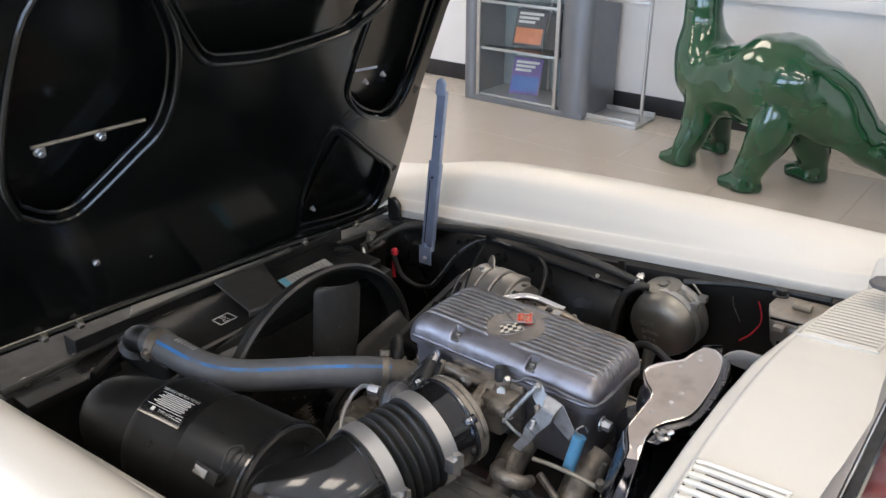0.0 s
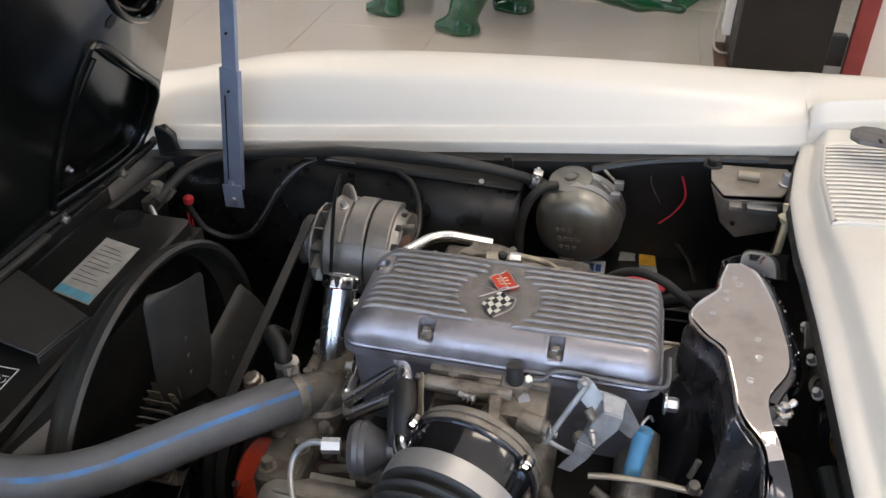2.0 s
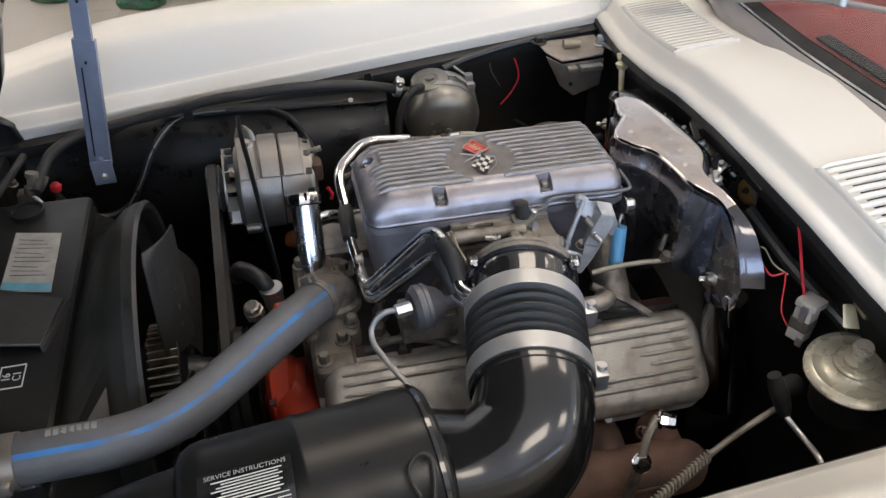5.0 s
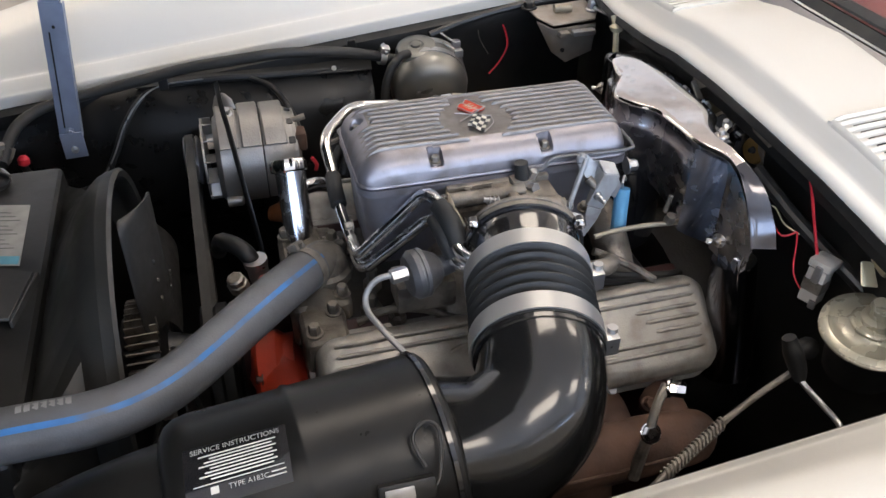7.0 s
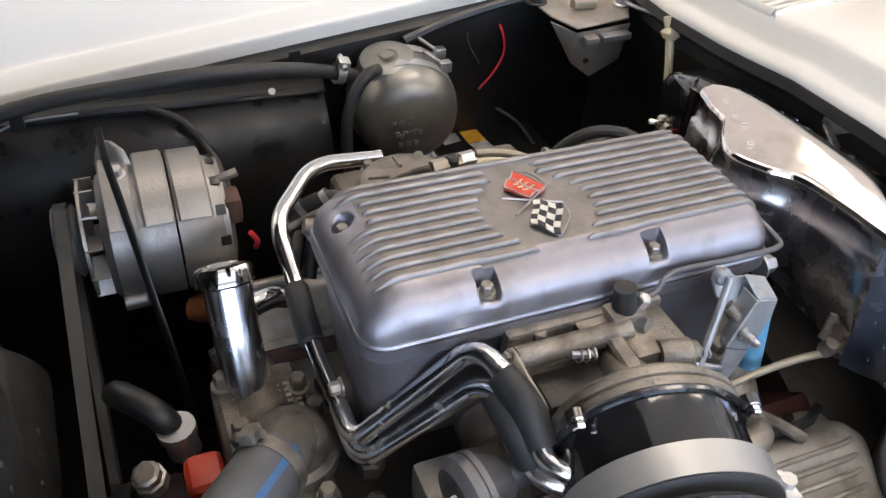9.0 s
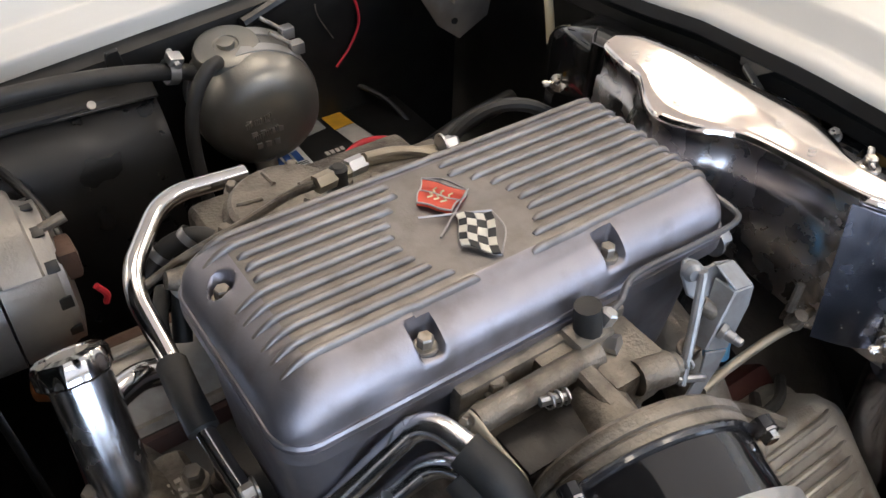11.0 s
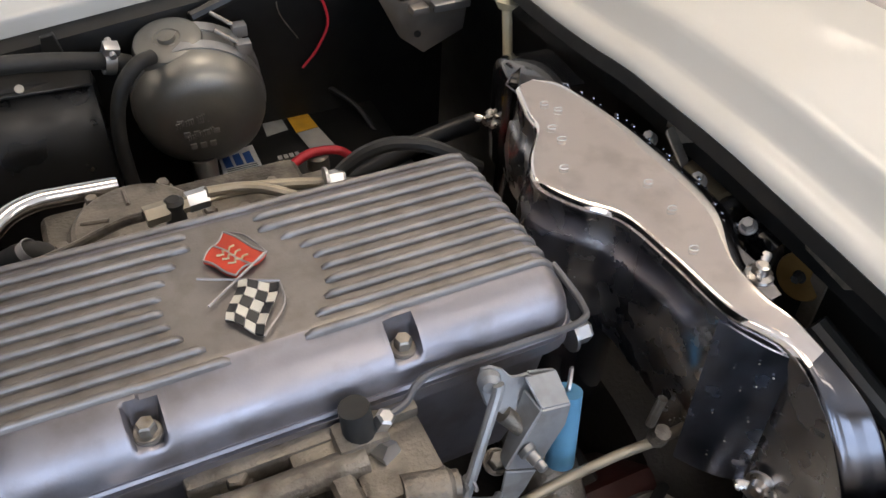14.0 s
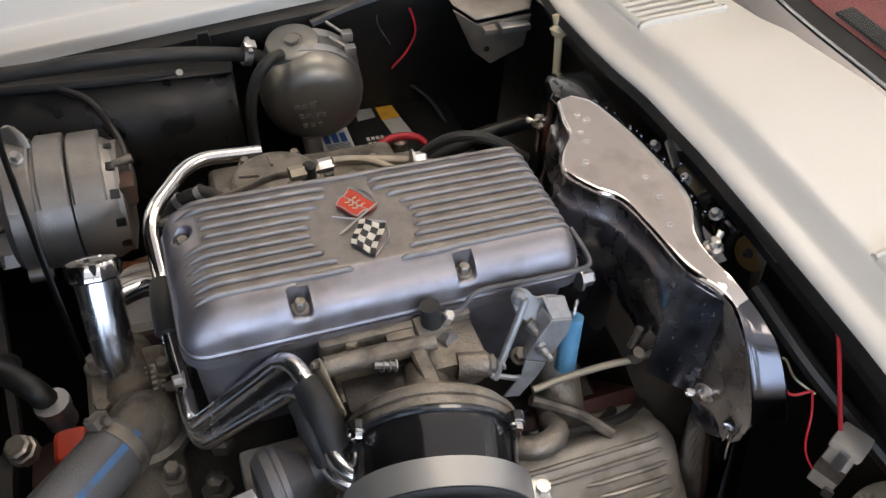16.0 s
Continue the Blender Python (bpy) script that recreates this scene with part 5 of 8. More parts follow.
def cover_z(x, y):
    a, b = roll(x - PX0, 0.034), roll(PX1 - x, 0.018)
    c, d = roll(y - PY0, 0.030), roll(PY1 - y, 0.022)
    z = LOWZ + (TOPZ - LOWZ) * a * b * c * d
    # notches for the bolts in the near shoulder
    for bx in (-0.0635, 0.0600):
        k = (1 - step(0.0060, 0.0078, abs(x - bx))) * (1 - step(-0.0412, -0.0390, y))
        z += (min(z, 0.8490) - z) * k
    # a shallow flat between the notches, falling to the near edge
    if -0.0635 < x < 0.0600:
        z -= 0.0022 * step(-0.030, -0.040, y) * step(-0.060, -0.046, y) * step(0.0, 0.014, 0.0600 - x)
    k = 1 - step(0.0052, 0.0080, math.hypot(x + 0.1325, y - 0.0365))
    z += (min(z, 0.8490) - z) * k
    return z


nx, ny = 240, 112
rows = []
for i in range(nx + 1):
    x = PX0 + (PX1 - PX0) * i / nx
    rows.append([])
    for j in range(ny + 1):
        y = PY0 + (PY1 - PY0) * j / ny
        # corners drawn in to a radius
        cx, cy, r = x, y, 0.018
        ox = max(PX0 + r - x, x - (PX1 - r), 0)
        oy = max(PY0 + r - y, y - (PY1 - r), 0)
        o = math.hypot(ox, oy)
        if ox > 0 and oy > 0 and o > 0:
            kx, ky = math.sqrt(1 - oy * oy / (2 * r * r)), math.sqrt(1 - ox * ox / (2 * r * r))
            cx = x + (1 - kx) * (ox if x < 0 else -ox)
            cy = y + (1 - ky) * (oy if y < 0 else -oy)
        rows[-1].append(Vector((cx, cy, cover_z(x, y))))
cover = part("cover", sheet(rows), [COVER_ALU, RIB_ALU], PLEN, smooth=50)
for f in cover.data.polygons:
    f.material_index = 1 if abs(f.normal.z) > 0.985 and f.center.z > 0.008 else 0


def rounded(x0, x1, y0, y1, r, z, n=6):
    out = []
    for cx, cy, a0 in ((x1 - r, y1 - r, 0), (x0 + r, y1 - r, 90), (x0 + r, y0 + r, 180), (x1 - r, y0 + r, 270)):
        for k in range(n):
            a = math.radians(a0 + 90 * k / (n - 1))
            out.append(Vector((cx + r * math.cos(a), cy + r * math.sin(a), z)))
    return out


bm = bmesh.new()
rings_bm(bm, [rounded(PX0 - 0.001, PX1 + 0.001, PY0 - 0.001, PY1 + 0.001, 0.019, 0.8330), rounded(PX0 - 0.002, PX1 + 0.002, PY0 - 0.002, PY1 + 0.002, 0.019, 0.8345), rounded(PX0 - 0.001, PX1 + 0.001, PY0 - 0.001, PY1 + 0.001, 0.019, 0.8362)])
part("cover_lip", bm, COVER_ALU, PLEN)
bm = bmesh.new()
rings_bm(bm, [rounded(PX0 + 0.010, PX1 - 0.012, PY0 + 0.010, PY1 - 0.012, 0.02, 0.728), rounded(PX0 + 0.007, PX1 - 0.008, PY0 + 0.007, PY1 - 0.008, 0.02, 0.770), rounded(PX0 + 0.004, PX1 - 0.004, PY0 + 0.003, PY1 - 0.003, 0.02, 0.822), rounded(PX0 - 0.002, PX1 + 0.002, PY0 - 0.003, PY1 + 0.002, 0.02, 0.824), rounded(PX0 - 0.002, PX1 + 0.002, PY0 - 0.003, PY1 + 0.002, 0.02, 0.8325)])
part("lower_body", bm, COVER_ALU, PLEN, smooth=30)
EMB = Vector((-0.003, 0.005, 0))
def cast_rib(x0, x1, y):
    """A cast fin standing on the cover, its front end running out down the shoulder."""
    rows_ = []
    for x in np.linspace(x0, x1, 40):
        lift = step(PX0 + 0.006, PX0 + 0.026, x) * (0.35 + 0.65 * step(0.0, 0.0025, min(x - x0, x1 - x)))
        z = cover_z(x, y)
        rows_.append([Vector((x, y + o * (0.65 + 0.35 * lift), z - 0.0008 + h * lift)) for o, h in ((-0.0022, 0.0), (-0.0019, 0.0024), (-0.0011, 0.0038), (0.0, 0.0042), (0.0011, 0.0038), (0.0019, 0.0024), (0.0022, 0.0))])
    bm_ = bmesh.new()
    rings_bm(bm_, rows_)
    return bm_


for i in range(10):
    y = -0.0345 + i * 0.0098
    gap = math.sqrt(max(0.040 ** 2 - (y - EMB.y) ** 2, 0.018 ** 2))
    for x0, x1 in ((PX0 + 0.006, EMB.x - gap), (EMB.x + gap, PX1 - 0.002)):
        if 0.024 < y < 0.052 and x0 < 0:
            x0 = -0.1195
        part("rib", cast_rib(x0, x1, y), RIB_ALU, PLEN, smooth=50)
part("edge_rib", cast_rib(PX0 + 0.012, PX1 - 0.004, 0.0650), RIB_ALU, PLEN, smooth=50)
for p in ((-0.0635, -0.0480, 0.849), (0.0600, -0.0480, 0.849), (-0.1325, 0.0365, 0.849)):
    part("washer", lathe([(0.0068, -0.0006), (0.0068, 0.0012), (0.004, 0.0016)], p, (0, 0, 1), 20), RIB_ALU, PLEN)
    bolt((p[0], p[1], p[2] + 0.001), (0, 0, 1), 0.0044, 0.0075, BOLT_STEEL, PLEN)
bolt((0.165, -0.047, 0.809), (1, 0, 0), 0.007, 0.013, ZINC, PLEN, "plug")

FLAGS = thing("flag_emblem", (0.0, 0.012, TOPZ), "crossed red and checkered flag emblem", "emblem")
EZ = TOPZ + 0.0015


def quad(c, i, j, n, m, z):
    """A corner of a waving n by m grid between four corners."""
    u, v = i / n, j / m
    a, b, d, e = (Vector((*p, z)) for p in c)
    p = a.lerp(b, u).lerp(e.lerp(d, u), v)
    return p + Vector((0.0009 * math.sin(v * 6.3), 0.0009 * math.sin(u * 6.3), 0.0008 * math.sin(u * 6.3)))


RED_QUAD = [(-0.0173, 0.0288), (-0.0027, 0.0460), (0.0136, 0.0229), (-0.0049, 0.0125)]
CHECK_QUAD = [(-0.0050, 0.0085), (0.0136, 0.0003), (-0.0034, -0.0304), (-0.0173, -0.0138)]


def emblem():
    part("red_flag", sheet([[quad(RED_QUAD, i, j, 8, 8, EZ) for i in range(9)] for j in range(9)], (0, 0, 0.0022)), FLAG_RED, FLAGS, "red enamel flag", smooth=60)
    part("flag_back", sheet([[quad(CHECK_QUAD, i, j, 8, 8, EZ) for i in range(9)] for j in range(9)], (0, 0, 0.0018)), CHROME, FLAGS)
    for i in range(4):
        for j in range(5):
            q = [quad(CHECK_QUAD, i + a + 0.04 * (1 - 2 * a), j + b + 0.04 * (1 - 2 * b), 4, 5, EZ + 0.0019) for a, b in ((0, 0), (1, 0), (1, 1), (0, 1))]
            part("flag_square", prism(q, (0, 0, 0.0007)), FLAG_BLACK if (i + j) % 2 else FLAG_WHITE, FLAGS, smooth=0)
    for p, q in (((0.0140, 0.0232), (-0.0223, -0.0018)), ((0.0140, 0.0005), (-0.0232, 0.0186))):
        part("flag_pole", tube([(*p, EZ + 0.0026), (*q, EZ + 0.0012)], 0.0007, 8, 1), TRIM_STEEL, FLAGS)
    part("flag_hem", tube([(0.0140, 0.0005, EZ + 0.002), (0.0113, -0.0151, EZ + 0.002), (-0.0034, -0.0308, EZ + 0.002)], 0.0006, 6, 4), TRIM_STEEL, FLAGS)
    part("flag_hem", tube([(-0.0029, 0.0462, EZ + 0.002), (0.0072, 0.0395, EZ + 0.002), (0.0140, 0.0232, EZ + 0.002)], 0.0006, 6, 4), TRIM_STEEL, FLAGS)
    for u in (0.0, 4.0, 8.0):
        part("flag_hem", tube([quad(RED_QUAD, u, v, 8, 8, EZ + 0.0023) for v in range(9)], 0.0006, 6, 1), BRUSHED, FLAGS)
    for v in (0.0, 8.0):
        part("flag_hem", tube([quad(RED_QUAD, u, v, 8, 8, EZ + 0.0023) for u in range(9)], 0.0005, 6, 1), BRUSHED, FLAGS)
    for k in (0.3, 0.5, 0.72):
        part("flag_ornament", tube([quad(RED_QUAD, u, 8 * k + 0.5 * math.sin(3 * u), 8, 8, EZ + 0.0024) for u in (1.6, 2.6, 3.4, 4.4, 5.4, 6.4)], 0.0006, 6, 2), GOLD_ZINC, FLAGS)


emblem()

# ---- air path: throttle, bellows, elbow and cleaner ----
THR = thing("air_throttle", (0.01, -0.10, 0.74), "grey brown cast throttle body beside the plenum", "throttle")
DUCT0, DUCT1 = Vector((0.004, -0.145, 0.798)), Vector((-0.026, -0.272, 0.780))
AX = (DUCT1 - DUCT0).normalized()
part("neck", lathe([(0.016, 0.02), (0.018, 0.05), (0.024, 0.060), (0.046, 0.064), (0.057, 0.066), (0.057, 0.072)], DUCT0 - AX * 0.074, AX, 32), CAST_GREY, THR)
part("flange", lathe([(0.055, -0.004), (0.0565, -0.002), (0.0565, 0.001), (0.0605, 0.002), (0.0605, 0.006), (0.0588, 0.0068), (0.0588, 0.008), (0.0608, 0.009), (0.0608, 0.014), (0.057, 0.016)], DUCT0 - AX * 0.010, AX, 48), CAST_GREY, THR)
part("lower_block", box(-0.050, 0.052, -0.105, -0.062, 0.768, 0.806, 0.006, 2), CAST_GREY, THR)
part("back_plate", box(-0.056, 0.060, -0.070, -0.060, 0.760, 0.828, 0.003), CAST_GREY, THR)
part("shaft_tube", tube([(-0.056, -0.083, 0.822), (0.026, -0.083, 0.822)], 0.0078, 14, 1), CAST_GREY, THR)
part("ear", prism([(-0.052, -0.060, 0.822), (-0.020, -0.060, 0.826), (-0.012, -0.060, 0.818), (-0.012, -0.076, 0.812), (-0.046, -0.078, 0.812)], (0, 0, -0.008), 0.0015), CAST_GREY, THR)
part("ear", box(-0.008, 0.020, -0.082, -0.062, 0.806, 0.826, 0.003), CAST_GREY, THR)
part("web", prism([(0.004, -0.080, 0.828), (0.016, -0.080, 0.828), (0.024, -0.135, 0.814), (0.010, -0.135, 0.814)], (0, 0, -0.03), 0.002), CAST_GREY, THR)
part("web", prism([(-0.020, -0.128, 0.812), (-0.010, -0.120, 0.816), (0.012, -0.128, 0.816), (0.006, -0.140, 0.812)], (0, 0, -0.02), 0.002), CAST_GREY, THR)
# A thin black plate stands in for the shaded throat opening.
part("throat_shade", box(-0.046, 0.004, -0.116, -0.088, 0.8062, 0.8085, 0.001), SHADE_BLACK, THR, "black plate for the shade in the casting's gap")
part("cross_block", box(0.018, 0.060, -0.108, -0.066, 0.790, 0.822, 0.005, 2), CAST_GREY, THR)
part("adjuster_boss", lathe([(0.010, 0), (0.010, 0.022), (0.0075, 0.025), (0.0075, 0.028)], (0.036, -0.104, 0.815), (0.9, -0.15, -0.05), 16), CAST_GREY, THR)
part("spring_end", tube([(0.060 + 0.0009 * i, -0.108 - 0.0003 * i + 0.0042 * math.cos(i * 1.4), 0.814 + 0.0042 * math.sin(i * 1.4)) for i in range(14)], 0.0009, 6, 2), ZINC, THR)
part("idle_screw", tube([(-0.022, -0.092, 0.823), (-0.006, -0.096, 0.822)], 0.0028, 8, 1), ZINC, THR)
part("spring", tube([(-0.006 - 0.0009 * i, -0.096 + 0.0002 * i + 0.0042 * math.cos(i * 1.3), 0.822 + 0.0042 * math.sin(i * 1.3)) for i in range(15)], 0.0009, 6, 2), ZINC, THR)
part("lever", tube([(-0.0615, -0.080, 0.8290), (-0.0600, -0.086, 0.8255), (-0.0570, -0.098, 0.8195), (-0.0530, -0.114, 0.8110), (-0.0520, -0.118, 0.8090)], [0.0040, 0.0050, 0.0040, 0.0042, 0.0036], 12, 4, flat=0.34), FUEL_TAN, THR, "bronze throttle lever")
for q in ((-0.0612, -0.083, 0.8270), (-0.0530, -0.1155, 0.8105)):
    bolt(q, (-0.8, -0.3, 0.5), 0.0030, 0.005, BOLT_STEEL, THR)
part("lever_pivot", lathe([(0.006, 0), (0.006, 0.005), (0.004, 0.007)], (-0.056, -0.083, 0.822), (-1, 0, 0), 14), CAST_GREY, THR)
bolt((-0.033, -0.069, 0.818), (0, 0, 1), 0.0056, 0.008, CAST_GREY, THR)
part("vacuum_port", box(0.014, 0.040, -0.082, -0.064, 0.818, 0.832, 0.003), CAST_GREY, THR)
part("black_cap", tube([(0.027, -0.073, 0.830), (0.025, -0.071, 0.849)], [0.0082, 0.0076], 14, 1), RUBBER, THR, "black rubber cap")
part("fitting", lathe([(0.005, 0), (0.005, 0.009), (0.0035, 0.010)], (0.037, -0.074, 0.831), (0.3, -0.2, 1), 6), ZINC, THR)
part("fitting", lathe([(0.0062, 0), (0.0062, 0.009)], (0.034, -0.080, 0.822), (0.4, -0.8, 0.3), 6), ZINC, THR)
part("link_wire", tube([(0.060, -0.114, 0.808), (0.078, -0.118, 0.802), (0.086, -0.112, 0.792)], 0.0022, 8), ZINC, THR)
LINE = thing("vacuum_line", (0.1, -0.066, 0.836), "thin dark metal vacuum line round the plenum", "pipe")
part("line", tube([(0.040, -0.075, 0.838), (0.052, -0.071, 0.838), (0.060, -0.067, 0.844), (0.074, -0.0645, 0.845), (0.12, -0.0645, 0.843), (0.156, -0.063, 0.842), (0.164, -0.052, 0.842), (0.165, -0.02, 0.842)], 0.0021, 8, 5), PUMP_GREY, LINE)

ADAPT = thing("intake_adapter", tuple(DUCT0), "gloss black round intake adapter with bolts", "intake adapter")
bm = lathe([(0.058, 0.0), (0.0585, 0.010), (0.0575, 0.016), (0.0575, 0.045)], DUCT0 + AX * 0.006, AX, 40)
part("ring", bm, GLOSS_BLACK, ADAPT)
part("lip", lathe([(0.0585, 0.004), (0.0610, 0.0045), (0.0618, 0.006), (0.0610, 0.0078), (0.0585, 0.0085)], DUCT0, AX, 56, caps=False), LIP_BLACK, ADAPT, "shiny rolled lip")
u = AX.cross(Vector((0, 0, 1))).normalized()
w2 = u.cross(AX)
for sx in (-1, 1):
    p = DUCT0 + u * (0.0525 * sx) + w2 * 0.038 + AX * 0.004
    part("lug", lathe([(0.0062, 0), (0.0062, 0.006), (0.005, 0.007)], p, AX, 16), GLOSS_BLACK, ADAPT)
    bolt(p + AX * 0.007, AX, 0.0042, 0.005, CHROME, ADAPT)

BELL = thing("bellows_hose", tuple(DUCT0.lerp(DUCT1, 0.6)), "black ribbed rubber bellows hose with steel bands", "hose")
prof = []
n = 60
length = (DUCT1 - DUCT0).length
for i in range(n + 1):
    t = i / n
    h = 0.040 + t * (length - 0.030)
    r = 0.0595 + (0.0050 * math.cos((t - 0.2) / 0.6 * 2 * math.pi * 5) - 0.002 if 0.16 < t < 0.84 else 0.0015)
    prof.append((r, h))
part("bellows", lathe(prof, DUCT0, AX, 44, caps=False), RUBBER, BELL)
for h in (0.050, length - 0.002):
    c = part("band", lathe([(0.0615, -0.0095), (0.0632, -0.0095), (0.0634, 0), (0.0632, 0.0095), (0.0615, 0.0095)], DUCT0 + AX * h, AX, 48, caps=False), BRUSHED, BELL, "brushed steel clamp band")
    q = DUCT0 + AX * h - u * 0.064 + w2 * 0.004
    mm = Matrix.Translation(q)
    part("screw_block", box(-0.007, 0.008, -0.011, 0.010, -0.010, 0.010, 0.002, turn=mm), ZINC, c, "zinc plated screw block")
    part("screw", tube([q + Vector((0.004, 0.0, -0.016)), q + Vector((0.004, 0, 0.015))], 0.005, 8, 1), ZINC, c)

ELBOW = thing("intake_elbow", (-0.05, -0.33, 0.70), "gloss black painted intake elbow duct", "intake elbow")
EL = [DUCT1 - AX * 0.004, DUCT1 + AX * 0.030, Vector((-0.050, -0.330, 0.762)), Vector((-0.083, -0.343, 0.746)), Vector((-0.115, -0.332, 0.732)), Vector((-0.143, -0.318, 0.723))]
part("end_lip", lathe([(0.0585, -0.004), (0.0605, -0.003), (0.0605, 0.003), (0.0585, 0.004)], DUCT1 + AX * 0.012, AX, 44, caps=False), DUCT_BLACK, ELBOW)
part("seam", tube([EL_P + Vector((0.0, 0.0, 0.0)) for EL_P in (Vector((-0.060, -0.386, 0.752)), Vector((-0.088, -0.408, 0.742)), Vector((-0.118, -0.411, 0.735)))], 0.0016, 6, 4), GLOSS_BLACK, ELBOW, "pressed seam along the bend")
part("duct", tube(EL, [0.0585, 0.0585, 0.0600, 0.0615, 0.064, 0.066], 36, 8), DUCT_BLACK, ELBOW)

CLEAN = thing("air_cleaner", (-0.30, -0.355, 0.64), "gloss black air cleaner canister with service label", "air cleaner")
C0, CA = Vector((-0.133, -0.316, 0.721)), Vector((-1, -0.10, 0.0)).normalized()
part("rear_cap", lathe([(0.066, 0.0), (0.086, 0.0), (0.0885, 0.003), (0.0885, 0.006)], C0, CA, 48), CAN_BLACK, CLEAN)
part("rim", lathe([(0.0885, 0.006), (0.0910, 0.007), (0.0910, 0.011), (0.0885, 0.012)], C0, CA, 48, caps=False), GLOSS_BLACK, CLEAN)
part("canister", lathe([(0.0880, 0.011), (0.0882, 0.115), (0.0895, 0.118), (0.0895, 0.121), (0.0875, 0.124), (0.0868, 0.200), (0.0850, 0.211), (0.0800, 0.220), (0.071, 0.226), (0.055, 0.229)], C0, CA, 56), CAN_BLACK, CLEAN)
part("snorkel", tube([C0 + CA * 0.205 + Vector((0, 0, -0.004)), C0 + CA * 0.25 + Vector((0, 0, -0.006)), C0 + CA * 0.30 + Vector((0, 0, -0.010)), C0 + CA * 0.345 + Vector((0, 0, -0.016)), C0 + CA * 0.362 + Vector((0, 0, -0.020))], [0.074, 0.071, 0.066, 0.056, 0.034], 32, 6), CAN_BLACK, CLEAN)


def on_can(s, ang, r=0.0892):
    """A place on the canister: s along it, ang degrees up from its near side."""
    a = radians(ang)
    return C0 + CA * s + r * Vector((CA.y * -0.0, -math.cos(a), math.sin(a)))


def can_patch(s0, s1, a0, a1, r):
    return sheet([[on_can(s, a, r) for a in np.linspace(a0, a1, 5)] for s in (s0, s1)])


label_ = part("service_label", can_patch(0.128, 0.206, 57, 88, 0.0890), GLOSS_BLACK, CLEAN, "black service label with white print")
for i in range(8):
    a = 82.0 - i * 1.75
    part("print_bar", can_patch(0.137 + 0.003 * (i % 2), 0.195 - 0.004 * ((i * 2) % 3), a, a - 0.75, 0.0893), LABEL_WHITE, label_)
part("print_rule", can_patch(0.133, 0.200, 67.4, 66.9, 0.0893), LABEL_WHITE, label_)


def can_text(text, s_mid, ang, size):
    """Printed characters bent round the canister, read from its front end to its rear."""
    ob = lettering(text, Matrix.Identity(4), size, LABEL_WHITE, label_)
    mid = PLACE[ob.name]
    for v in ob.data.vertices:
        p = v.co + mid
        v.co = on_can(s_mid - p.x, ang + math.degrees(p.y / 0.089), 0.0893) - PLACE[label_.name]
    ob.location = (0, 0, 0)


can_text("SERVICE INSTRUCTIONS", 0.167, 85.0, 0.0062)
can_text("TYPE A183C", 0.160, 63.6, 0.0056)
part("print_disc", can_patch(0.182, 0.188, 65.5, 62, 0.0893), LABEL_WHITE, label_)
for i in range(2):
    part("print_bar", can_patch(0.132, 0.143 + 0.003 * i, 65 - i * 2, 64.3 - i * 2, 0.0893), LABEL_WHITE, label_)
lat = part("latch", box(-0.022, 0.022, -0.008, 0.008, -0.005, 0.006, 0.002, turn=Matrix.Translation(on_can(0.045, 38, 0.094)) @ Matrix.Rotation(radians(52), 4, "X")), SATIN_BLACK, CLEAN, "spring latch")
part("latch_plate", box(-0.013, 0.010, -0.005, 0.005, 0.006, 0.008, 0.001, turn=Matrix.Translation(on_can(0.05, 38, 0.094)) @ Matrix.Rotation(radians(52), 4, "X")), ZINC, lat)
part("latch_wire", tube([on_can(0.03, 34, 0.097), on_can(0.018, 40, 0.098), on_can(0.012, 60, 0.097), on_can(0.022, 66, 0.096), on_can(0.034, 60, 0.096), on_can(0.028, 46, 0.097)], 0.0016, 8, 5), SATIN_BLACK, lat)


# ---- fuel system pieces ----
PUMP = thing("fuel_valve", (-0.09, -0.133, 0.745), "grey cast round fuel valve with a fitting", "fuel valve")
part("body", lathe([(0.010, -0.008), (0.021, -0.006), (0.0245, -0.002), (0.0262, 0.000), (0.0262, 0.005), (0.0250, 0.0055), (0.0250, 0.0070), (0.0262, 0.0075), (0.0262, 0.0115), (0.0225, 0.0150), (0.0165, 0.026), (0.0115, 0.030), (0.0095, 0.044)], (-0.110, -0.136, 0.774), (1, 0.15, 0.05), 28), PUMP_GREY, PUMP)
part("foot", box(-0.125, -0.06, -0.128, -0.085, 0.715, 0.750, 0.005), CAST_GREY, PUMP)
part("nut", lathe([(0.0075, 0), (0.0075, 0.017)], (-0.120, -0.150, 0.790), (-1, -0.2, 0), 6), ZINC, PUMP, "bright hexagon fitting")
FUEL = thing("fuel_pipe", (-0.16, -0.17, 0.74), "bright steel fuel pipe with a hook bend", "pipe")
part("pipe", tube([(-0.129, -0.152, 0.792), (-0.150, -0.150, 0.787), (-0.163, -0.155, 0.774), (-0.164, -0.168, 0.764), (-0.158, -0.183, 0.760), (-0.148, -0.200, 0.752), (-0.130, -0.225, 0.738), (-0.11, -0.245, 0.72)], 0.0032, 10, 6), BRUSHED, FUEL)

TUBES = thing("chrome_tubes", (-0.12, -0.06, 0.75), "bundle of chrome tubes below the plenum edge", "pipes")
for k in range(2):
    low = Vector((0.002 * k, -0.008 * k, -0.015 * k))
    top = Vector((0.003 * k, -0.008 * k, -0.028 * k))
    line = bent([Vector((-0.1545, -0.018, 0.744)) + low * 0.5, Vector((-0.153, -0.050, 0.741)) + low, Vector((-0.079, -0.072, 0.832)) + top, Vector((-0.069, -0.106, 0.828)) + top * 0.6], 0.024, 8)
    part("tube", tube(line, 0.0070, 16, 2), TUBE_CHROME, TUBES)
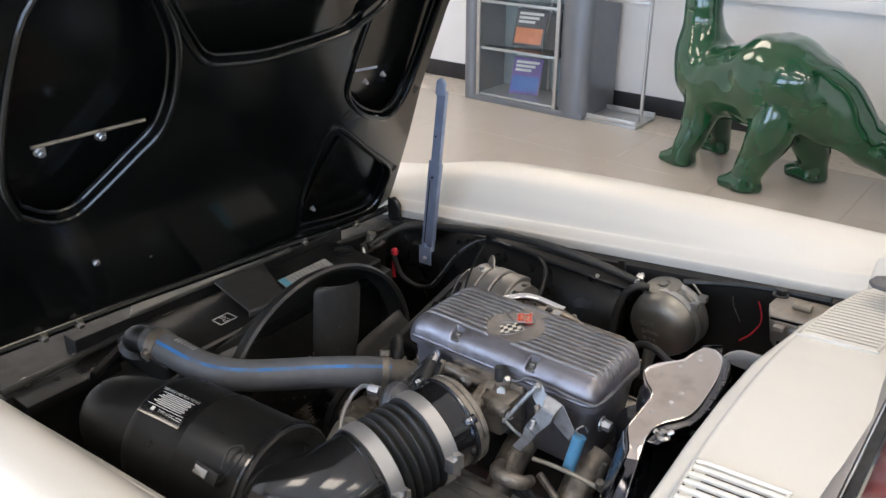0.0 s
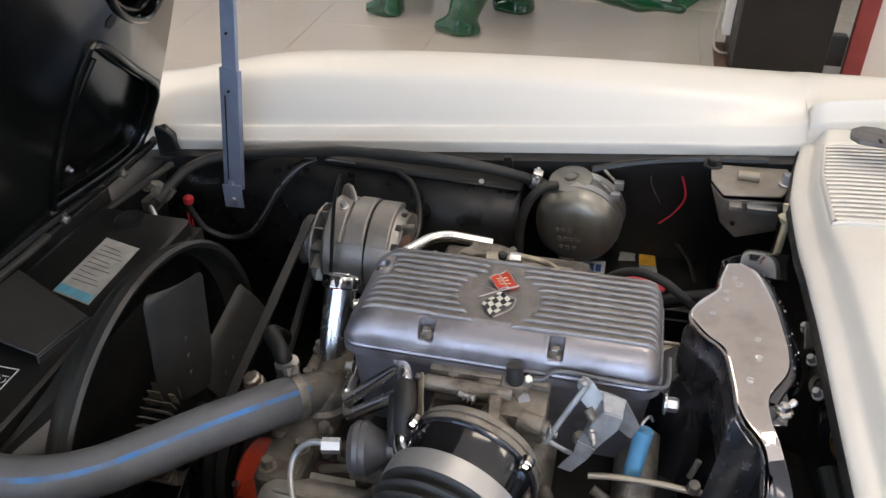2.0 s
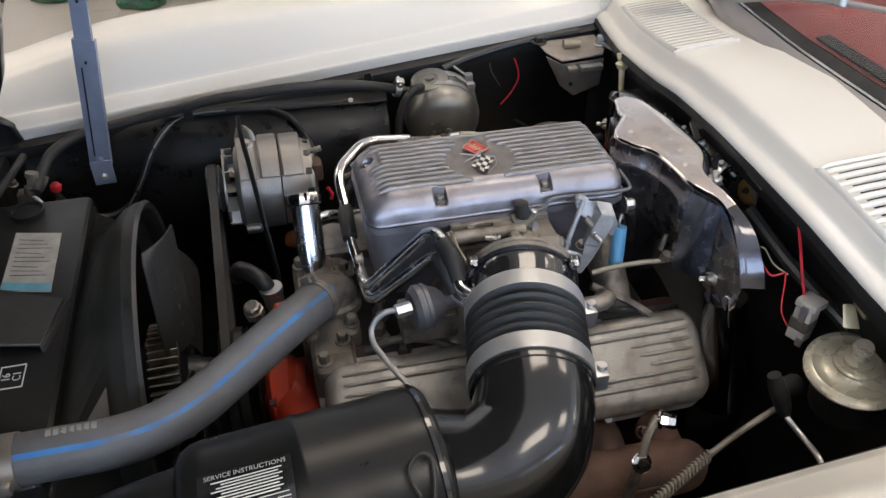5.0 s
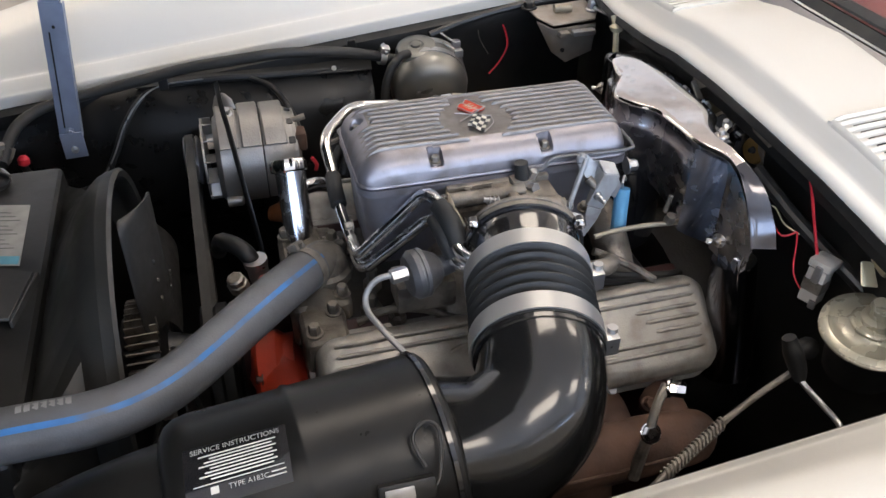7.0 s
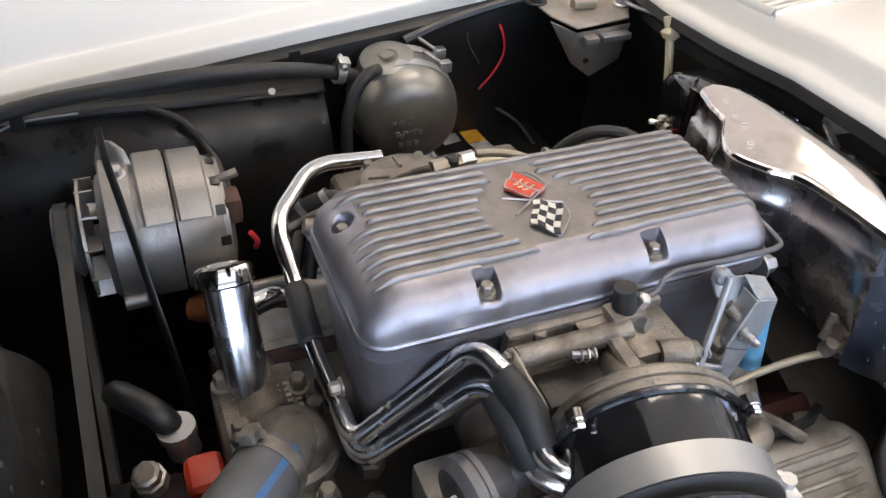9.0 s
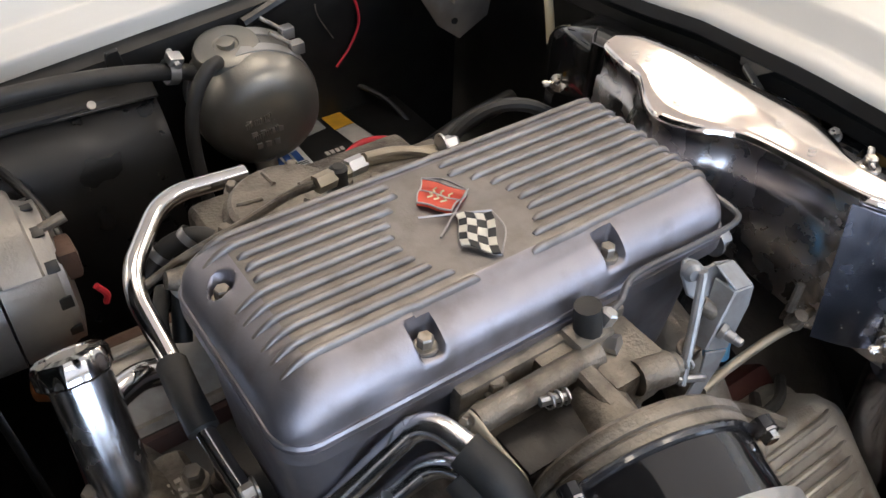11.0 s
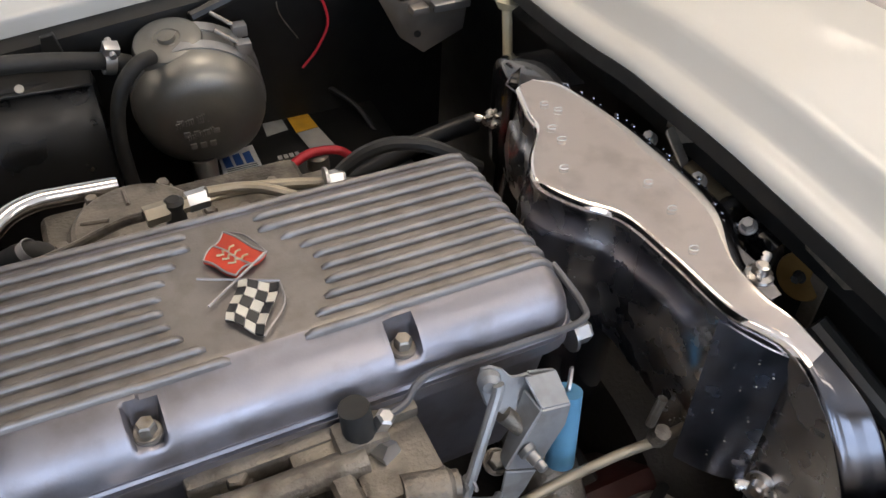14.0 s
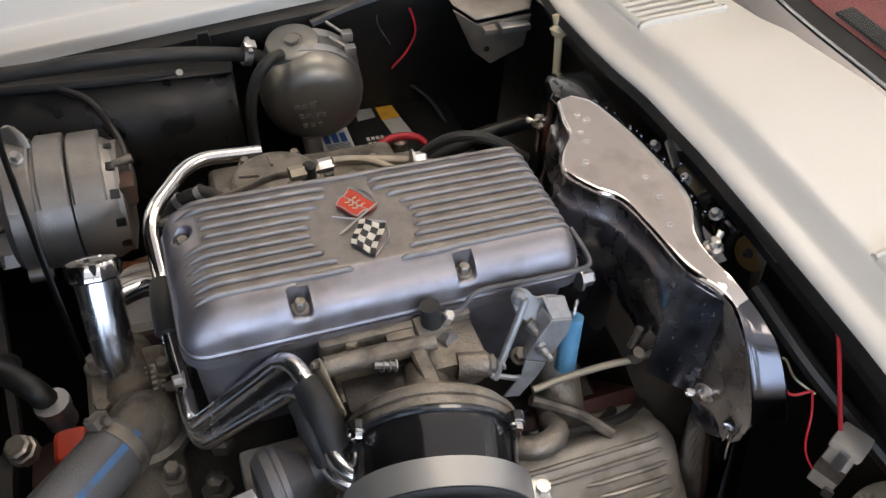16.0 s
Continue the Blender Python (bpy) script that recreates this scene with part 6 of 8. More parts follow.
part("rubber_sleeve", tube([(-0.073, -0.096, 0.828), (-0.066, -0.118, 0.820), (-0.062, -0.136, 0.803)], [0.010, 0.011, 0.0105], 14, 4), RUBBER, TUBES, "black rubber sleeve")
part("rubber_sleeve", tube([(-0.078, -0.100, 0.815), (-0.073, -0.122, 0.806), (-0.068, -0.138, 0.790)], [0.009, 0.010, 0.009], 14, 4), RUBBER, TUBES)
for k in range(2):
    part("tube_end", tube([(-0.064 - 0.004 * k, -0.130, 0.808 - 0.015 * k), (-0.064 - 0.003 * k, -0.145, 0.803 - 0.014 * k), (-0.057, -0.157, 0.802 - 0.014 * k), (-0.045, -0.163, 0.801 - 0.014 * k), (-0.028, -0.166, 0.796 - 0.014 * k)], 0.0066, 14, 6), TUBE_CHROME, TUBES)

BAL = thing("chrome_balance_pipe", (-0.14, 0.12, 0.74), "bent chrome pipe round the plenum front", "pipe")
part("pipe", tube(bent([(-0.046, 0.217, 0.782), (-0.112, 0.208, 0.793), (-0.1585, 0.146, 0.787), (-0.1565, 0.090, 0.765), (-0.157, 0.075, 0.762)], 0.024, 7), 0.0070, 16, 2), CHROME, BAL)
part("rubber_joint", tube([(-0.157, 0.086, 0.764), (-0.159, 0.060, 0.763), (-0.159, 0.036, 0.756)], 0.0098, 14, 3), RUBBER, BAL, "black rubber joint")
part("pipe", tube([(-0.159, 0.040, 0.757), (-0.157, 0.015, 0.749), (-0.154, -0.020, 0.741)], 0.0060, 12, 3), CHROME, BAL)
bolt((-0.152, -0.020, 0.764), (-1, 0, 0), 0.0048, 0.009, BOLT_STEEL, BAL, "fitting")

METER = thing("fuel_meter", (-0.04, 0.14, 0.74), "grey fuel meter with a round ribbed lid", "fuel meter")
part("body", box(-0.100, 0.08, 0.105, 0.200, 0.715, 0.788, 0.010, 3), MANIFOLD_GREY, METER)
part("lid", lathe([(0.0415, 0), (0.0415, 0.005), (0.038, 0.008), (0.004, 0.0105)], (-0.040, 0.155, 0.791), (0, 0, 1), 36), CAST_GREY, METER, "round cast diaphragm lid")
part("lid_rim", lathe([(0.0455, -0.010), (0.0455, 0.0), (0.0420, 0.002)], (-0.040, 0.155, 0.790), (0, 0, 1), 36), MANIFOLD_GREY, METER)
for a in (205, 245, 285, 325):
    q = radians(a)
    part("rim_clip", box(-0.006, 0.006, -0.003, 0.003, -0.006, 0.002, 0.001, turn=Matrix.Translation((-0.040 + 0.046 * math.cos(q), 0.155 + 0.046 * math.sin(q), 0.788)) @ Matrix.Rotation(q + math.pi / 2, 4, "Z")), ZINC, METER, "bright rim clip")
for k in range(5):
    a = radians(20 + 72 * k)
    part("lid_rib", tube([(-0.042 + 0.015 * math.cos(a), 0.155 + 0.015 * math.sin(a), 0.8015), (-0.042 + 0.033 * math.cos(a), 0.155 + 0.033 * math.sin(a), 0.7995)], 0.0016, 6, 1), CAST_GREY, METER)
for k in range(6):
    a = radians(60 * k)
    bolt((-0.040 + 0.0475 * math.cos(a), 0.155 + 0.0475 * math.sin(a), 0.786), (0, 0, 1), 0.0045, 0.008, CAST_GREY, METER)
part("fuel_rail", tube([(-0.01, 0.170, 0.784), (0.03, 0.172, 0.790), (0.08, 0.160, 0.790), (0.125, 0.146, 0.786)], 0.0042, 10, 4), FUEL_TAN, METER)
for k, line in enumerate(([(-0.150, 0.175, 0.745), (-0.128, 0.178, 0.770), (-0.108, 0.170, 0.782), (-0.092, 0.160, 0.780)], [(-0.140, 0.120, 0.742), (-0.128, 0.140, 0.768), (-0.110, 0.150, 0.776), (-0.095, 0.150, 0.770)], [(-0.155, 0.10, 0.74), (-0.150, 0.125, 0.760), (-0.138, 0.150, 0.765)])):
    part("dark_hose", tube(line, 0.0075 - 0.001 * k, 12, 4), RUBBER, METER, "short dark rubber hose")
for k in range(3):
    part("hose_band", lathe([(0.0086, -0.003), (0.0092, -0.003), (0.0092, 0.003), (0.0086, 0.003)], ((-0.128, 0.178, 0.770), (-0.128, 0.140, 0.768), (-0.108, 0.170, 0.782))[k], (0.7, -0.1, 0.6), 16, caps=False), ZINC, METER)
part("lid_clamp", prism([(-0.095, 0.118, 0.792), (-0.082, 0.108, 0.792), (-0.070, 0.112, 0.792), (-0.082, 0.125, 0.792)], (0, 0, 0.003), 0.0006), ZINC, METER)
part("rail_block", box(0.02, 0.10, 0.145, 0.180, 0.768, 0.784, 0.003), CAST_GREY, METER)
for x, y in ((0.03, 0.152), (0.055, 0.172), (0.088, 0.157)):
    bolt((x, y, 0.784), (0, 0, 1), 0.0045, 0.008, CAST_GREY, METER)

part("front_valve", lathe([(0.012, 0), (0.016, 0.004), (0.016, 0.018), (0.010, 0.024), (0.006, 0.04)], (-0.10, 0.130, 0.775), (-1, 0.1, 0.3), 18), CAST_GREY, METER)
part("front_valve", lathe([(0.011, 0), (0.013, 0.004), (0.013, 0.014), (0.008, 0.02)], (-0.112, 0.105, 0.765), (-1, -0.3, 0.2), 18), CAST_GREY, METER)
part("fuel_line", tube([(-0.150, 0.147, 0.776), (-0.118, 0.146, 0.789), (-0.080, 0.139, 0.804), (-0.052, 0.126, 0.824), (-0.036, 0.118, 0.832)], 0.0031, 10, 4), CAST_GREY, METER)
part("union", lathe([(0.0066, 0), (0.0066, 0.013), (0.005, 0.015), (0.005, 0.03)], (-0.036, 0.117, 0.832), (1, 0.1, 0.0), 6), FUEL_TAN, METER, "dull hexagon union")
part("tee", lathe([(0.0085, -0.04), (0.0085, -0.016), (0.0062, -0.014), (0.0062, 0.004), (0.004, 0.006)], (-0.018, 0.119, 0.833), (0, 0, 1), 16), RUBBER, METER)
part("union", lathe([(0.0066, 0), (0.0066, 0.013)], (-0.010, 0.121, 0.832), (1, 0.1, 0.0), 6), ZINC, METER)
part("fuel_line", tube([(0.002, 0.120, 0.837), (0.025, 0.124, 0.831), (0.042, 0.117, 0.829), (0.060, 0.108, 0.822), (0.075, 0.098, 0.810)], 0.0036, 10, 4), FUEL_TAN, METER)
bolt((0.088, 0.151, 0.796), (1, -0.1, 0.0), 0.007, 0.014, ZINC, METER, "union")

# ---- oil filler, alternator and belts ----
OIL = thing("oil_filler", (-0.208, 0.112, 0.62), "chrome oil filler tube with an eight-lobed cap", "oil filler")
part("tube", lathe([(0.0125, 0.0), (0.0135, 0.012), (0.0178, 0.032), (0.0188, 0.110)], (-0.207, 0.046, 0.684), (0, 0.53, 0.85), 28), TUBE_CHROME, OIL)
bm = bmesh.new()
rings = []
for r, h in ((0.0205, 0.0), (0.0222, 0.002), (0.0222, 0.012), (0.020, 0.0155), (0.013, 0.0165), (0.012, 0.0158)):
    q = Vector((0, 0.53, 0.85)).normalized()
    w = q.cross(Vector((1, 0, 0)))
    c = Vector((-0.208, 0.101, 0.770)) + q * h
    rings.append([c + (r + (0.0007 * math.cos(10 * a) if r > 0.019 else 0)) * (math.cos(a) * Vector((1, 0, 0)) + math.sin(a) * w) for a in np.linspace(0, 2 * math.pi, 80, endpoint=False)])
rings_bm(bm, rings)
part("cap", bm, CHROME, OIL, "polished chrome filler cap")
part("side_pipe", tube([(-0.207, 0.086, 0.748), (-0.19, 0.096, 0.748), (-0.174, 0.104, 0.745), (-0.160, 0.106, 0.740)], 0.0095, 12, 4), CHROME, OIL)

ALT = thing("alternator", (-0.24, 0.31, 0.60), "bare aluminium alternator with pulley and fan", "alternator")
A0, AA = Vector((-0.318, 0.31, 0.682)), Vector((1, -0.02, 0)).normalized()
part("pulley", lathe([(0.012, -0.022), (0.034, -0.021), (0.036, -0.019), (0.028, -0.011), (0.036, -0.003), (0.034, -0.001), (0.02, 0.004)], A0, AA, 32), ZINC, ALT, "grooved steel pulley")
part("fan_plate", lathe([(0.015, 0.004), (0.058, 0.006), (0.058, 0.009), (0.015, 0.010)], A0, AA, 32), ALT_ALU, ALT, "stamped cooling fan")
for k in range(12):
    a = 2 * math.pi * k / 12
    p = A0 + AA * 0.013 + Vector((0, 0.048 * math.cos(a), 0.048 * math.sin(a)))
    part("fan_blade", box(-0.008, 0.008, -0.0008, 0.0008, -0.012, 0.012, 0, turn=Matrix.Translation(p) @ Matrix.Rotation(a - math.pi / 2 + 0.5, 4, "X")), ALT_ALU, ALT, smooth=0)
part("front_housing", lathe([(0.030, 0.022), (0.058, 0.023), (0.065, 0.030), (0.066, 0.055)], A0, AA, 40), ALT_ALU, ALT)
part("stator", lathe([(0.0655, 0.0552), (0.0655, 0.060)], A0, AA, 40), ALT_ALU, ALT)
part("stator_ring", lathe([(0.0668, 0.060), (0.0668, 0.088)], A0, AA, 40), ALT_ALU, ALT)
part("rear_housing", lathe([(0.0655, 0.090), (0.0655, 0.120), (0.058, 0.136), (0.03, 0.140)], A0, AA, 40), ALT_ALU, ALT)
for ay, az in ((0.372, 0.655), (0.255, 0.640)):
    part("boss", lathe([(0.0085, 0), (0.0085, 0.020), (0.006, 0.023)], (-0.290, ay, az), AA, 16), ALT_ALU, ALT)
# raised casting over the top of the drum, parted by the case joints
for u0, u1, r in ((0.028, 0.0555, 0.0735), (0.0595, 0.0875, 0.0750), (0.0905, 0.1220, 0.0735)):
    bm = bmesh.new()
    rings = []
    for a in np.linspace(radians(38), radians(128), 14):
        out = Vector((0, -math.cos(a), math.sin(a)))
        rings.append([A0 + AA * u + out * q for u, q in ((u0, 0.060), (u0, r - 0.002), (u0 + 0.002, r), (u1 - 0.002, r), (u1, r - 0.002), (u1, 0.060))])
    rings_bm(bm, rings)
    part("raised_casting", bm, ALT_ALU, ALT, smooth=40)
part("top_lug", prism([(-0.292, 0.318, 0.745), (-0.292, 0.346, 0.742), (-0.288, 0.346, 0.764), (-0.280, 0.340, 0.770), (-0.272, 0.326, 0.766), (-0.264, 0.318, 0.750)], (0.010, 0, 0), 0.003), ALT_ALU, ALT)
part("rear_step", lathe([(0.060, 0.121), (0.060, 0.137), (0.040, 0.142)], A0, AA, 40), ALT_ALU, ALT)
for k in range(9):
    a = radians(-30 + 28 * k)
    p = A0 + AA * 0.128 + Vector((0, 0.0615 * math.cos(a), 0.0615 * math.sin(a)))
    part("vent_slot", box(-0.006, 0.006, -0.005, 0.005, -0.0012, 0.0012, 0.001, turn=Matrix.Translation(p) @ Matrix.Rotation(a - math.pi / 2, 4, "X")), SATIN_BLACK, ALT, "dark vent slot")
part("terminal_block", box(-0.184, -0.168, 0.262, 0.290, 0.702, 0.730, 0.005), RUST, ALT, "dark brown terminal block")
part("terminal_stud", tube([(-0.186, 0.290, 0.738), (-0.166, 0.292, 0.742)], 0.0045, 10, 1), CAST_GREY, ALT)
part("red_tip", tube([(-0.164, 0.262, 0.690), (-0.158, 0.262, 0.678), (-0.160, 0.264, 0.668)], 0.0028, 8, 3), RED_WIRE, ALT)
bolt((-0.272, 0.300, 0.7555), (0, -0.3, 1), 0.0050, 0.009, ZINC, ALT)
BELT = thing("drive_belt", (-0.333, 0.17, 0.5), "black rubber drive belt on the pulleys", "belt")
prof = []


def belt(x, circles, half=0.006, thick=0.008):
    """A flat-sided loop round two pulleys (y, z, radius)."""
    (ya, za, ra), (yb, zb, rb) = circles
    d = math.atan2(zb - za, yb - ya)
    L = math.hypot(yb - ya, zb - za)
    phi = math.acos((ra - rb) / L)
    ring = []
    for k in range(17):
        a = d + phi + (2 * math.pi - 2 * phi) * k / 16
        ring.append((ya + ra * math.cos(a), za + ra * math.sin(a), math.cos(a), math.sin(a)))
    for k in range(17):
        a = d - phi + 2 * phi * k / 16
        ring.append((yb + rb * math.cos(a), zb + rb * math.sin(a), math.cos(a), math.sin(a)))
    rows = [[Vector((x + sx, y + so * cy, z + so * cz)) for sx, so in ((-half, thick / 2), (half, thick / 2), (half * 0.7, -thick / 2), (-half * 0.7, -thick / 2))] for y, z, cy, cz in ring]
    bm = bmesh.new()
    rings_bm(bm, rows + [rows[0]], caps=False)
    return bm


part("belt", belt(-0.330, [(0.31, 0.682, 0.034), (0.01, 0.56, 0.075)]), RUBBER, BELT)
part("belt", belt(-0.315, [(0.01, 0.56, 0.073), (0.01, 0.36, 0.08)]), RUBBER, BELT)
part("pump_pulley", lathe([(0.02, -0.02), (0.076, -0.018), (0.068, -0.008), (0.076, 0.002), (0.068, 0.010), (0.076, 0.018), (0.02, 0.02)], (-0.322, 0.01, 0.56), (1, 0, 0), 36), SATIN_BLACK, BELT, "black water pump pulley")
STRAP = thing("alternator_brace", (-0.27, 0.25, 0.6), "thin dark curved steel alternator brace", "bracket")
part("strap", tube([(-0.280, 0.315, 0.797), (-0.278, 0.285, 0.778), (-0.273, 0.256, 0.753), (-0.265, 0.213, 0.695), (-0.255, 0.170, 0.62), (-0.25, 0.15, 0.56)], 0.0048, 10, 5, flat=0.4), SATIN_BLACK, STRAP)
WP = thing("water_pump", (-0.27, 0.01, 0.56), "orange painted water pump with hose fittings", "water pump")
# Housing takes the darkened red: the shade around it is in the colour.
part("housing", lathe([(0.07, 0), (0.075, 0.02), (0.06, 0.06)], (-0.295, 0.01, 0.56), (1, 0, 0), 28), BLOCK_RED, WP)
part("leg", lathe([(0.020, -0.004), (0.040, 0.0), (0.048, 0.008), (0.049, 0.030), (0.043, 0.038), (0.043, 0.050)], (-0.282, -0.045, 0.585), (1, -0.1, 0.1), 28), ORANGE, WP)
part("leg", tube([(-0.258, -0.050, 0.595), (-0.245, -0.085, 0.590), (-0.225, -0.110, 0.580)], [0.036, 0.034, 0.036], 16, 4), ORANGE, WP)
for by, bz in ((-0.082, 0.612), (-0.080, 0.555), (-0.012, 0.610)):
    bolt((-0.277, by, bz), (-1, 0, 0.1), 0.005, 0.008, BLOCK_RED, WP)
part("upper_leg", box(-0.266, -0.236, -0.014, 0.022, 0.650, 0.686, 0.010, 3), ORANGE, WP)

part("heater_fitting", lathe([(0.013, 0), (0.013, 0.02), (0.015, 0.022), (0.015, 0.03)], (-0.262, 0.05, 0.655), (-0.1, 0, 1), 16), ZINC, WP)
part("heater_hose", tube([(-0.262, 0.05, 0.66), (-0.275, 0.06, 0.69), (-0.30, 0.09, 0.69), (-0.31, 0.14, 0.64)], 0.011, 12, 5), SEAL_BLACK, WP)
part("plug", lathe([(0.0125, -0.004), (0.0125, 0.006), (0.0105, 0.007), (0.0105, 0.014), (0.008, 0.016)], (-0.288, 0.010, 0.680), (-0.2, -0.2, 1), 8), BOLT_STEEL, WP, "dull steel plug")

# ---- throttle linkage at the plenum's rear ----
LINK = thing("throttle_linkage", (0.10, -0.1, 0.76), "zinc plated throttle linkage bracket and rod", "linkage")
part("plate", prism([(0.084, -0.083, 0.850), (0.087, -0.080, 0.857), (0.092, -0.080, 0.8565), (0.098, -0.0815, 0.853), (0.102, -0.084, 0.848), (0.1055, -0.0845, 0.847), (0.111, -0.0845, 0.8465), (0.119, -0.088, 0.839), (0.1205, -0.091, 0.8325), (0.117, -0.093, 0.8285), (0.110, -0.093, 0.8285), (0.104, -0.093, 0.828), (0.098, -0.093, 0.828), (0.092, -0.0905, 0.833), (0.087, -0.0885, 0.8375)], (0, 0.002, -0.0008), 0.0006), LINK_ZINC, LINK)
part("channel_top", prism([(0.1065, -0.0885, 0.851), (0.128, -0.085, 0.842), (0.1265, -0.103, 0.837), (0.1095, -0.103, 0.841)], (0, 0.001, -0.0018), 0.0007), LINK_ZINC, LINK, "pale bent channel top")
part("channel_face", prism([(0.1095, -0.1035, 0.8405), (0.1265, -0.1035, 0.8365), (0.124, -0.106, 0.824), (0.1075, -0.1115, 0.802), (0.0905, -0.1085, 0.807)], (0.0005, 0.0018, -0.0004), 0.0006), LINK_ZINC, LINK)
part("channel_flange", prism([(0.1090, -0.1030, 0.8400), (0.0900, -0.1080, 0.8070), (0.0925, -0.098, 0.803), (0.1065, -0.0895, 0.842)], (0.0016, 0, 0), 0.0005), LINK_ZINC, LINK)
part("back_plate", prism([(0.112, -0.0835, 0.846), (0.128, -0.0835, 0.840), (0.145, -0.079, 0.805), (0.138, -0.081, 0.790), (0.118, -0.088, 0.812)], (0, 0.002, -0.0008), 0.0006), LINK_ZINC, LINK)
part("lower_strap", prism([(0.0900, -0.1090, 0.8065), (0.1070, -0.1120, 0.8015), (0.1010, -0.1135, 0.7885), (0.0880, -0.1150, 0.770), (0.0750, -0.1130, 0.771), (0.0880, -0.1112, 0.793)], (0.0005, 0.0018, -0.0004), 0.0006), LINK_ZINC, LINK)
part("pivot", lathe([(0.0058, 0), (0.0058, 0.004), (0.0035, 0.007)], (0.090, -0.083, 0.8515), (-0.4, -0.9, 0.2), 16), LINK_ZINC, LINK)
part("rod", tube([(0.0905, -0.0905, 0.8555), (0.0895, -0.0925, 0.852), (0.0777, -0.103, 0.8325), (0.0627, -0.116, 0.804)], 0.0029, 10, 3), LINK_ZINC, LINK)
part("stud", lathe([(0.0048, 0), (0.0048, 0.003), (0.0034, 0.004), (0.0034, 0.009), (0.0028, 0.0095), (0.0028, 0.0135), (0.0015, 0.0145)], (0.101, -0.1065, 0.8175), (0.30, -0.93, -0.2), 12), ZINC, LINK)
part("spacer", lathe([(0.0048, 0), (0.0048, 0.016)], (0.0955, -0.0915, 0.8305), (0.6, -0.45, -0.65), 14), CAST_GREY, LINK)
bolt((0.0925, -0.0965, 0.796), (-0.1, -0.4, 1), 0.005, 0.009, CAST_GREY, LINK)
CAN = thing("blue_condenser", (0.143, -0.084, 0.756), "blue tubular condenser behind the linkage", "condenser")
part("can", tube([(0.1495, -0.074, 0.798), (0.144, -0.088, 0.750)], 0.0086, 20, 1), BLUE_CAN, CAN)
part("wire_loop", tube([(0.150, -0.073, 0.798), (0.146, -0.078, 0.808), (0.152, -0.070, 0.812), (0.156, -0.066, 0.803)], 0.0014, 6, 5), ZINC, CAN)
ROD = thing("control_rod", (0.16, -0.105, 0.75), "pale steel throttle control rod", "rod")
part("rod", tube([(0.104, -0.108, 0.762), (0.13, -0.106, 0.764), (0.17, -0.104, 0.763), (0.20, -0.104, 0.761), (0.240, -0.100, 0.758)], 0.0031, 12, 4), FUEL_TAN, ROD)
part("joint", lathe([(0.005, -0.005), (0.0065, 0), (0.005, 0.009)], (0.198, -0.104, 0.765), (0, -0.3, 1), 10), CAST_GREY, ROD)
part("joint_pin", tube([(0.193, -0.100, 0.775), (0.198, -0.098, 0.795)], 0.003, 8, 1), CAST_GREY, ROD)
DIST = thing("distributor_lead_tray", (0.11, -0.135, 0.70), "black plastic lead holder below the linkage", "lead holder")
part("cast_loop", tube([(0.066, -0.122, 0.745), (0.074, -0.146, 0.752), (0.095, -0.152, 0.754), (0.112, -0.142, 0.750), (0.112, -0.124, 0.742)], [0.007, 0.009, 0.010, 0.009, 0.007], 12, 5), CAST_GREY, DIST)
for k in range(3):
    part("lead", tube([(0.075 + 0.016 * k, -0.13, 0.735), (0.09 + 0.02 * k, -0.125, 0.715), (0.14 + 0.025 * k, -0.12, 0.70), (0.17 + 0.03 * k, -0.10, 0.68)], 0.0042, 8, 4), RUBBER, DIST)
part("lead", tube([(0.11, -0.10, 0.735), (0.15, -0.115, 0.718), (0.175, -0.135, 0.706)], 0.005, 8, 4), CAST_GREY, DIST)

# ---- chrome ignition shielding ----
SHIELD = thing("ignition_shield", (0.235, -0.02, 0.70), "worn polished chrome ignition shield with wing nuts", "ignition shield")
F = [(0.219, 0.124, 0.860), (0.212, 0.098, 0.860), (0.208, 0.078, 0.860), (0.188, 0.051, 0.860), (0.181, 0.028, 0.860), (0.194, 0.003, 0.860), (0.211, -0.017, 0.860), (0.216, -0.055, 0.861), (0.220, -0.098, 0.861), (0.237, -0.130, 0.857), (0.240, -0.160, 0.840), (0.241, -0.185, 0.810), (0.241, -0.198, 0.785)]
RE = [(0.236, 0.128, 0.860), (0.250, 0.117, 0.860), (0.258, 0.092, 0.860), (0.264, 0.062, 0.860), (0.267, 0.035, 0.860), (0.270, -0.006, 0.860), (0.266, -0.036, 0.860), (0.248, -0.070, 0.861), (0.246, -0.098, 0.861), (0.252, -0.122, 0.858), (0.262, -0.165, 0.841), (0.266, -0.192, 0.812), (0.268, -0.206, 0.785)]
fl, rl = curve_points(F, 6), curve_points(RE, 6)
rows = []
for a, b in zip(fl, rl):
    rows.append([a + Vector((-0.0005, 0, -0.0045)), a + Vector((0.0006, 0, -0.0016)), a + Vector((0.002, 0, -0.0003)), a + Vector((0.003, 0, 0)), a.lerp(b, 0.16)] + [a.lerp(b, t) for t in (0.4, 0.6, 0.84)] + [b + Vector((-0.002, 0, 0)), b + Vector((-0.001, 0, -0.0003)), b + Vector((0, 0, -0.002))])
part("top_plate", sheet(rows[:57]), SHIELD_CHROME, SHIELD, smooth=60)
# From here down the chrome is darker to carry the dark bay's reflection.
part("side_fold", sheet(rows[56:]), FOLD_CHROME, SHIELD, "folded shield side with dark reflection in its colour", smooth=60)
rows = []
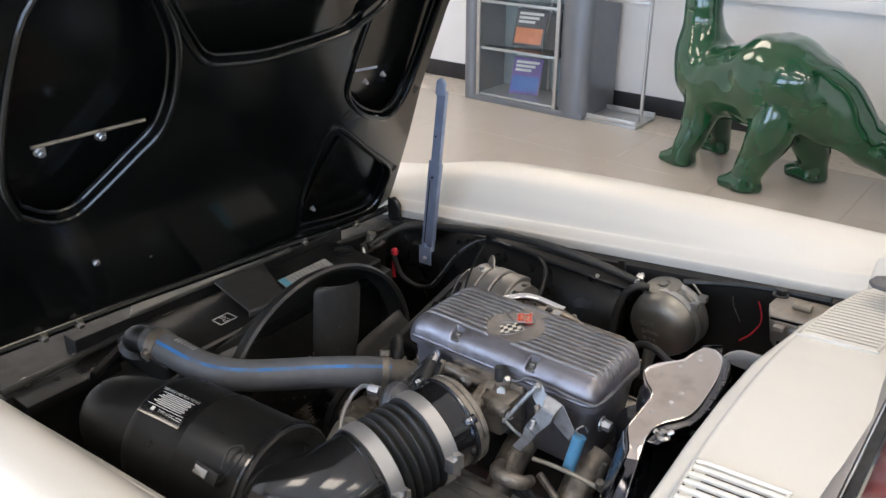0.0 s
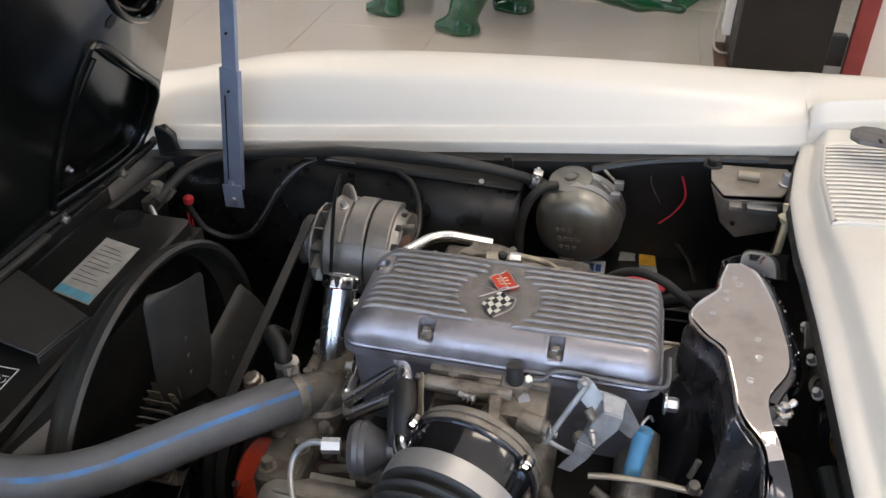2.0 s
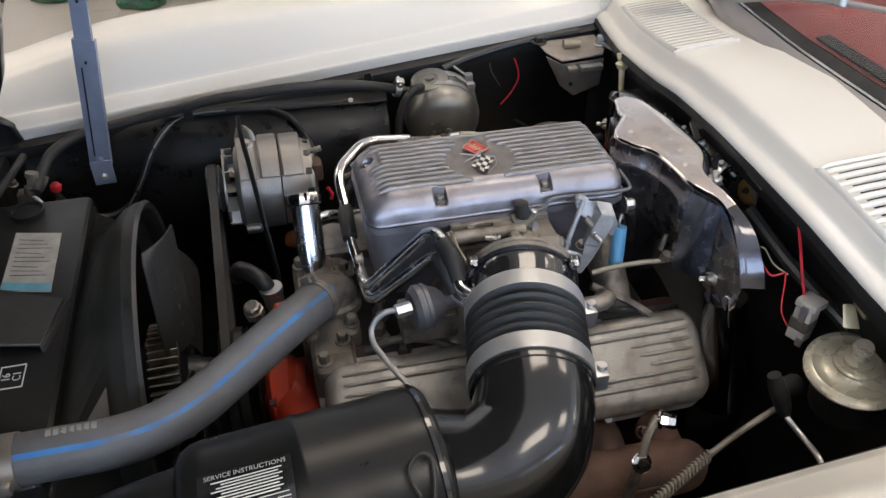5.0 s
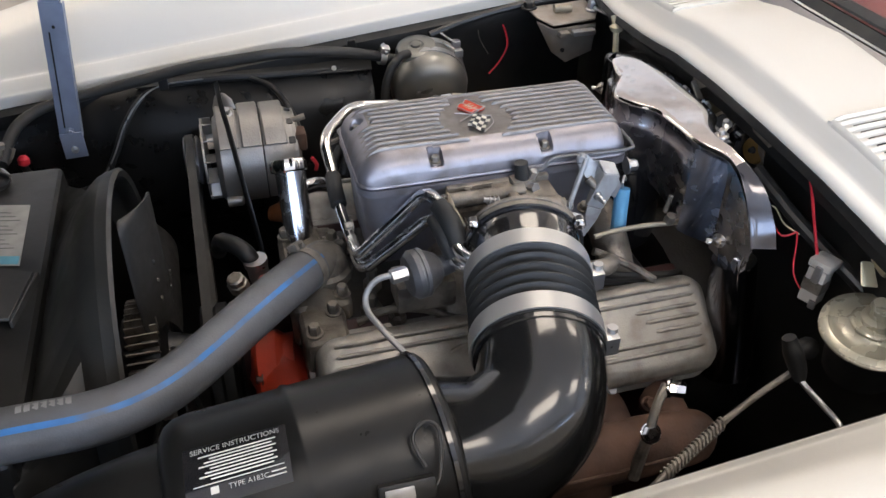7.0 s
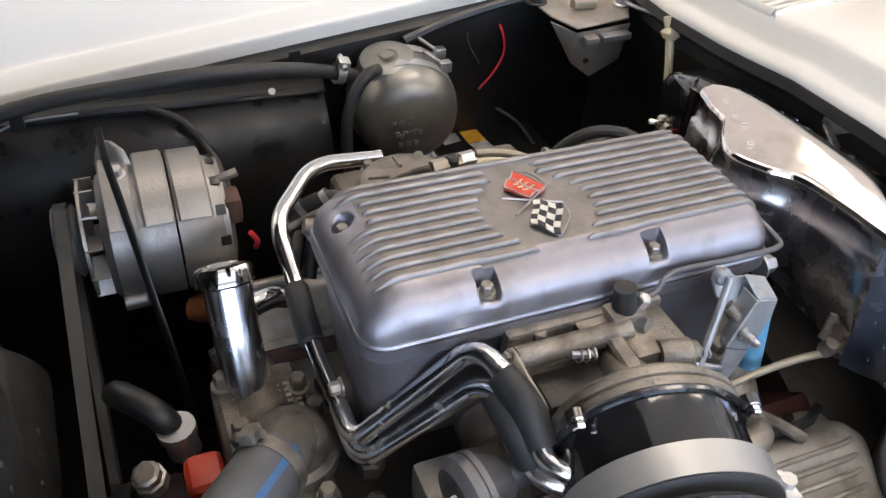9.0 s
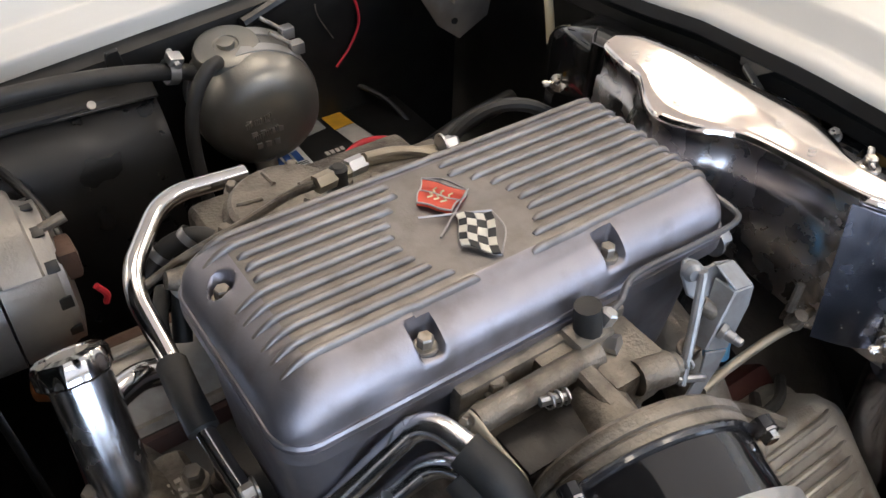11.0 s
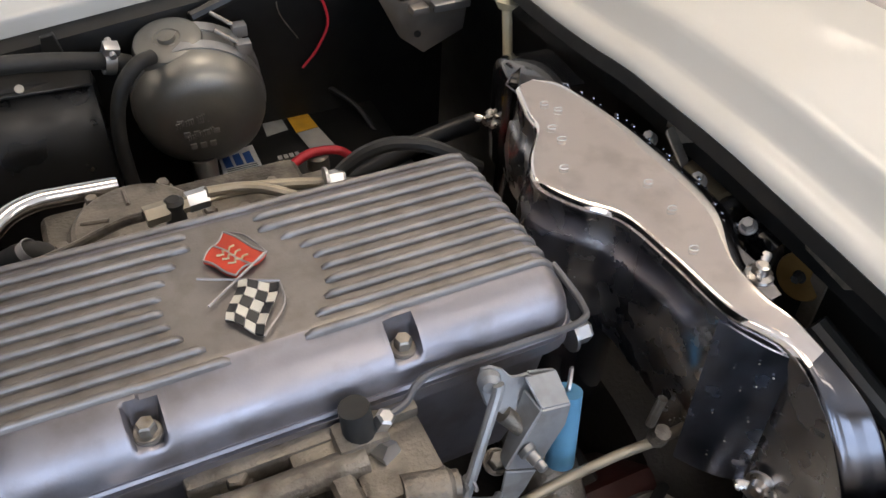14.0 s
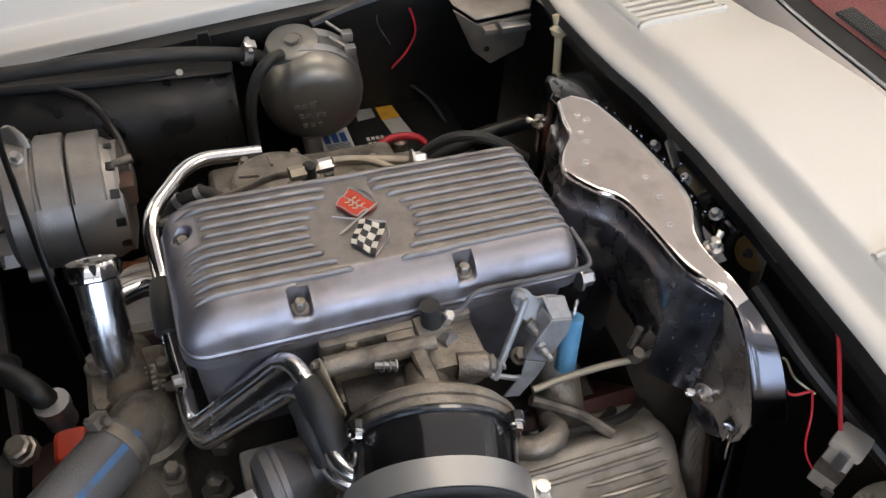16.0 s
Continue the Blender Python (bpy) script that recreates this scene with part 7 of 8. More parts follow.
for i, p in enumerate(fl[:54]):
    k = max(0.0, min(1.0, (p.y + 0.11) / 0.2))
    low = 0.745 + 0.030 * k
    ripple = 0.0012 * math.sin(i * 0.55)
    rows.append([Vector((p.x + d, p.y, z)) for d, z in ((-0.0004, p.z - 0.004), (0.0004, p.z - 0.0085), (0.0022, p.z - 0.0115), (0.0022, p.z - 0.016), (0.0 + ripple, p.z - 0.026), (-0.0022 + ripple, p.z - 0.0285), (-0.0028, p.z - 0.032), (-0.0040 - ripple, p.z - 0.050), (-0.0030, 0.79), (0.006, low))])
part("front_wall", sheet(rows, (0.0015, 0, 0)), FRONT_CHROME, SHIELD, "chrome wall with dark reflection in its colour", smooth=60)
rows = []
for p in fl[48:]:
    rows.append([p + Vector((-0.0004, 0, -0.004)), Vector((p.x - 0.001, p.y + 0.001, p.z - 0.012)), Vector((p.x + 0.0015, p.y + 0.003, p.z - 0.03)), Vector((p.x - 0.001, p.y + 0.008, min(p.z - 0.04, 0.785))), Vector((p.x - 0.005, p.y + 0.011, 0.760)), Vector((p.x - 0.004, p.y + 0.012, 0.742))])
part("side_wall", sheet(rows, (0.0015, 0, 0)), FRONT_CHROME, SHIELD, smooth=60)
part("lower_tube", lathe([(0.024, 0.0), (0.025, 0.004), (0.0265, 0.05), (0.029, 0.10), (0.031, 0.16)], (0.250, -0.165, 0.745), (0.10, -0.10, -1), 28), SIDE_CHROME, SHIELD, "chrome tube below the shield, dark reflection in its colour")
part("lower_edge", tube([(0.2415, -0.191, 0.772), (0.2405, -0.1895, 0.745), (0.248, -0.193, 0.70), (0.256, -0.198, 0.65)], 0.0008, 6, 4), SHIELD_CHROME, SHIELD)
part("fold_panel", sheet([[Vector((0.2165 + 0.0222 * u_ - 0.014 * v_ * (1 - u_ * 0.5), -0.0985 - 0.0345 * u_ - 0.017 * v_ * (1 - 0.4 * u_) - 0.004 * math.sin(math.pi * u_), 0.8535 - 0.004 * u_ - 0.095 * v_)) for v_ in np.linspace(0, 1, 7)] for u_ in np.linspace(0, 1, 7)], (0.0012, 0.0008, 0)), PANEL_CHROME, SHIELD, "spotted chrome front panel, blue reflection in its colour", smooth=60)
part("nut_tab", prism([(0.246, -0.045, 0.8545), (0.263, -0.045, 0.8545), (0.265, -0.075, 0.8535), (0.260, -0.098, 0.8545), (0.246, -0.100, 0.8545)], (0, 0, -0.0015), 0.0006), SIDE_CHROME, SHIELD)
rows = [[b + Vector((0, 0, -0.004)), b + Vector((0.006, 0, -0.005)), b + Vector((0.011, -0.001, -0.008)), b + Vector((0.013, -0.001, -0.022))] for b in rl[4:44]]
part("rear_flange", sheet(rows, (0, 0, -0.0015)), SIDE_CHROME, SHIELD, "flange toned for dark reflection, spotted with water", smooth=60)
rows = []
for t in np.linspace(0, 1, 12):
    x, y, z = 0.236 + 0.030 * t ** 2.5, 0.136 + 0.098 * t, 0.842 - 0.034 * t ** 3
    rows.append([Vector((x + d, y, z + h)) for d, h in ((0.050, -0.002), (0.012, 0.0), (0.004, -0.001), (0.001, -0.005), (0.0, -0.012), (0.001, -0.05), (0.004, -0.095))])
# Chrome box given black enamel, so its dark reflection is colour.
part("end_box", sheet(rows, (0.0015, 0, -0.001)), GLOSS_BLACK, SHIELD, "chrome end box in black for its dark reflection", smooth=60)
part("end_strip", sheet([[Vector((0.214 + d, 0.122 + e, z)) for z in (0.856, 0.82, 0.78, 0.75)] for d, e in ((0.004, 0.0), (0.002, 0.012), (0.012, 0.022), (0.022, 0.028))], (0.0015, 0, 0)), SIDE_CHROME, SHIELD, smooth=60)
for u, v in ((0.3, 0.2), (0.45, 0.32), (0.62, 0.25), (0.25, 0.55), (0.7, 0.5), (0.5, 0.7), (0.35, 0.85), (0.8, 0.15), (0.55, 0.1)):
    p = Vector((0.2165 + 0.0222 * u - 0.014 * v * (1 - u * 0.5), -0.0985 - 0.0345 * u - 0.017 * v * (1 - 0.4 * u) - 0.004 * math.sin(math.pi * u), 0.8535 - 0.004 * u - 0.095 * v))
    part("dried_spot", lathe([(0.0003 + 0.0004 * u, 0), (0.0003, 0.0003)], p + Vector((-0.0012, -0.0010, 0)), (-0.8, -0.5, 0.1), 10), PALE_PLASTIC, SHIELD)
for i in range(16):
    p = fl[8 + 3 * (i % 13)].lerp(rl[8 + 3 * (i % 13)], 0.25 + 0.5 * ((i * 7) % 5) / 5)
    part("water_spot", tube([p + Vector((0.003 * math.cos(a), 0.0022 * math.sin(a), 0.0013)) for a in np.linspace(0, 5.4, 8)], 0.0003, 5, 2), LABEL_WHITE, SHIELD) if i % 2 else None

drops = random.Random(5)
for i in range(34):
    b = rl[5 + i % 34]
    r = drops.uniform(0.0007, 0.0019)
    part("water_drop", lathe([(r, -0.0002), (r * 0.8, r * 0.35), (r * 0.3, r * 0.5)], b + Vector((drops.uniform(0.002, 0.010), drops.uniform(-0.003, 0.003), -0.0045 - 0.0002)), (0.25, 0, 1), 8), SIDE_CHROME, SHIELD)


def wing_nut(at, axis, turn, material, name="wing_nut"):
    at, axis = Vector(at), Vector(axis).normalized()
    q = axis.to_track_quat("Z", "Y").to_matrix().to_4x4()
    m = Matrix.Translation(at) @ q @ Matrix.Rotation(radians(turn), 4, "Z")
    n_ = thing(name, tuple(at), "chrome wing nut holding the ignition shield", "wing nut", "wing nuts")
    part("hub", lathe([(0.0085, 0), (0.0080, 0.0015), (0.0050, 0.003), (0.0042, 0.008), (0.0028, 0.009)], at, axis, 16), material, n_)
    for s in (-1, 1):
        part("wing", tube([m @ Vector((0.003 * s, 0, 0.004)), m @ Vector((0.0065 * s, 0, 0.0055)), m @ Vector((0.0095 * s, 0, 0.0075)), m @ Vector((0.011 * s, 0, 0.009))], [0.0022, 0.0028, 0.0034, 0.0022], 10, 4, flat=0.45), material, n_)


wing_nut((0.258, -0.081, 0.854), (0, 0, 1), 35, WING_CHROME)
wing_nut((0.2345, -0.152, 0.764), (-0.9, -0.4, 0.1), 20, WING_CHROME)
wing_nut((0.2435, 0.191, 0.783), (-0.9, -0.3, 0.1), 10, WING_CHROME)
part("stud_seat", lathe([(0.014, -0.004), (0.013, 0.001), (0.009, 0.002)], (0.2185, 0.0150, 0.806), (-1, -0.35, 0.1), 24), SIDE_CHROME, SHIELD)
bolt((0.2175, 0.0146, 0.806), (-1, -0.35, 0.1), 0.006, 0.013, CAST_GREY, SHIELD)
part("coil_shield", lathe([(0.05, 0), (0.052, 0.02), (0.05, 0.12)], (0.205, 0.03, 0.66), (0, 0, 1), 28), GLOSS_BLACK, SHIELD, "black round shield under the plate")

# ---- expansion tank, battery and passenger side ----
TANK = thing("expansion_tank", (0.045, 0.42, 0.64), "dull aluminium coolant expansion tank with dome ends", "expansion tank")
T0, TA = Vector((0.045, 0.374, 0.703)), Vector((0.12, 0.985, 0.12)).normalized()
part("shell", lathe([(0.004, -0.003), (0.022, -0.002), (0.038, 0.001), (0.049, 0.006), (0.056, 0.014), (0.0605, 0.026), (0.0618, 0.038), (0.0618, 0.075), (0.056, 0.088), (0.03, 0.097)], T0, TA, 56), TANK_ALU, TANK, smooth=60)
part("filler_pad", lathe([(0.036, -0.012), (0.034, 0.006), (0.031, 0.0125), (0.027, 0.0145), (0.0125, 0.0150), (0.0115, 0.0138), (0.0085, 0.0138), (0.0078, 0.0175), (0.0030, 0.0180)], (0.034, 0.430, 0.757), (-0.14, -0.16, 1), 36), TANK_ALU, TANK, "flat raised pad with a plug")
part("strap", lathe([(0.0612, -0.006), (0.0632, -0.006), (0.0632, 0.006), (0.0612, 0.006)], T0 + TA * 0.044, TA, 48, caps=False), ZINC, TANK, "narrow steel strap")
part("strap", lathe([(0.0612, -0.006), (0.0632, -0.006), (0.0632, 0.006), (0.0612, 0.006)], T0 + TA * 0.072, TA, 48, caps=False), ZINC, TANK)
for k in range(26):
    a = T0 + Vector((-0.026 + 0.0021 * (k % 13) + 0.006 * (k // 13), -0.0032 - 0.0002 * (k % 13), 0.010 - 0.016 * (k // 13) + 0.0006 * (k % 13)))
    if k % 5 != 3:
        part("stamped_bar", box(-0.0006, 0.0008, -0.0016, 0.0010, -0.0026 - 0.0008 * (k % 2), 0.0026, 0.0003, turn=Matrix.Translation(a)), TANK_ALU, TANK)
for d, y in ((0.044, 0.0), (0.072, 0.0)):
    p = T0 + TA * d + Vector((0.036, 0, 0.052))
    part("strap_screw", tube([p + Vector((-0.012, 0.004, 0.014)), p + Vector((0.018, -0.006, -0.008))], 0.0022, 8, 1), BOLT_STEEL, TANK)
    part("strap_block", box(-0.007, 0.007, -0.006, 0.006, -0.006, 0.006, 0.0015, turn=Matrix.Translation(p + Vector((0.012, -0.004, -0.004)))), ZINC, TANK)
part("outlet", tube([(0.040, 0.385, 0.66), (0.040, 0.375, 0.635), (0.038, 0.37, 0.60)], [0.012, 0.010, 0.010], 14, 3), TANK_ALU, TANK)
for j in range(3):
    for i in range(6 - (j == 2) * 3):
        p = T0 + Vector((-0.022 + i * 0.009 + 0.004 * j, -0.0034 + 0.0006 * abs(i - 2.5), 0.012 - 0.014 * j))
        part("embossed_bar", box(-0.003, 0.003, -0.0012, 0.001, -0.003, 0.003, 0.0006, turn=Matrix.Translation(p)), ALT_ALU, TANK)
VENT = thing("vent_hose", (-0.2, 0.45, 0.70), "black rubber hose along the inner fender", "hose")
part("hose", tube([(0.005, 0.428, 0.747), (-0.02, 0.440, 0.751), (-0.090, 0.415, 0.778), (-0.178, 0.400, 0.792), (-0.252, 0.405, 0.787), (-0.323, 0.418, 0.776), (-0.379, 0.427, 0.762), (-0.434, 0.434, 0.750), (-0.485, 0.434, 0.741), (-0.530, 0.420, 0.737), (-0.562, 0.388, 0.730), (-0.575, 0.345, 0.718), (-0.578, 0.31, 0.712)], 0.0082, 14, 6), RUBBER, VENT)
hose_clamp((-0.021, 0.4398, 0.7513), (-0.95, -0.1, 0.25), 0.0112, VENT, 0.010, screw=(0, -0.3, 1))
part("second_hose", tube([(0.014, 0.405, 0.768), (-0.002, 0.392, 0.770), (-0.020, 0.384, 0.752), (-0.030, 0.380, 0.715), (-0.030, 0.374, 0.66), (-0.022, 0.366, 0.59)], 0.0068, 12, 5), RUBBER, VENT)
LOOM = thing("wiring_loom", (-0.3, 0.45, 0.68), "black taped wiring loom along the fender", "wiring")
part("trunk", tube([(-0.572, 0.382, 0.672), (-0.564, 0.382, 0.650), (-0.545, 0.382, 0.623), (-0.508, 0.388, 0.608), (-0.472, 0.395, 0.619), (-0.447, 0.403, 0.655), (-0.424, 0.418, 0.696), (-0.395, 0.438, 0.725), (-0.361, 0.450, 0.737), (-0.28, 0.440, 0.745), (-0.20, 0.437, 0.742), (-0.10, 0.440, 0.738), (-0.038, 0.448, 0.732)], 0.0055, 10, 6), BLACK_WIRE, LOOM)
part("alternator_branch", tube([(-0.235, 0.438, 0.743), (-0.20, 0.41, 0.735), (-0.178, 0.36, 0.715), (-0.172, 0.31, 0.70), (-0.175, 0.285, 0.70)], 0.0045, 10, 5), BLACK_WIRE, LOOM)
part("red_connector", lathe([(0.004, -0.008), (0.008, -0.004), (0.0085, 0.004), (0.004, 0.009)], (-0.569, 0.384, 0.674), (0.1, 0.2, 1), 14), RED_WIRE, LOOM, "red taped wire connector")
part("silver_stripe", tube([(-0.472, 0.3905, 0.622), (-0.447, 0.398, 0.6575), (-0.424, 0.413, 0.6985), (-0.395, 0.433, 0.728), (-0.361, 0.445, 0.741), (-0.30, 0.436, 0.748)], 0.0013, 6, 5), ZINC, LOOM, "thin silvery stripe along the tape")
for k in range(2):
    part("red_wire", tube([(-0.570 + 0.003 * k, 0.382, 0.668), (-0.573 + 0.006 * k, 0.380, 0.645), (-0.570 + 0.004 * k, 0.379, 0.615)], 0.0018, 6, 4), RED_WIRE, LOOM)
part("clip", box(-0.366, -0.352, 0.440, 0.462, 0.728, 0.758, 0.002), BLACK_WIRE, LOOM)
part("push_pin", lathe([(0.004, 0), (0.004, 0.002)], (-0.10, 0.432, 0.744), (0, -0.6, 0.8), 12), PALE_PLASTIC, LOOM)

BATT = thing("battery", (0.11, 0.40, 0.45), "black car battery with yellow and white stickers", "battery")
part("case", box(0.02, 0.23, 0.300, 0.456, 0.45, 0.655, 0.008, 3), SATIN_BLACK, BATT)
part("lid", box(0.018, 0.232, 0.298, 0.458, 0.6565, 0.672, 0.004), SATIN_BLACK, BATT)
part("yellow_sticker", prism([(0.1306, 0.442, 0.6722), (0.1533, 0.445, 0.6722), (0.1576, 0.401, 0.6722), (0.132, 0.399, 0.6722)], (0, 0, 0.0004)), LABEL_YELLOW, BATT, "orange yellow warning sticker")
part("grey_sticker", prism([(0.1325, 0.398, 0.6722), (0.1576, 0.400, 0.6722), (0.1639, 0.360, 0.6722), (0.1373, 0.359, 0.6722)], (0, 0, 0.0004)), LABEL_PAPER, BATT)
st = part("white_sticker", prism([(0.0439, 0.3886, 0.6722), (0.082, 0.3958, 0.6722), (0.0814, 0.344, 0.6722), (0.0407, 0.350, 0.6722)], (0, 0, 0.0004)), LABEL_WHITE, BATT)
for k in range(3):
    part("blue_bar", prism([(0.046 + 0.011 * k, 0.384, 0.673), (0.054 + 0.011 * k, 0.386, 0.673), (0.054 + 0.011 * k, 0.366, 0.673), (0.046 + 0.011 * k, 0.366, 0.673)], (0, 0, 0.0003)), COVER_BLUE, st)
part("grey_sticker", prism([(0.1033, 0.438, 0.6722), (0.124, 0.454, 0.6722), (0.1255, 0.408, 0.6722), (0.1005, 0.404, 0.6722)], (0, 0, 0.0004)), LABEL_PAPER, BATT)
for k in range(2):
    for j in range(4):
        part("print_bar", box(0.1005 + 0.0062 * j, 0.1050 + 0.0062 * j, 0.3600 - 0.011 * k, 0.3670 - 0.011 * k, 0.6721, 0.6726, 0.0002), LABEL_PAPER, BATT)
for k in range(4):
    part("print_bar", box(0.046, 0.078, 0.3535 + 0.003 * k, 0.3548 + 0.003 * k, 0.6727, 0.6730, 0.0001), HOSE_GREY, st)
part("terminal", lathe([(0.012, 0), (0.011, 0.014), (0.006, 0.016)], (0.135, 0.335, 0.6722), (0, 0, 1), 16), CAST_GREY, BATT)
CAB = thing("battery_cable", (0.15, 0.33, 0.67), "red battery cable beside thick black cables", "cable")
part("red_cable", tube([(0.075, 0.31, 0.672), (0.095, 0.323, 0.684), (0.125, 0.334, 0.692), (0.155, 0.332, 0.690), (0.168, 0.325, 0.682)], 0.0048, 12, 4), RED_WIRE, CAB)
part("black_cable", tube([(0.05, 0.285, 0.65), (0.10, 0.285, 0.672), (0.16, 0.275, 0.70), (0.22, 0.27, 0.725), (0.28, 0.27, 0.735)], 0.010, 12, 4), BLACK_WIRE, CAB)
LOOP = thing("plug_lead", (0.13, 0.15, 0.74), "black rubber lead looped behind the plenum", "lead")
part("lead", tube([(0.07, 0.15, 0.74), (0.095, 0.155, 0.79), (0.125, 0.15, 0.815), (0.16, 0.14, 0.815), (0.20, 0.13, 0.79)], 0.0055, 10, 5), RUBBER, LOOP)
part("black_cable", tube([(0.12, 0.455, 0.67), (0.16, 0.45, 0.70), (0.20, 0.41, 0.69), (0.22, 0.36, 0.66)], 0.0035, 8, 5), BLACK_WIRE, CAB)

for ob_ in (BATT, CAB):
    ob_.location += Vector((0.016, 0.038, -0.045))

WIPE = thing("wiper_motor_cover", (0.27, 0.40, 0.75), "grey zinc plated wiper motor plate", "wiper motor")
part("top_plate", prism([(0.224, 0.452, 0.802), (0.222, 0.400, 0.806), (0.236, 0.362, 0.806), (0.31, 0.372, 0.806), (0.326, 0.40, 0.806), (0.326, 0.452, 0.806)], (0, 0, 0.003), 0.001), MOTOR_PLATE, WIPE)
part("front_plate", prism([(0.222, 0.400, 0.802), (0.236, 0.360, 0.802), (0.312, 0.370, 0.802), (0.316, 0.385, 0.748), (0.262, 0.362, 0.744), (0.240, 0.372, 0.760)], (0.001, 0.003, 0), 0.001), MOTOR_PLATE, WIPE)
part("terminal", box(0.245, 0.262, 0.352, 0.366, 0.790, 0.798, 0.002), MOTOR_PLATE, WIPE)
part("terminal", box(0.268, 0.306, 0.354, 0.368, 0.789, 0.797, 0.002), ZINC, WIPE)
part("motor", tube([(0.256, 0.412, 0.814), (0.284, 0.410, 0.814)], 0.0075, 16, 1), FUEL_TAN, WIPE, "small round motor")
bolt((0.318, 0.405, 0.81), (0, 0, 1), 0.007, 0.016, ZINC, WIPE)
bolt((0.226, 0.445, 0.806), (0, 0, 1), 0.009, 0.012, SATIN_BLACK, WIPE)
part("hole_plug", lathe([(0.0035, 0), (0.0035, 0.001)], (0.2555, 0.3645, 0.765), (-0.3, -1, 0), 12), DULL_BLACK, WIPE)
part("link_rod", tube([(0.32, 0.40, 0.815), (0.318, 0.36, 0.822), (0.308, 0.30, 0.84)], 0.003, 8, 3), ZINC, WIPE)
TIE = thing("washer_tube", (0.30, 0.285, 0.78), "yellowed nylon tube with a clip", "tube")
part("tube", tube([(0.300, 0.292, 0.845), (0.303, 0.285, 0.826), (0.300, 0.272, 0.80), (0.297, 0.262, 0.775)], 0.0045, 10, 4), CREAM_PLASTIC, TIE)
part("clip", lathe([(0.006, -0.006), (0.011, 0), (0.006, 0.006)], (0.303, 0.285, 0.828), (0.3, 0.2, 1), 14), CREAM_PLASTIC, TIE)
WIRES = thing("loose_red_wire", (0.18, 0.48, 0.72), "loose red wire hanging by the fender", "wire")
part("wire", tube([(0.165, 0.468, 0.800), (0.185, 0.462, 0.782), (0.1985, 0.462, 0.742), (0.187, 0.462, 0.712), (0.168, 0.462, 0.690)], 0.0016, 8, 5), RED_WIRE, WIRES)
part("grey_wire", tube([(0.1457, 0.462, 0.778), (0.148, 0.460, 0.757), (0.1648, 0.460, 0.727)], 0.0007, 6, 4), CAST_GREY, WIRES)
HARN = thing("fender_harness", (0.1, 0.46, 0.79), "black cable run under the fender edge", "wiring")
part("harness", tube([(0.06, 0.45, 0.775), (0.12, 0.462, 0.787), (0.20, 0.462, 0.803), (0.30, 0.458, 0.815)], 0.006, 8, 4), BLACK_WIRE, HARN)
part("clip", prism([(-0.075, 0.462, 0.748), (-0.055, 0.462, 0.752), (-0.060, 0.462, 0.778), (-0.072, 0.462, 0.776)], (0, -0.006, 0), 0.001), SATIN_BLACK, HARN)

# ---- driver side of the firewall ----
RELAY = thing("relay", (0.307, -0.232, 0.735), "pale plastic relay with red wires", "relay")
rm = pose(0.303, -0.235, 0.764, 0, 6, 25)
part("case", box(-0.010, 0.010, -0.010, 0.010, -0.030, 0.012, 0.002, turn=rm), PALE_PLASTIC, RELAY)
part("cap", box(-0.012, 0.015, -0.013, 0.012, 0.0125, 0.022, 0.003, turn=rm), PALE_PLASTIC, RELAY)
part("band", box(-0.0106, 0.0106, -0.0106, 0.0106, -0.016, -0.002, 0.001, turn=rm), CAST_GREY, RELAY)
part("terminal", box(-0.015, -0.0105, -0.006, 0.002, -0.002, 0.018, 0.002, turn=rm), ZINC, RELAY)
part("terminal", box(-0.014, -0.0105, -0.012, -0.004, -0.032, -0.022, 0.002, turn=rm), ZINC, RELAY)
part("red_wire", tube([(0.302, -0.226, 0.782), (0.304, -0.205, 0.810), (0.309, -0.180, 0.838), (0.315, -0.155, 0.856)], 0.0017, 8, 4), RED_WIRE, RELAY, "red insulated wire")
part("red_wire", tube([(0.296, -0.236, 0.735), (0.284, -0.220, 0.76), (0.290, -0.205, 0.785), (0.300, -0.19, 0.79)], 0.0009, 8, 4), RED_WIRE, RELAY)
part("thin_wire", tube([(0.300, -0.19, 0.79), (0.285, -0.185, 0.785), (0.275, -0.175, 0.800), (0.268, -0.168, 0.806)], 0.0012, 6, 4), RED_WIRE, RELAY)
part("thin_wire", tube([(0.302, -0.192, 0.788), (0.290, -0.178, 0.795), (0.280, -0.17, 0.812), (0.27, -0.168, 0.815)], 0.001, 6, 4), GOLD_ZINC, RELAY)
HORN = thing("round_cap", (0.315, -0.309, 0.72), "pale yellow domed reservoir cap with a knob", "reservoir cap")
HN = Vector((-0.10, -0.06, 1.0)).normalized()
HC = Vector((0.318, -0.309, 0.748))
part("disc", lathe([(0.048, -0.003), (0.051, -0.001), (0.051, 0.001), (0.0495, 0.002), (0.051, 0.004), (0.0490, 0.0055), (0.043, 0.0070), (0.041, 0.0062), (0.026, 0.009), (0.024, 0.011), (0.024, 0.014), (0.022, 0.016), (0.012, 0.017)], HC, HN, 44), CAP_YELLOW, HORN)
part("hub", lathe([(0.016, 0.016), (0.016, 0.021), (0.009, 0.023), (0.008, 0.032), (0.011, 0.035), (0.009, 0.040)], HC, HN, 20), CAP_YELLOW, HORN)
part("wing", prism([(0.300, -0.290, 0.796), (0.303, -0.276, 0.816), (0.313, -0.280, 0.816), (0.316, -0.294, 0.794)], (0.002, -0.002, 0), 0.0008), GOLD_ZINC, HORN)
# The bowl itself is unseen; black puts the shade below the cap into colour.
part("bowl", lathe([(0.040, 0), (0.036, -0.05)], HC - HN * 0.004, HN, 28), SEAL_BLACK, HORN, "reservoir bowl, black for the shade under the cap")
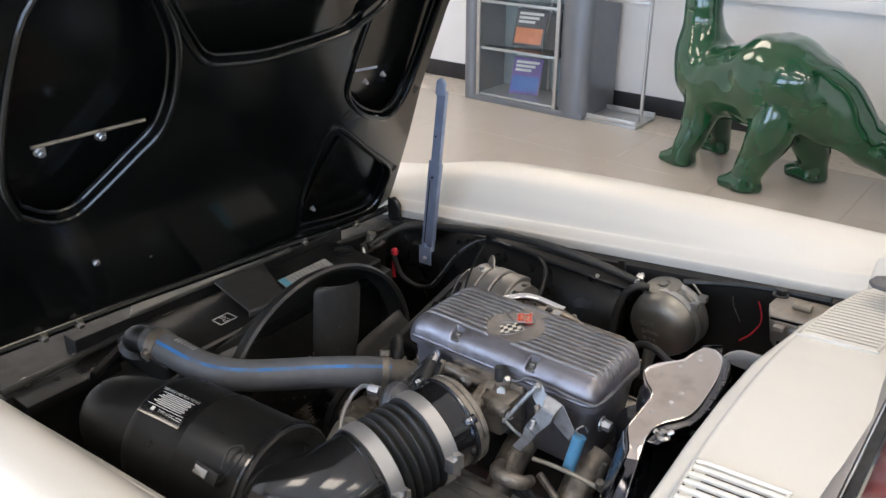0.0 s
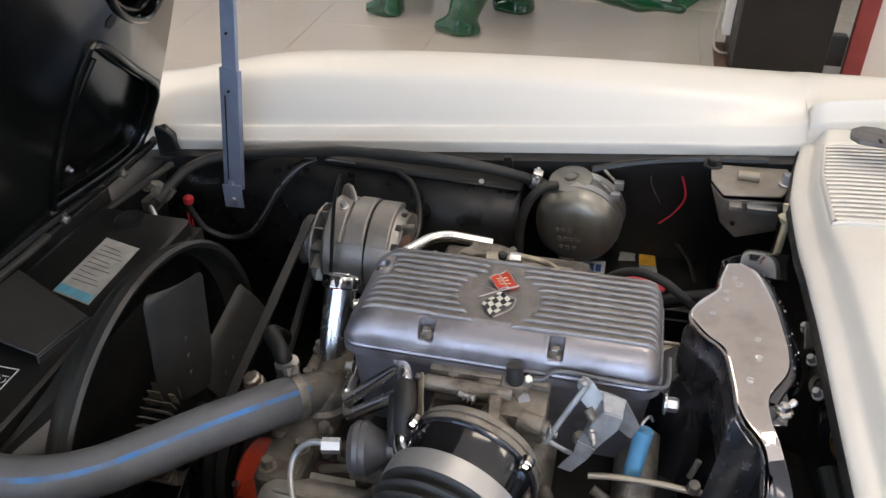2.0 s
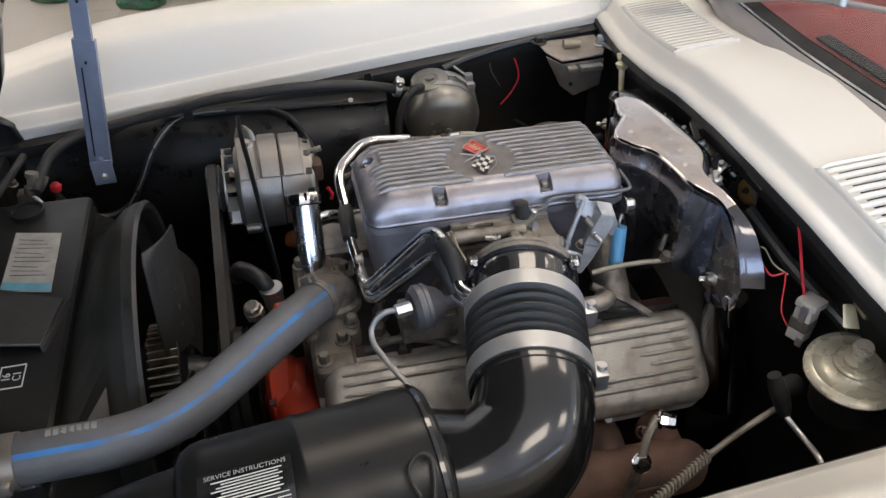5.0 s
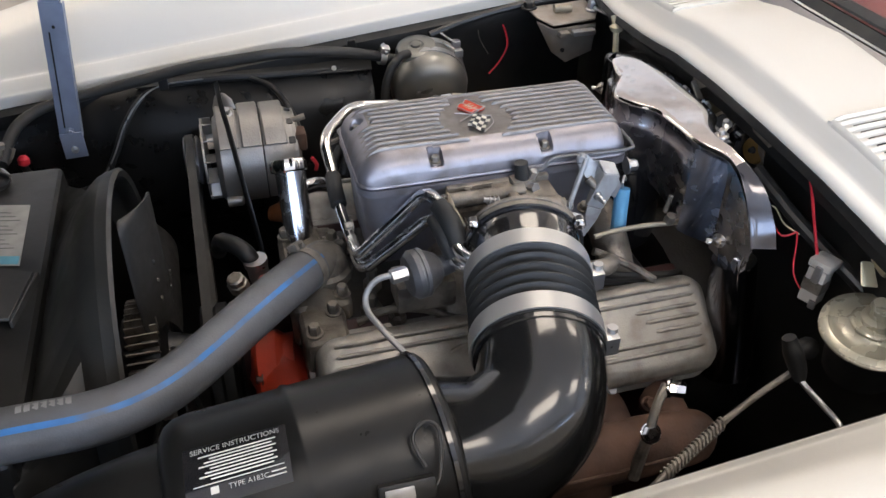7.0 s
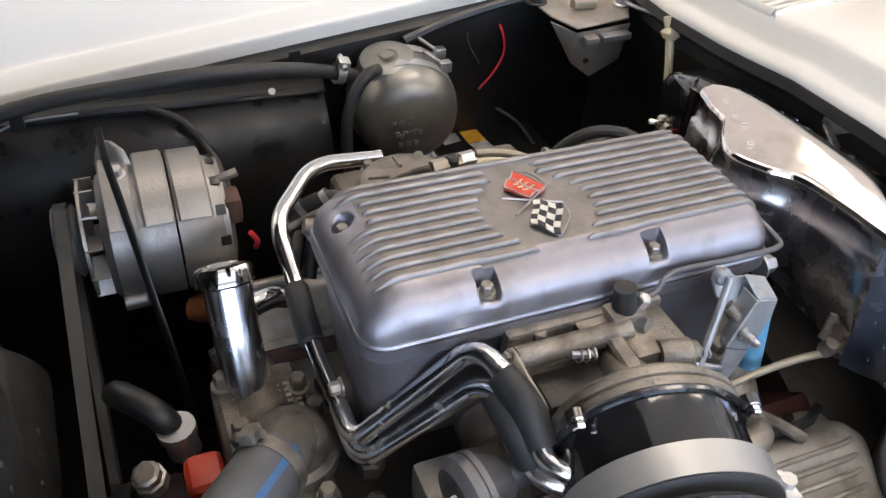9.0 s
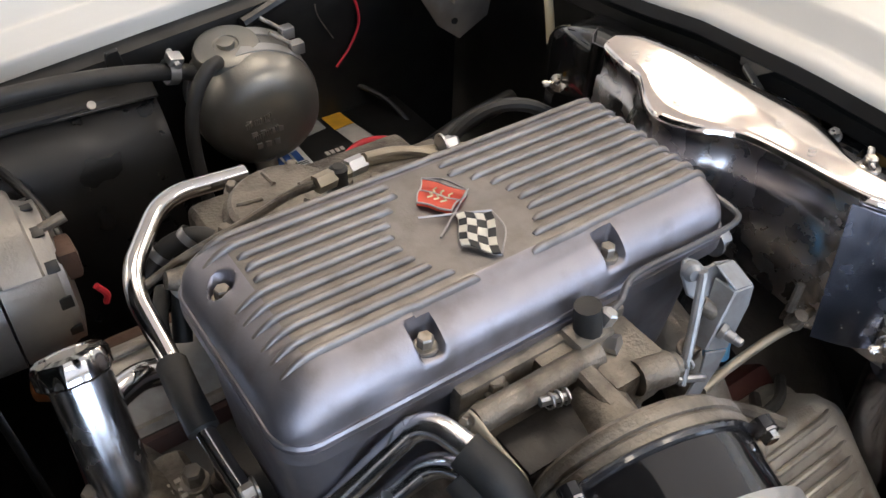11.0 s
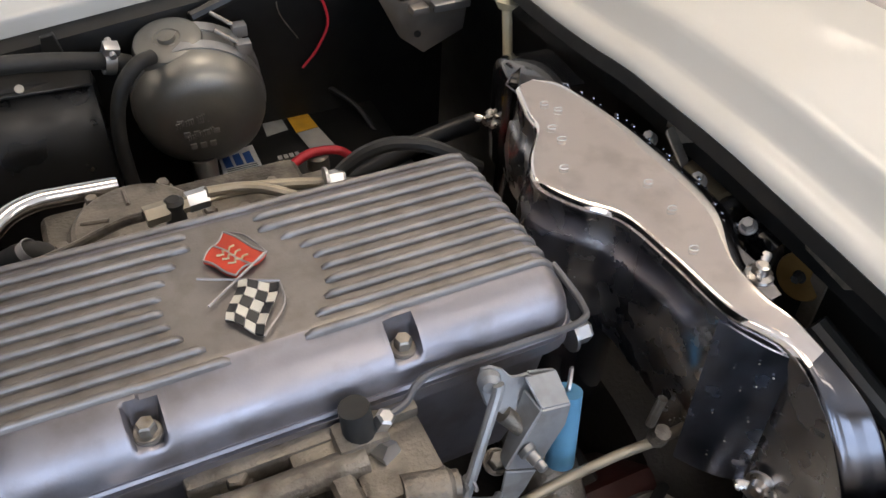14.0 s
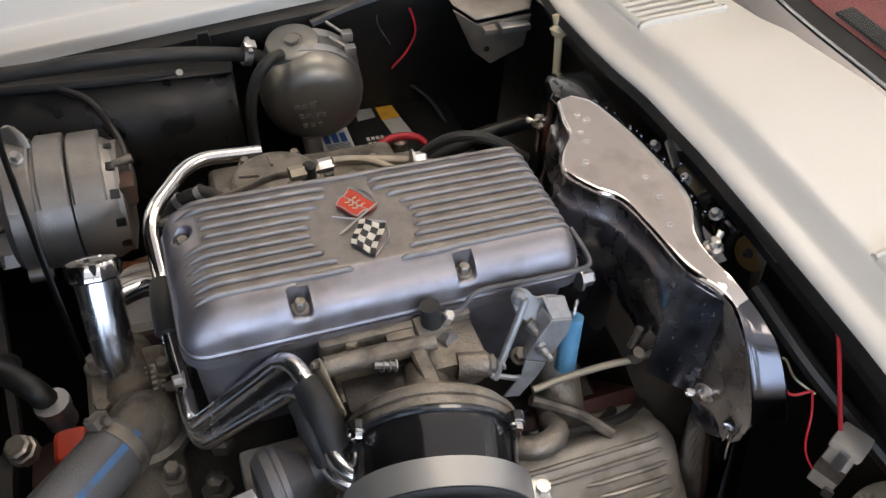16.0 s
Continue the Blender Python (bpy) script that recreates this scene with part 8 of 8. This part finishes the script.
COLUMN = thing("steering_shaft", (0.32, -0.2, 0.75), "pale steel shaft below the cowl", "shaft")
part("shaft", tube([(0.318, -0.190, 0.845), (0.322, -0.235, 0.834), (0.328, -0.285, 0.818), (0.332, -0.32, 0.806)], 0.0032, 10, 3), ZINC, COLUMN)
part("collar", lathe([(0.012, 0), (0.013, 0.006), (0.013, 0.018), (0.012, 0.02)], (0.327, -0.277, 0.820), (0.1, -0.9, -0.3), 16), GOLD_ZINC, COLUMN)
part("black_pipe", tube([(0.30, -0.10, 0.815), (0.318, -0.17, 0.785), (0.345, -0.24, 0.755), (0.375, -0.31, 0.72)], 0.008, 10, 4), OLD_RUBBER, COLUMN)
CLUTCH = thing("clutch_boot", (0.26, -0.32, 0.62), "black rubber clutch rod boot and rods", "boot")
part("boot", tube([(0.235, -0.292, 0.745), (0.241, -0.298, 0.728), (0.247, -0.305, 0.710), (0.250, -0.309, 0.698)], [0.007, 0.010, 0.009, 0.006], 14, 4), RUBBER, CLUTCH)
part("ear", tube([(0.243, -0.295, 0.725), (0.258, -0.290, 0.722), (0.270, -0.286, 0.716)], [0.008, 0.010, 0.012], 12, 3), RUBBER, CLUTCH)
part("rod", tube([(0.247, -0.302, 0.706), (0.228, -0.302, 0.692), (0.205, -0.307, 0.684), (0.157, -0.325, 0.678), (0.092, -0.355, 0.672), (0.03, -0.385, 0.66)], 0.0036, 10, 4), CAST_GREY, CLUTCH)
pts = []
for i in range(120):
    t = i / 119
    c = Vector((0.157, -0.325, 0.678)).lerp(Vector((0.075, -0.363, 0.669)), t)
    pts.append(c + Vector((0, 0.006 * math.cos(i * 0.9), 0.006 * math.sin(i * 0.9))))
part("spring", tube(pts, 0.0014, 6, 1), CAST_GREY, CLUTCH, "dull steel coil spring")
part("push_rod", tube([(0.249, -0.311, 0.700), (0.252, -0.322, 0.696), (0.254, -0.345, 0.695), (0.250, -0.372, 0.700), (0.246, -0.392, 0.690)], 0.0032, 10, 4), ZINC, CLUTCH)
STEER = thing("steering_box_pieces", (0.08, -0.36, 0.52), "dark greasy steering linkage below the manifold", "steering linkage")
part("tube", tube([(0.02, -0.36, 0.58), (0.10, -0.36, 0.585), (0.17, -0.355, 0.60)], 0.012, 12, 3), CAST_GREY, STEER)
part("collar", lathe([(0.018, 0), (0.018, 0.03)], (0.02, -0.36, 0.58), (1, 0, 0.05), 16), SATIN_BLACK, STEER)
part("bracket", prism([(0.16, -0.33, 0.60), (0.26, -0.34, 0.62), (0.27, -0.35, 0.605), (0.17, -0.345, 0.58)], (0, 0.004, 0), 0.001), ZINC, STEER)
DIP = thing("dipstick", (0.11, -0.29, 0.62), "dark dipstick bracket with bright bolts", "dipstick")
part("arm", tube([(0.135, -0.255, 0.665), (0.118, -0.270, 0.655), (0.105, -0.285, 0.625), (0.095, -0.29, 0.57)], [0.006, 0.005, 0.006, 0.007], 10, 4), CAST_GREY, DIP)
bolt((0.138, -0.256, 0.662), (0.8, -0.6, 0.2), 0.008, 0.018, CHROME, DIP)
bolt((0.107, -0.285, 0.632), (0, -0.7, 0.7), 0.008, 0.008, CHROME, DIP)
PEDAL = thing("hinge_bracket", (0.30, -0.08, 0.80), "aged brass bracket behind the ignition shield", "bracket")
part("strip", prism([(0.307, -0.091, 0.852), (0.307, -0.079, 0.853), (0.322, -0.074, 0.785), (0.322, -0.086, 0.783)], (0.002, 0, 0), 0.0006), CAST_GREY, PEDAL, "dull grey hinge strip")
part("cross_strip", prism([(0.3060, -0.106, 0.856), (0.3060, -0.068, 0.860), (0.3060, -0.064, 0.853), (0.3060, -0.070, 0.846), (0.3060, -0.102, 0.843), (0.3060, -0.107, 0.848)], (0.002, 0, 0), 0.0006), CAST_GREY, PEDAL, "dull grey cross strip")
part("disc", lathe([(0.015, 0), (0.016, 0.002), (0.015, 0.004), (0.006, 0.0045)], (0.316, -0.070, 0.820), (-1, -0.2, 0.1), 24), BRASS, PEDAL)
bolt((0.312, -0.071, 0.822), (-1, -0.2, 0.1), 0.003, 0.006, DULL_BLACK, PEDAL)
part("cylinder", tube([(0.326, -0.018, 0.812), (0.322, -0.030, 0.815), (0.318, -0.056, 0.818)], [0.014, 0.019, 0.019], 20, 2), GLOSS_BLACK, PEDAL)
part("band", tube([(0.300, -0.030, 0.822), (0.308, -0.031, 0.835), (0.321, -0.032, 0.838), (0.332, -0.033, 0.830)], 0.0018, 8, 4), SIDE_CHROME, PEDAL)
part("cylinder", tube([(0.326, 0.052, 0.812), (0.318, 0.024, 0.817), (0.310, -0.006, 0.823)], [0.017, 0.0165, 0.015], 22, 2), CLUTCH_TAN, PEDAL, "dull tan metal cylinder")
part("cylinder_collar", lathe([(0.0170, -0.003), (0.0195, -0.002), (0.0195, 0.003), (0.0170, 0.004)], (0.322, 0.040, 0.814), (-0.25, -0.95, 0.2), 24), GLOSS_BLACK, PEDAL)
part("cylinder_end", lathe([(0.011, 0), (0.010, 0.004), (0.004, 0.005), (0.0035, -0.002)], (0.310, -0.006, 0.8235), (-0.2, -0.95, 0.3), 18), SHADE_BLACK, PEDAL)
part("upper_tab", prism([(0.299, 0.058, 0.862), (0.303, 0.030, 0.866), (0.303, 0.026, 0.858), (0.299, 0.040, 0.848), (0.297, 0.056, 0.852)], (0.002, 0, 0), 0.0006), CAST_GREY, PEDAL, "dull grey tab")
part("clamp", prism([(0.290, 0.048, 0.852), (0.300, 0.052, 0.852), (0.300, 0.030, 0.838), (0.290, 0.026, 0.838)], (0, 0, 0.004), 0.001), CAST_GREY, PEDAL)
for x, y, z in ((0.298, 0.015, 0.835), (0.296, -0.035, 0.838), (0.300, 0.07, 0.83)):
    bolt((x, y, z), (-0.6, -0.2, 1), 0.004, 0.008, ZINC, PEDAL)

# ---- floor tiles, one by one ----
tile_mesh = bpy.data.meshes.new("floor_tile")
tb = box(-0.2993, 0.2993, -0.2993, 0.2993, -0.0045, -0.0015, 0.0004, 1)
tb.to_mesh(tile_mesh)
tb.free()
tile_mesh.materials.append(FLOOR_TILE)
fp = PLACE[bed.name]
for i in range(17):
    for j in range(12):
        x, y = X0 + 0.3 + 0.6 * i, Y0 + 0.33 + 0.6 * j
        o = new("tile", tile_mesh)
        o.location = Vector((x, y, 0)) - fp
        o.parent = bed
tagged(bed, kind="structure")
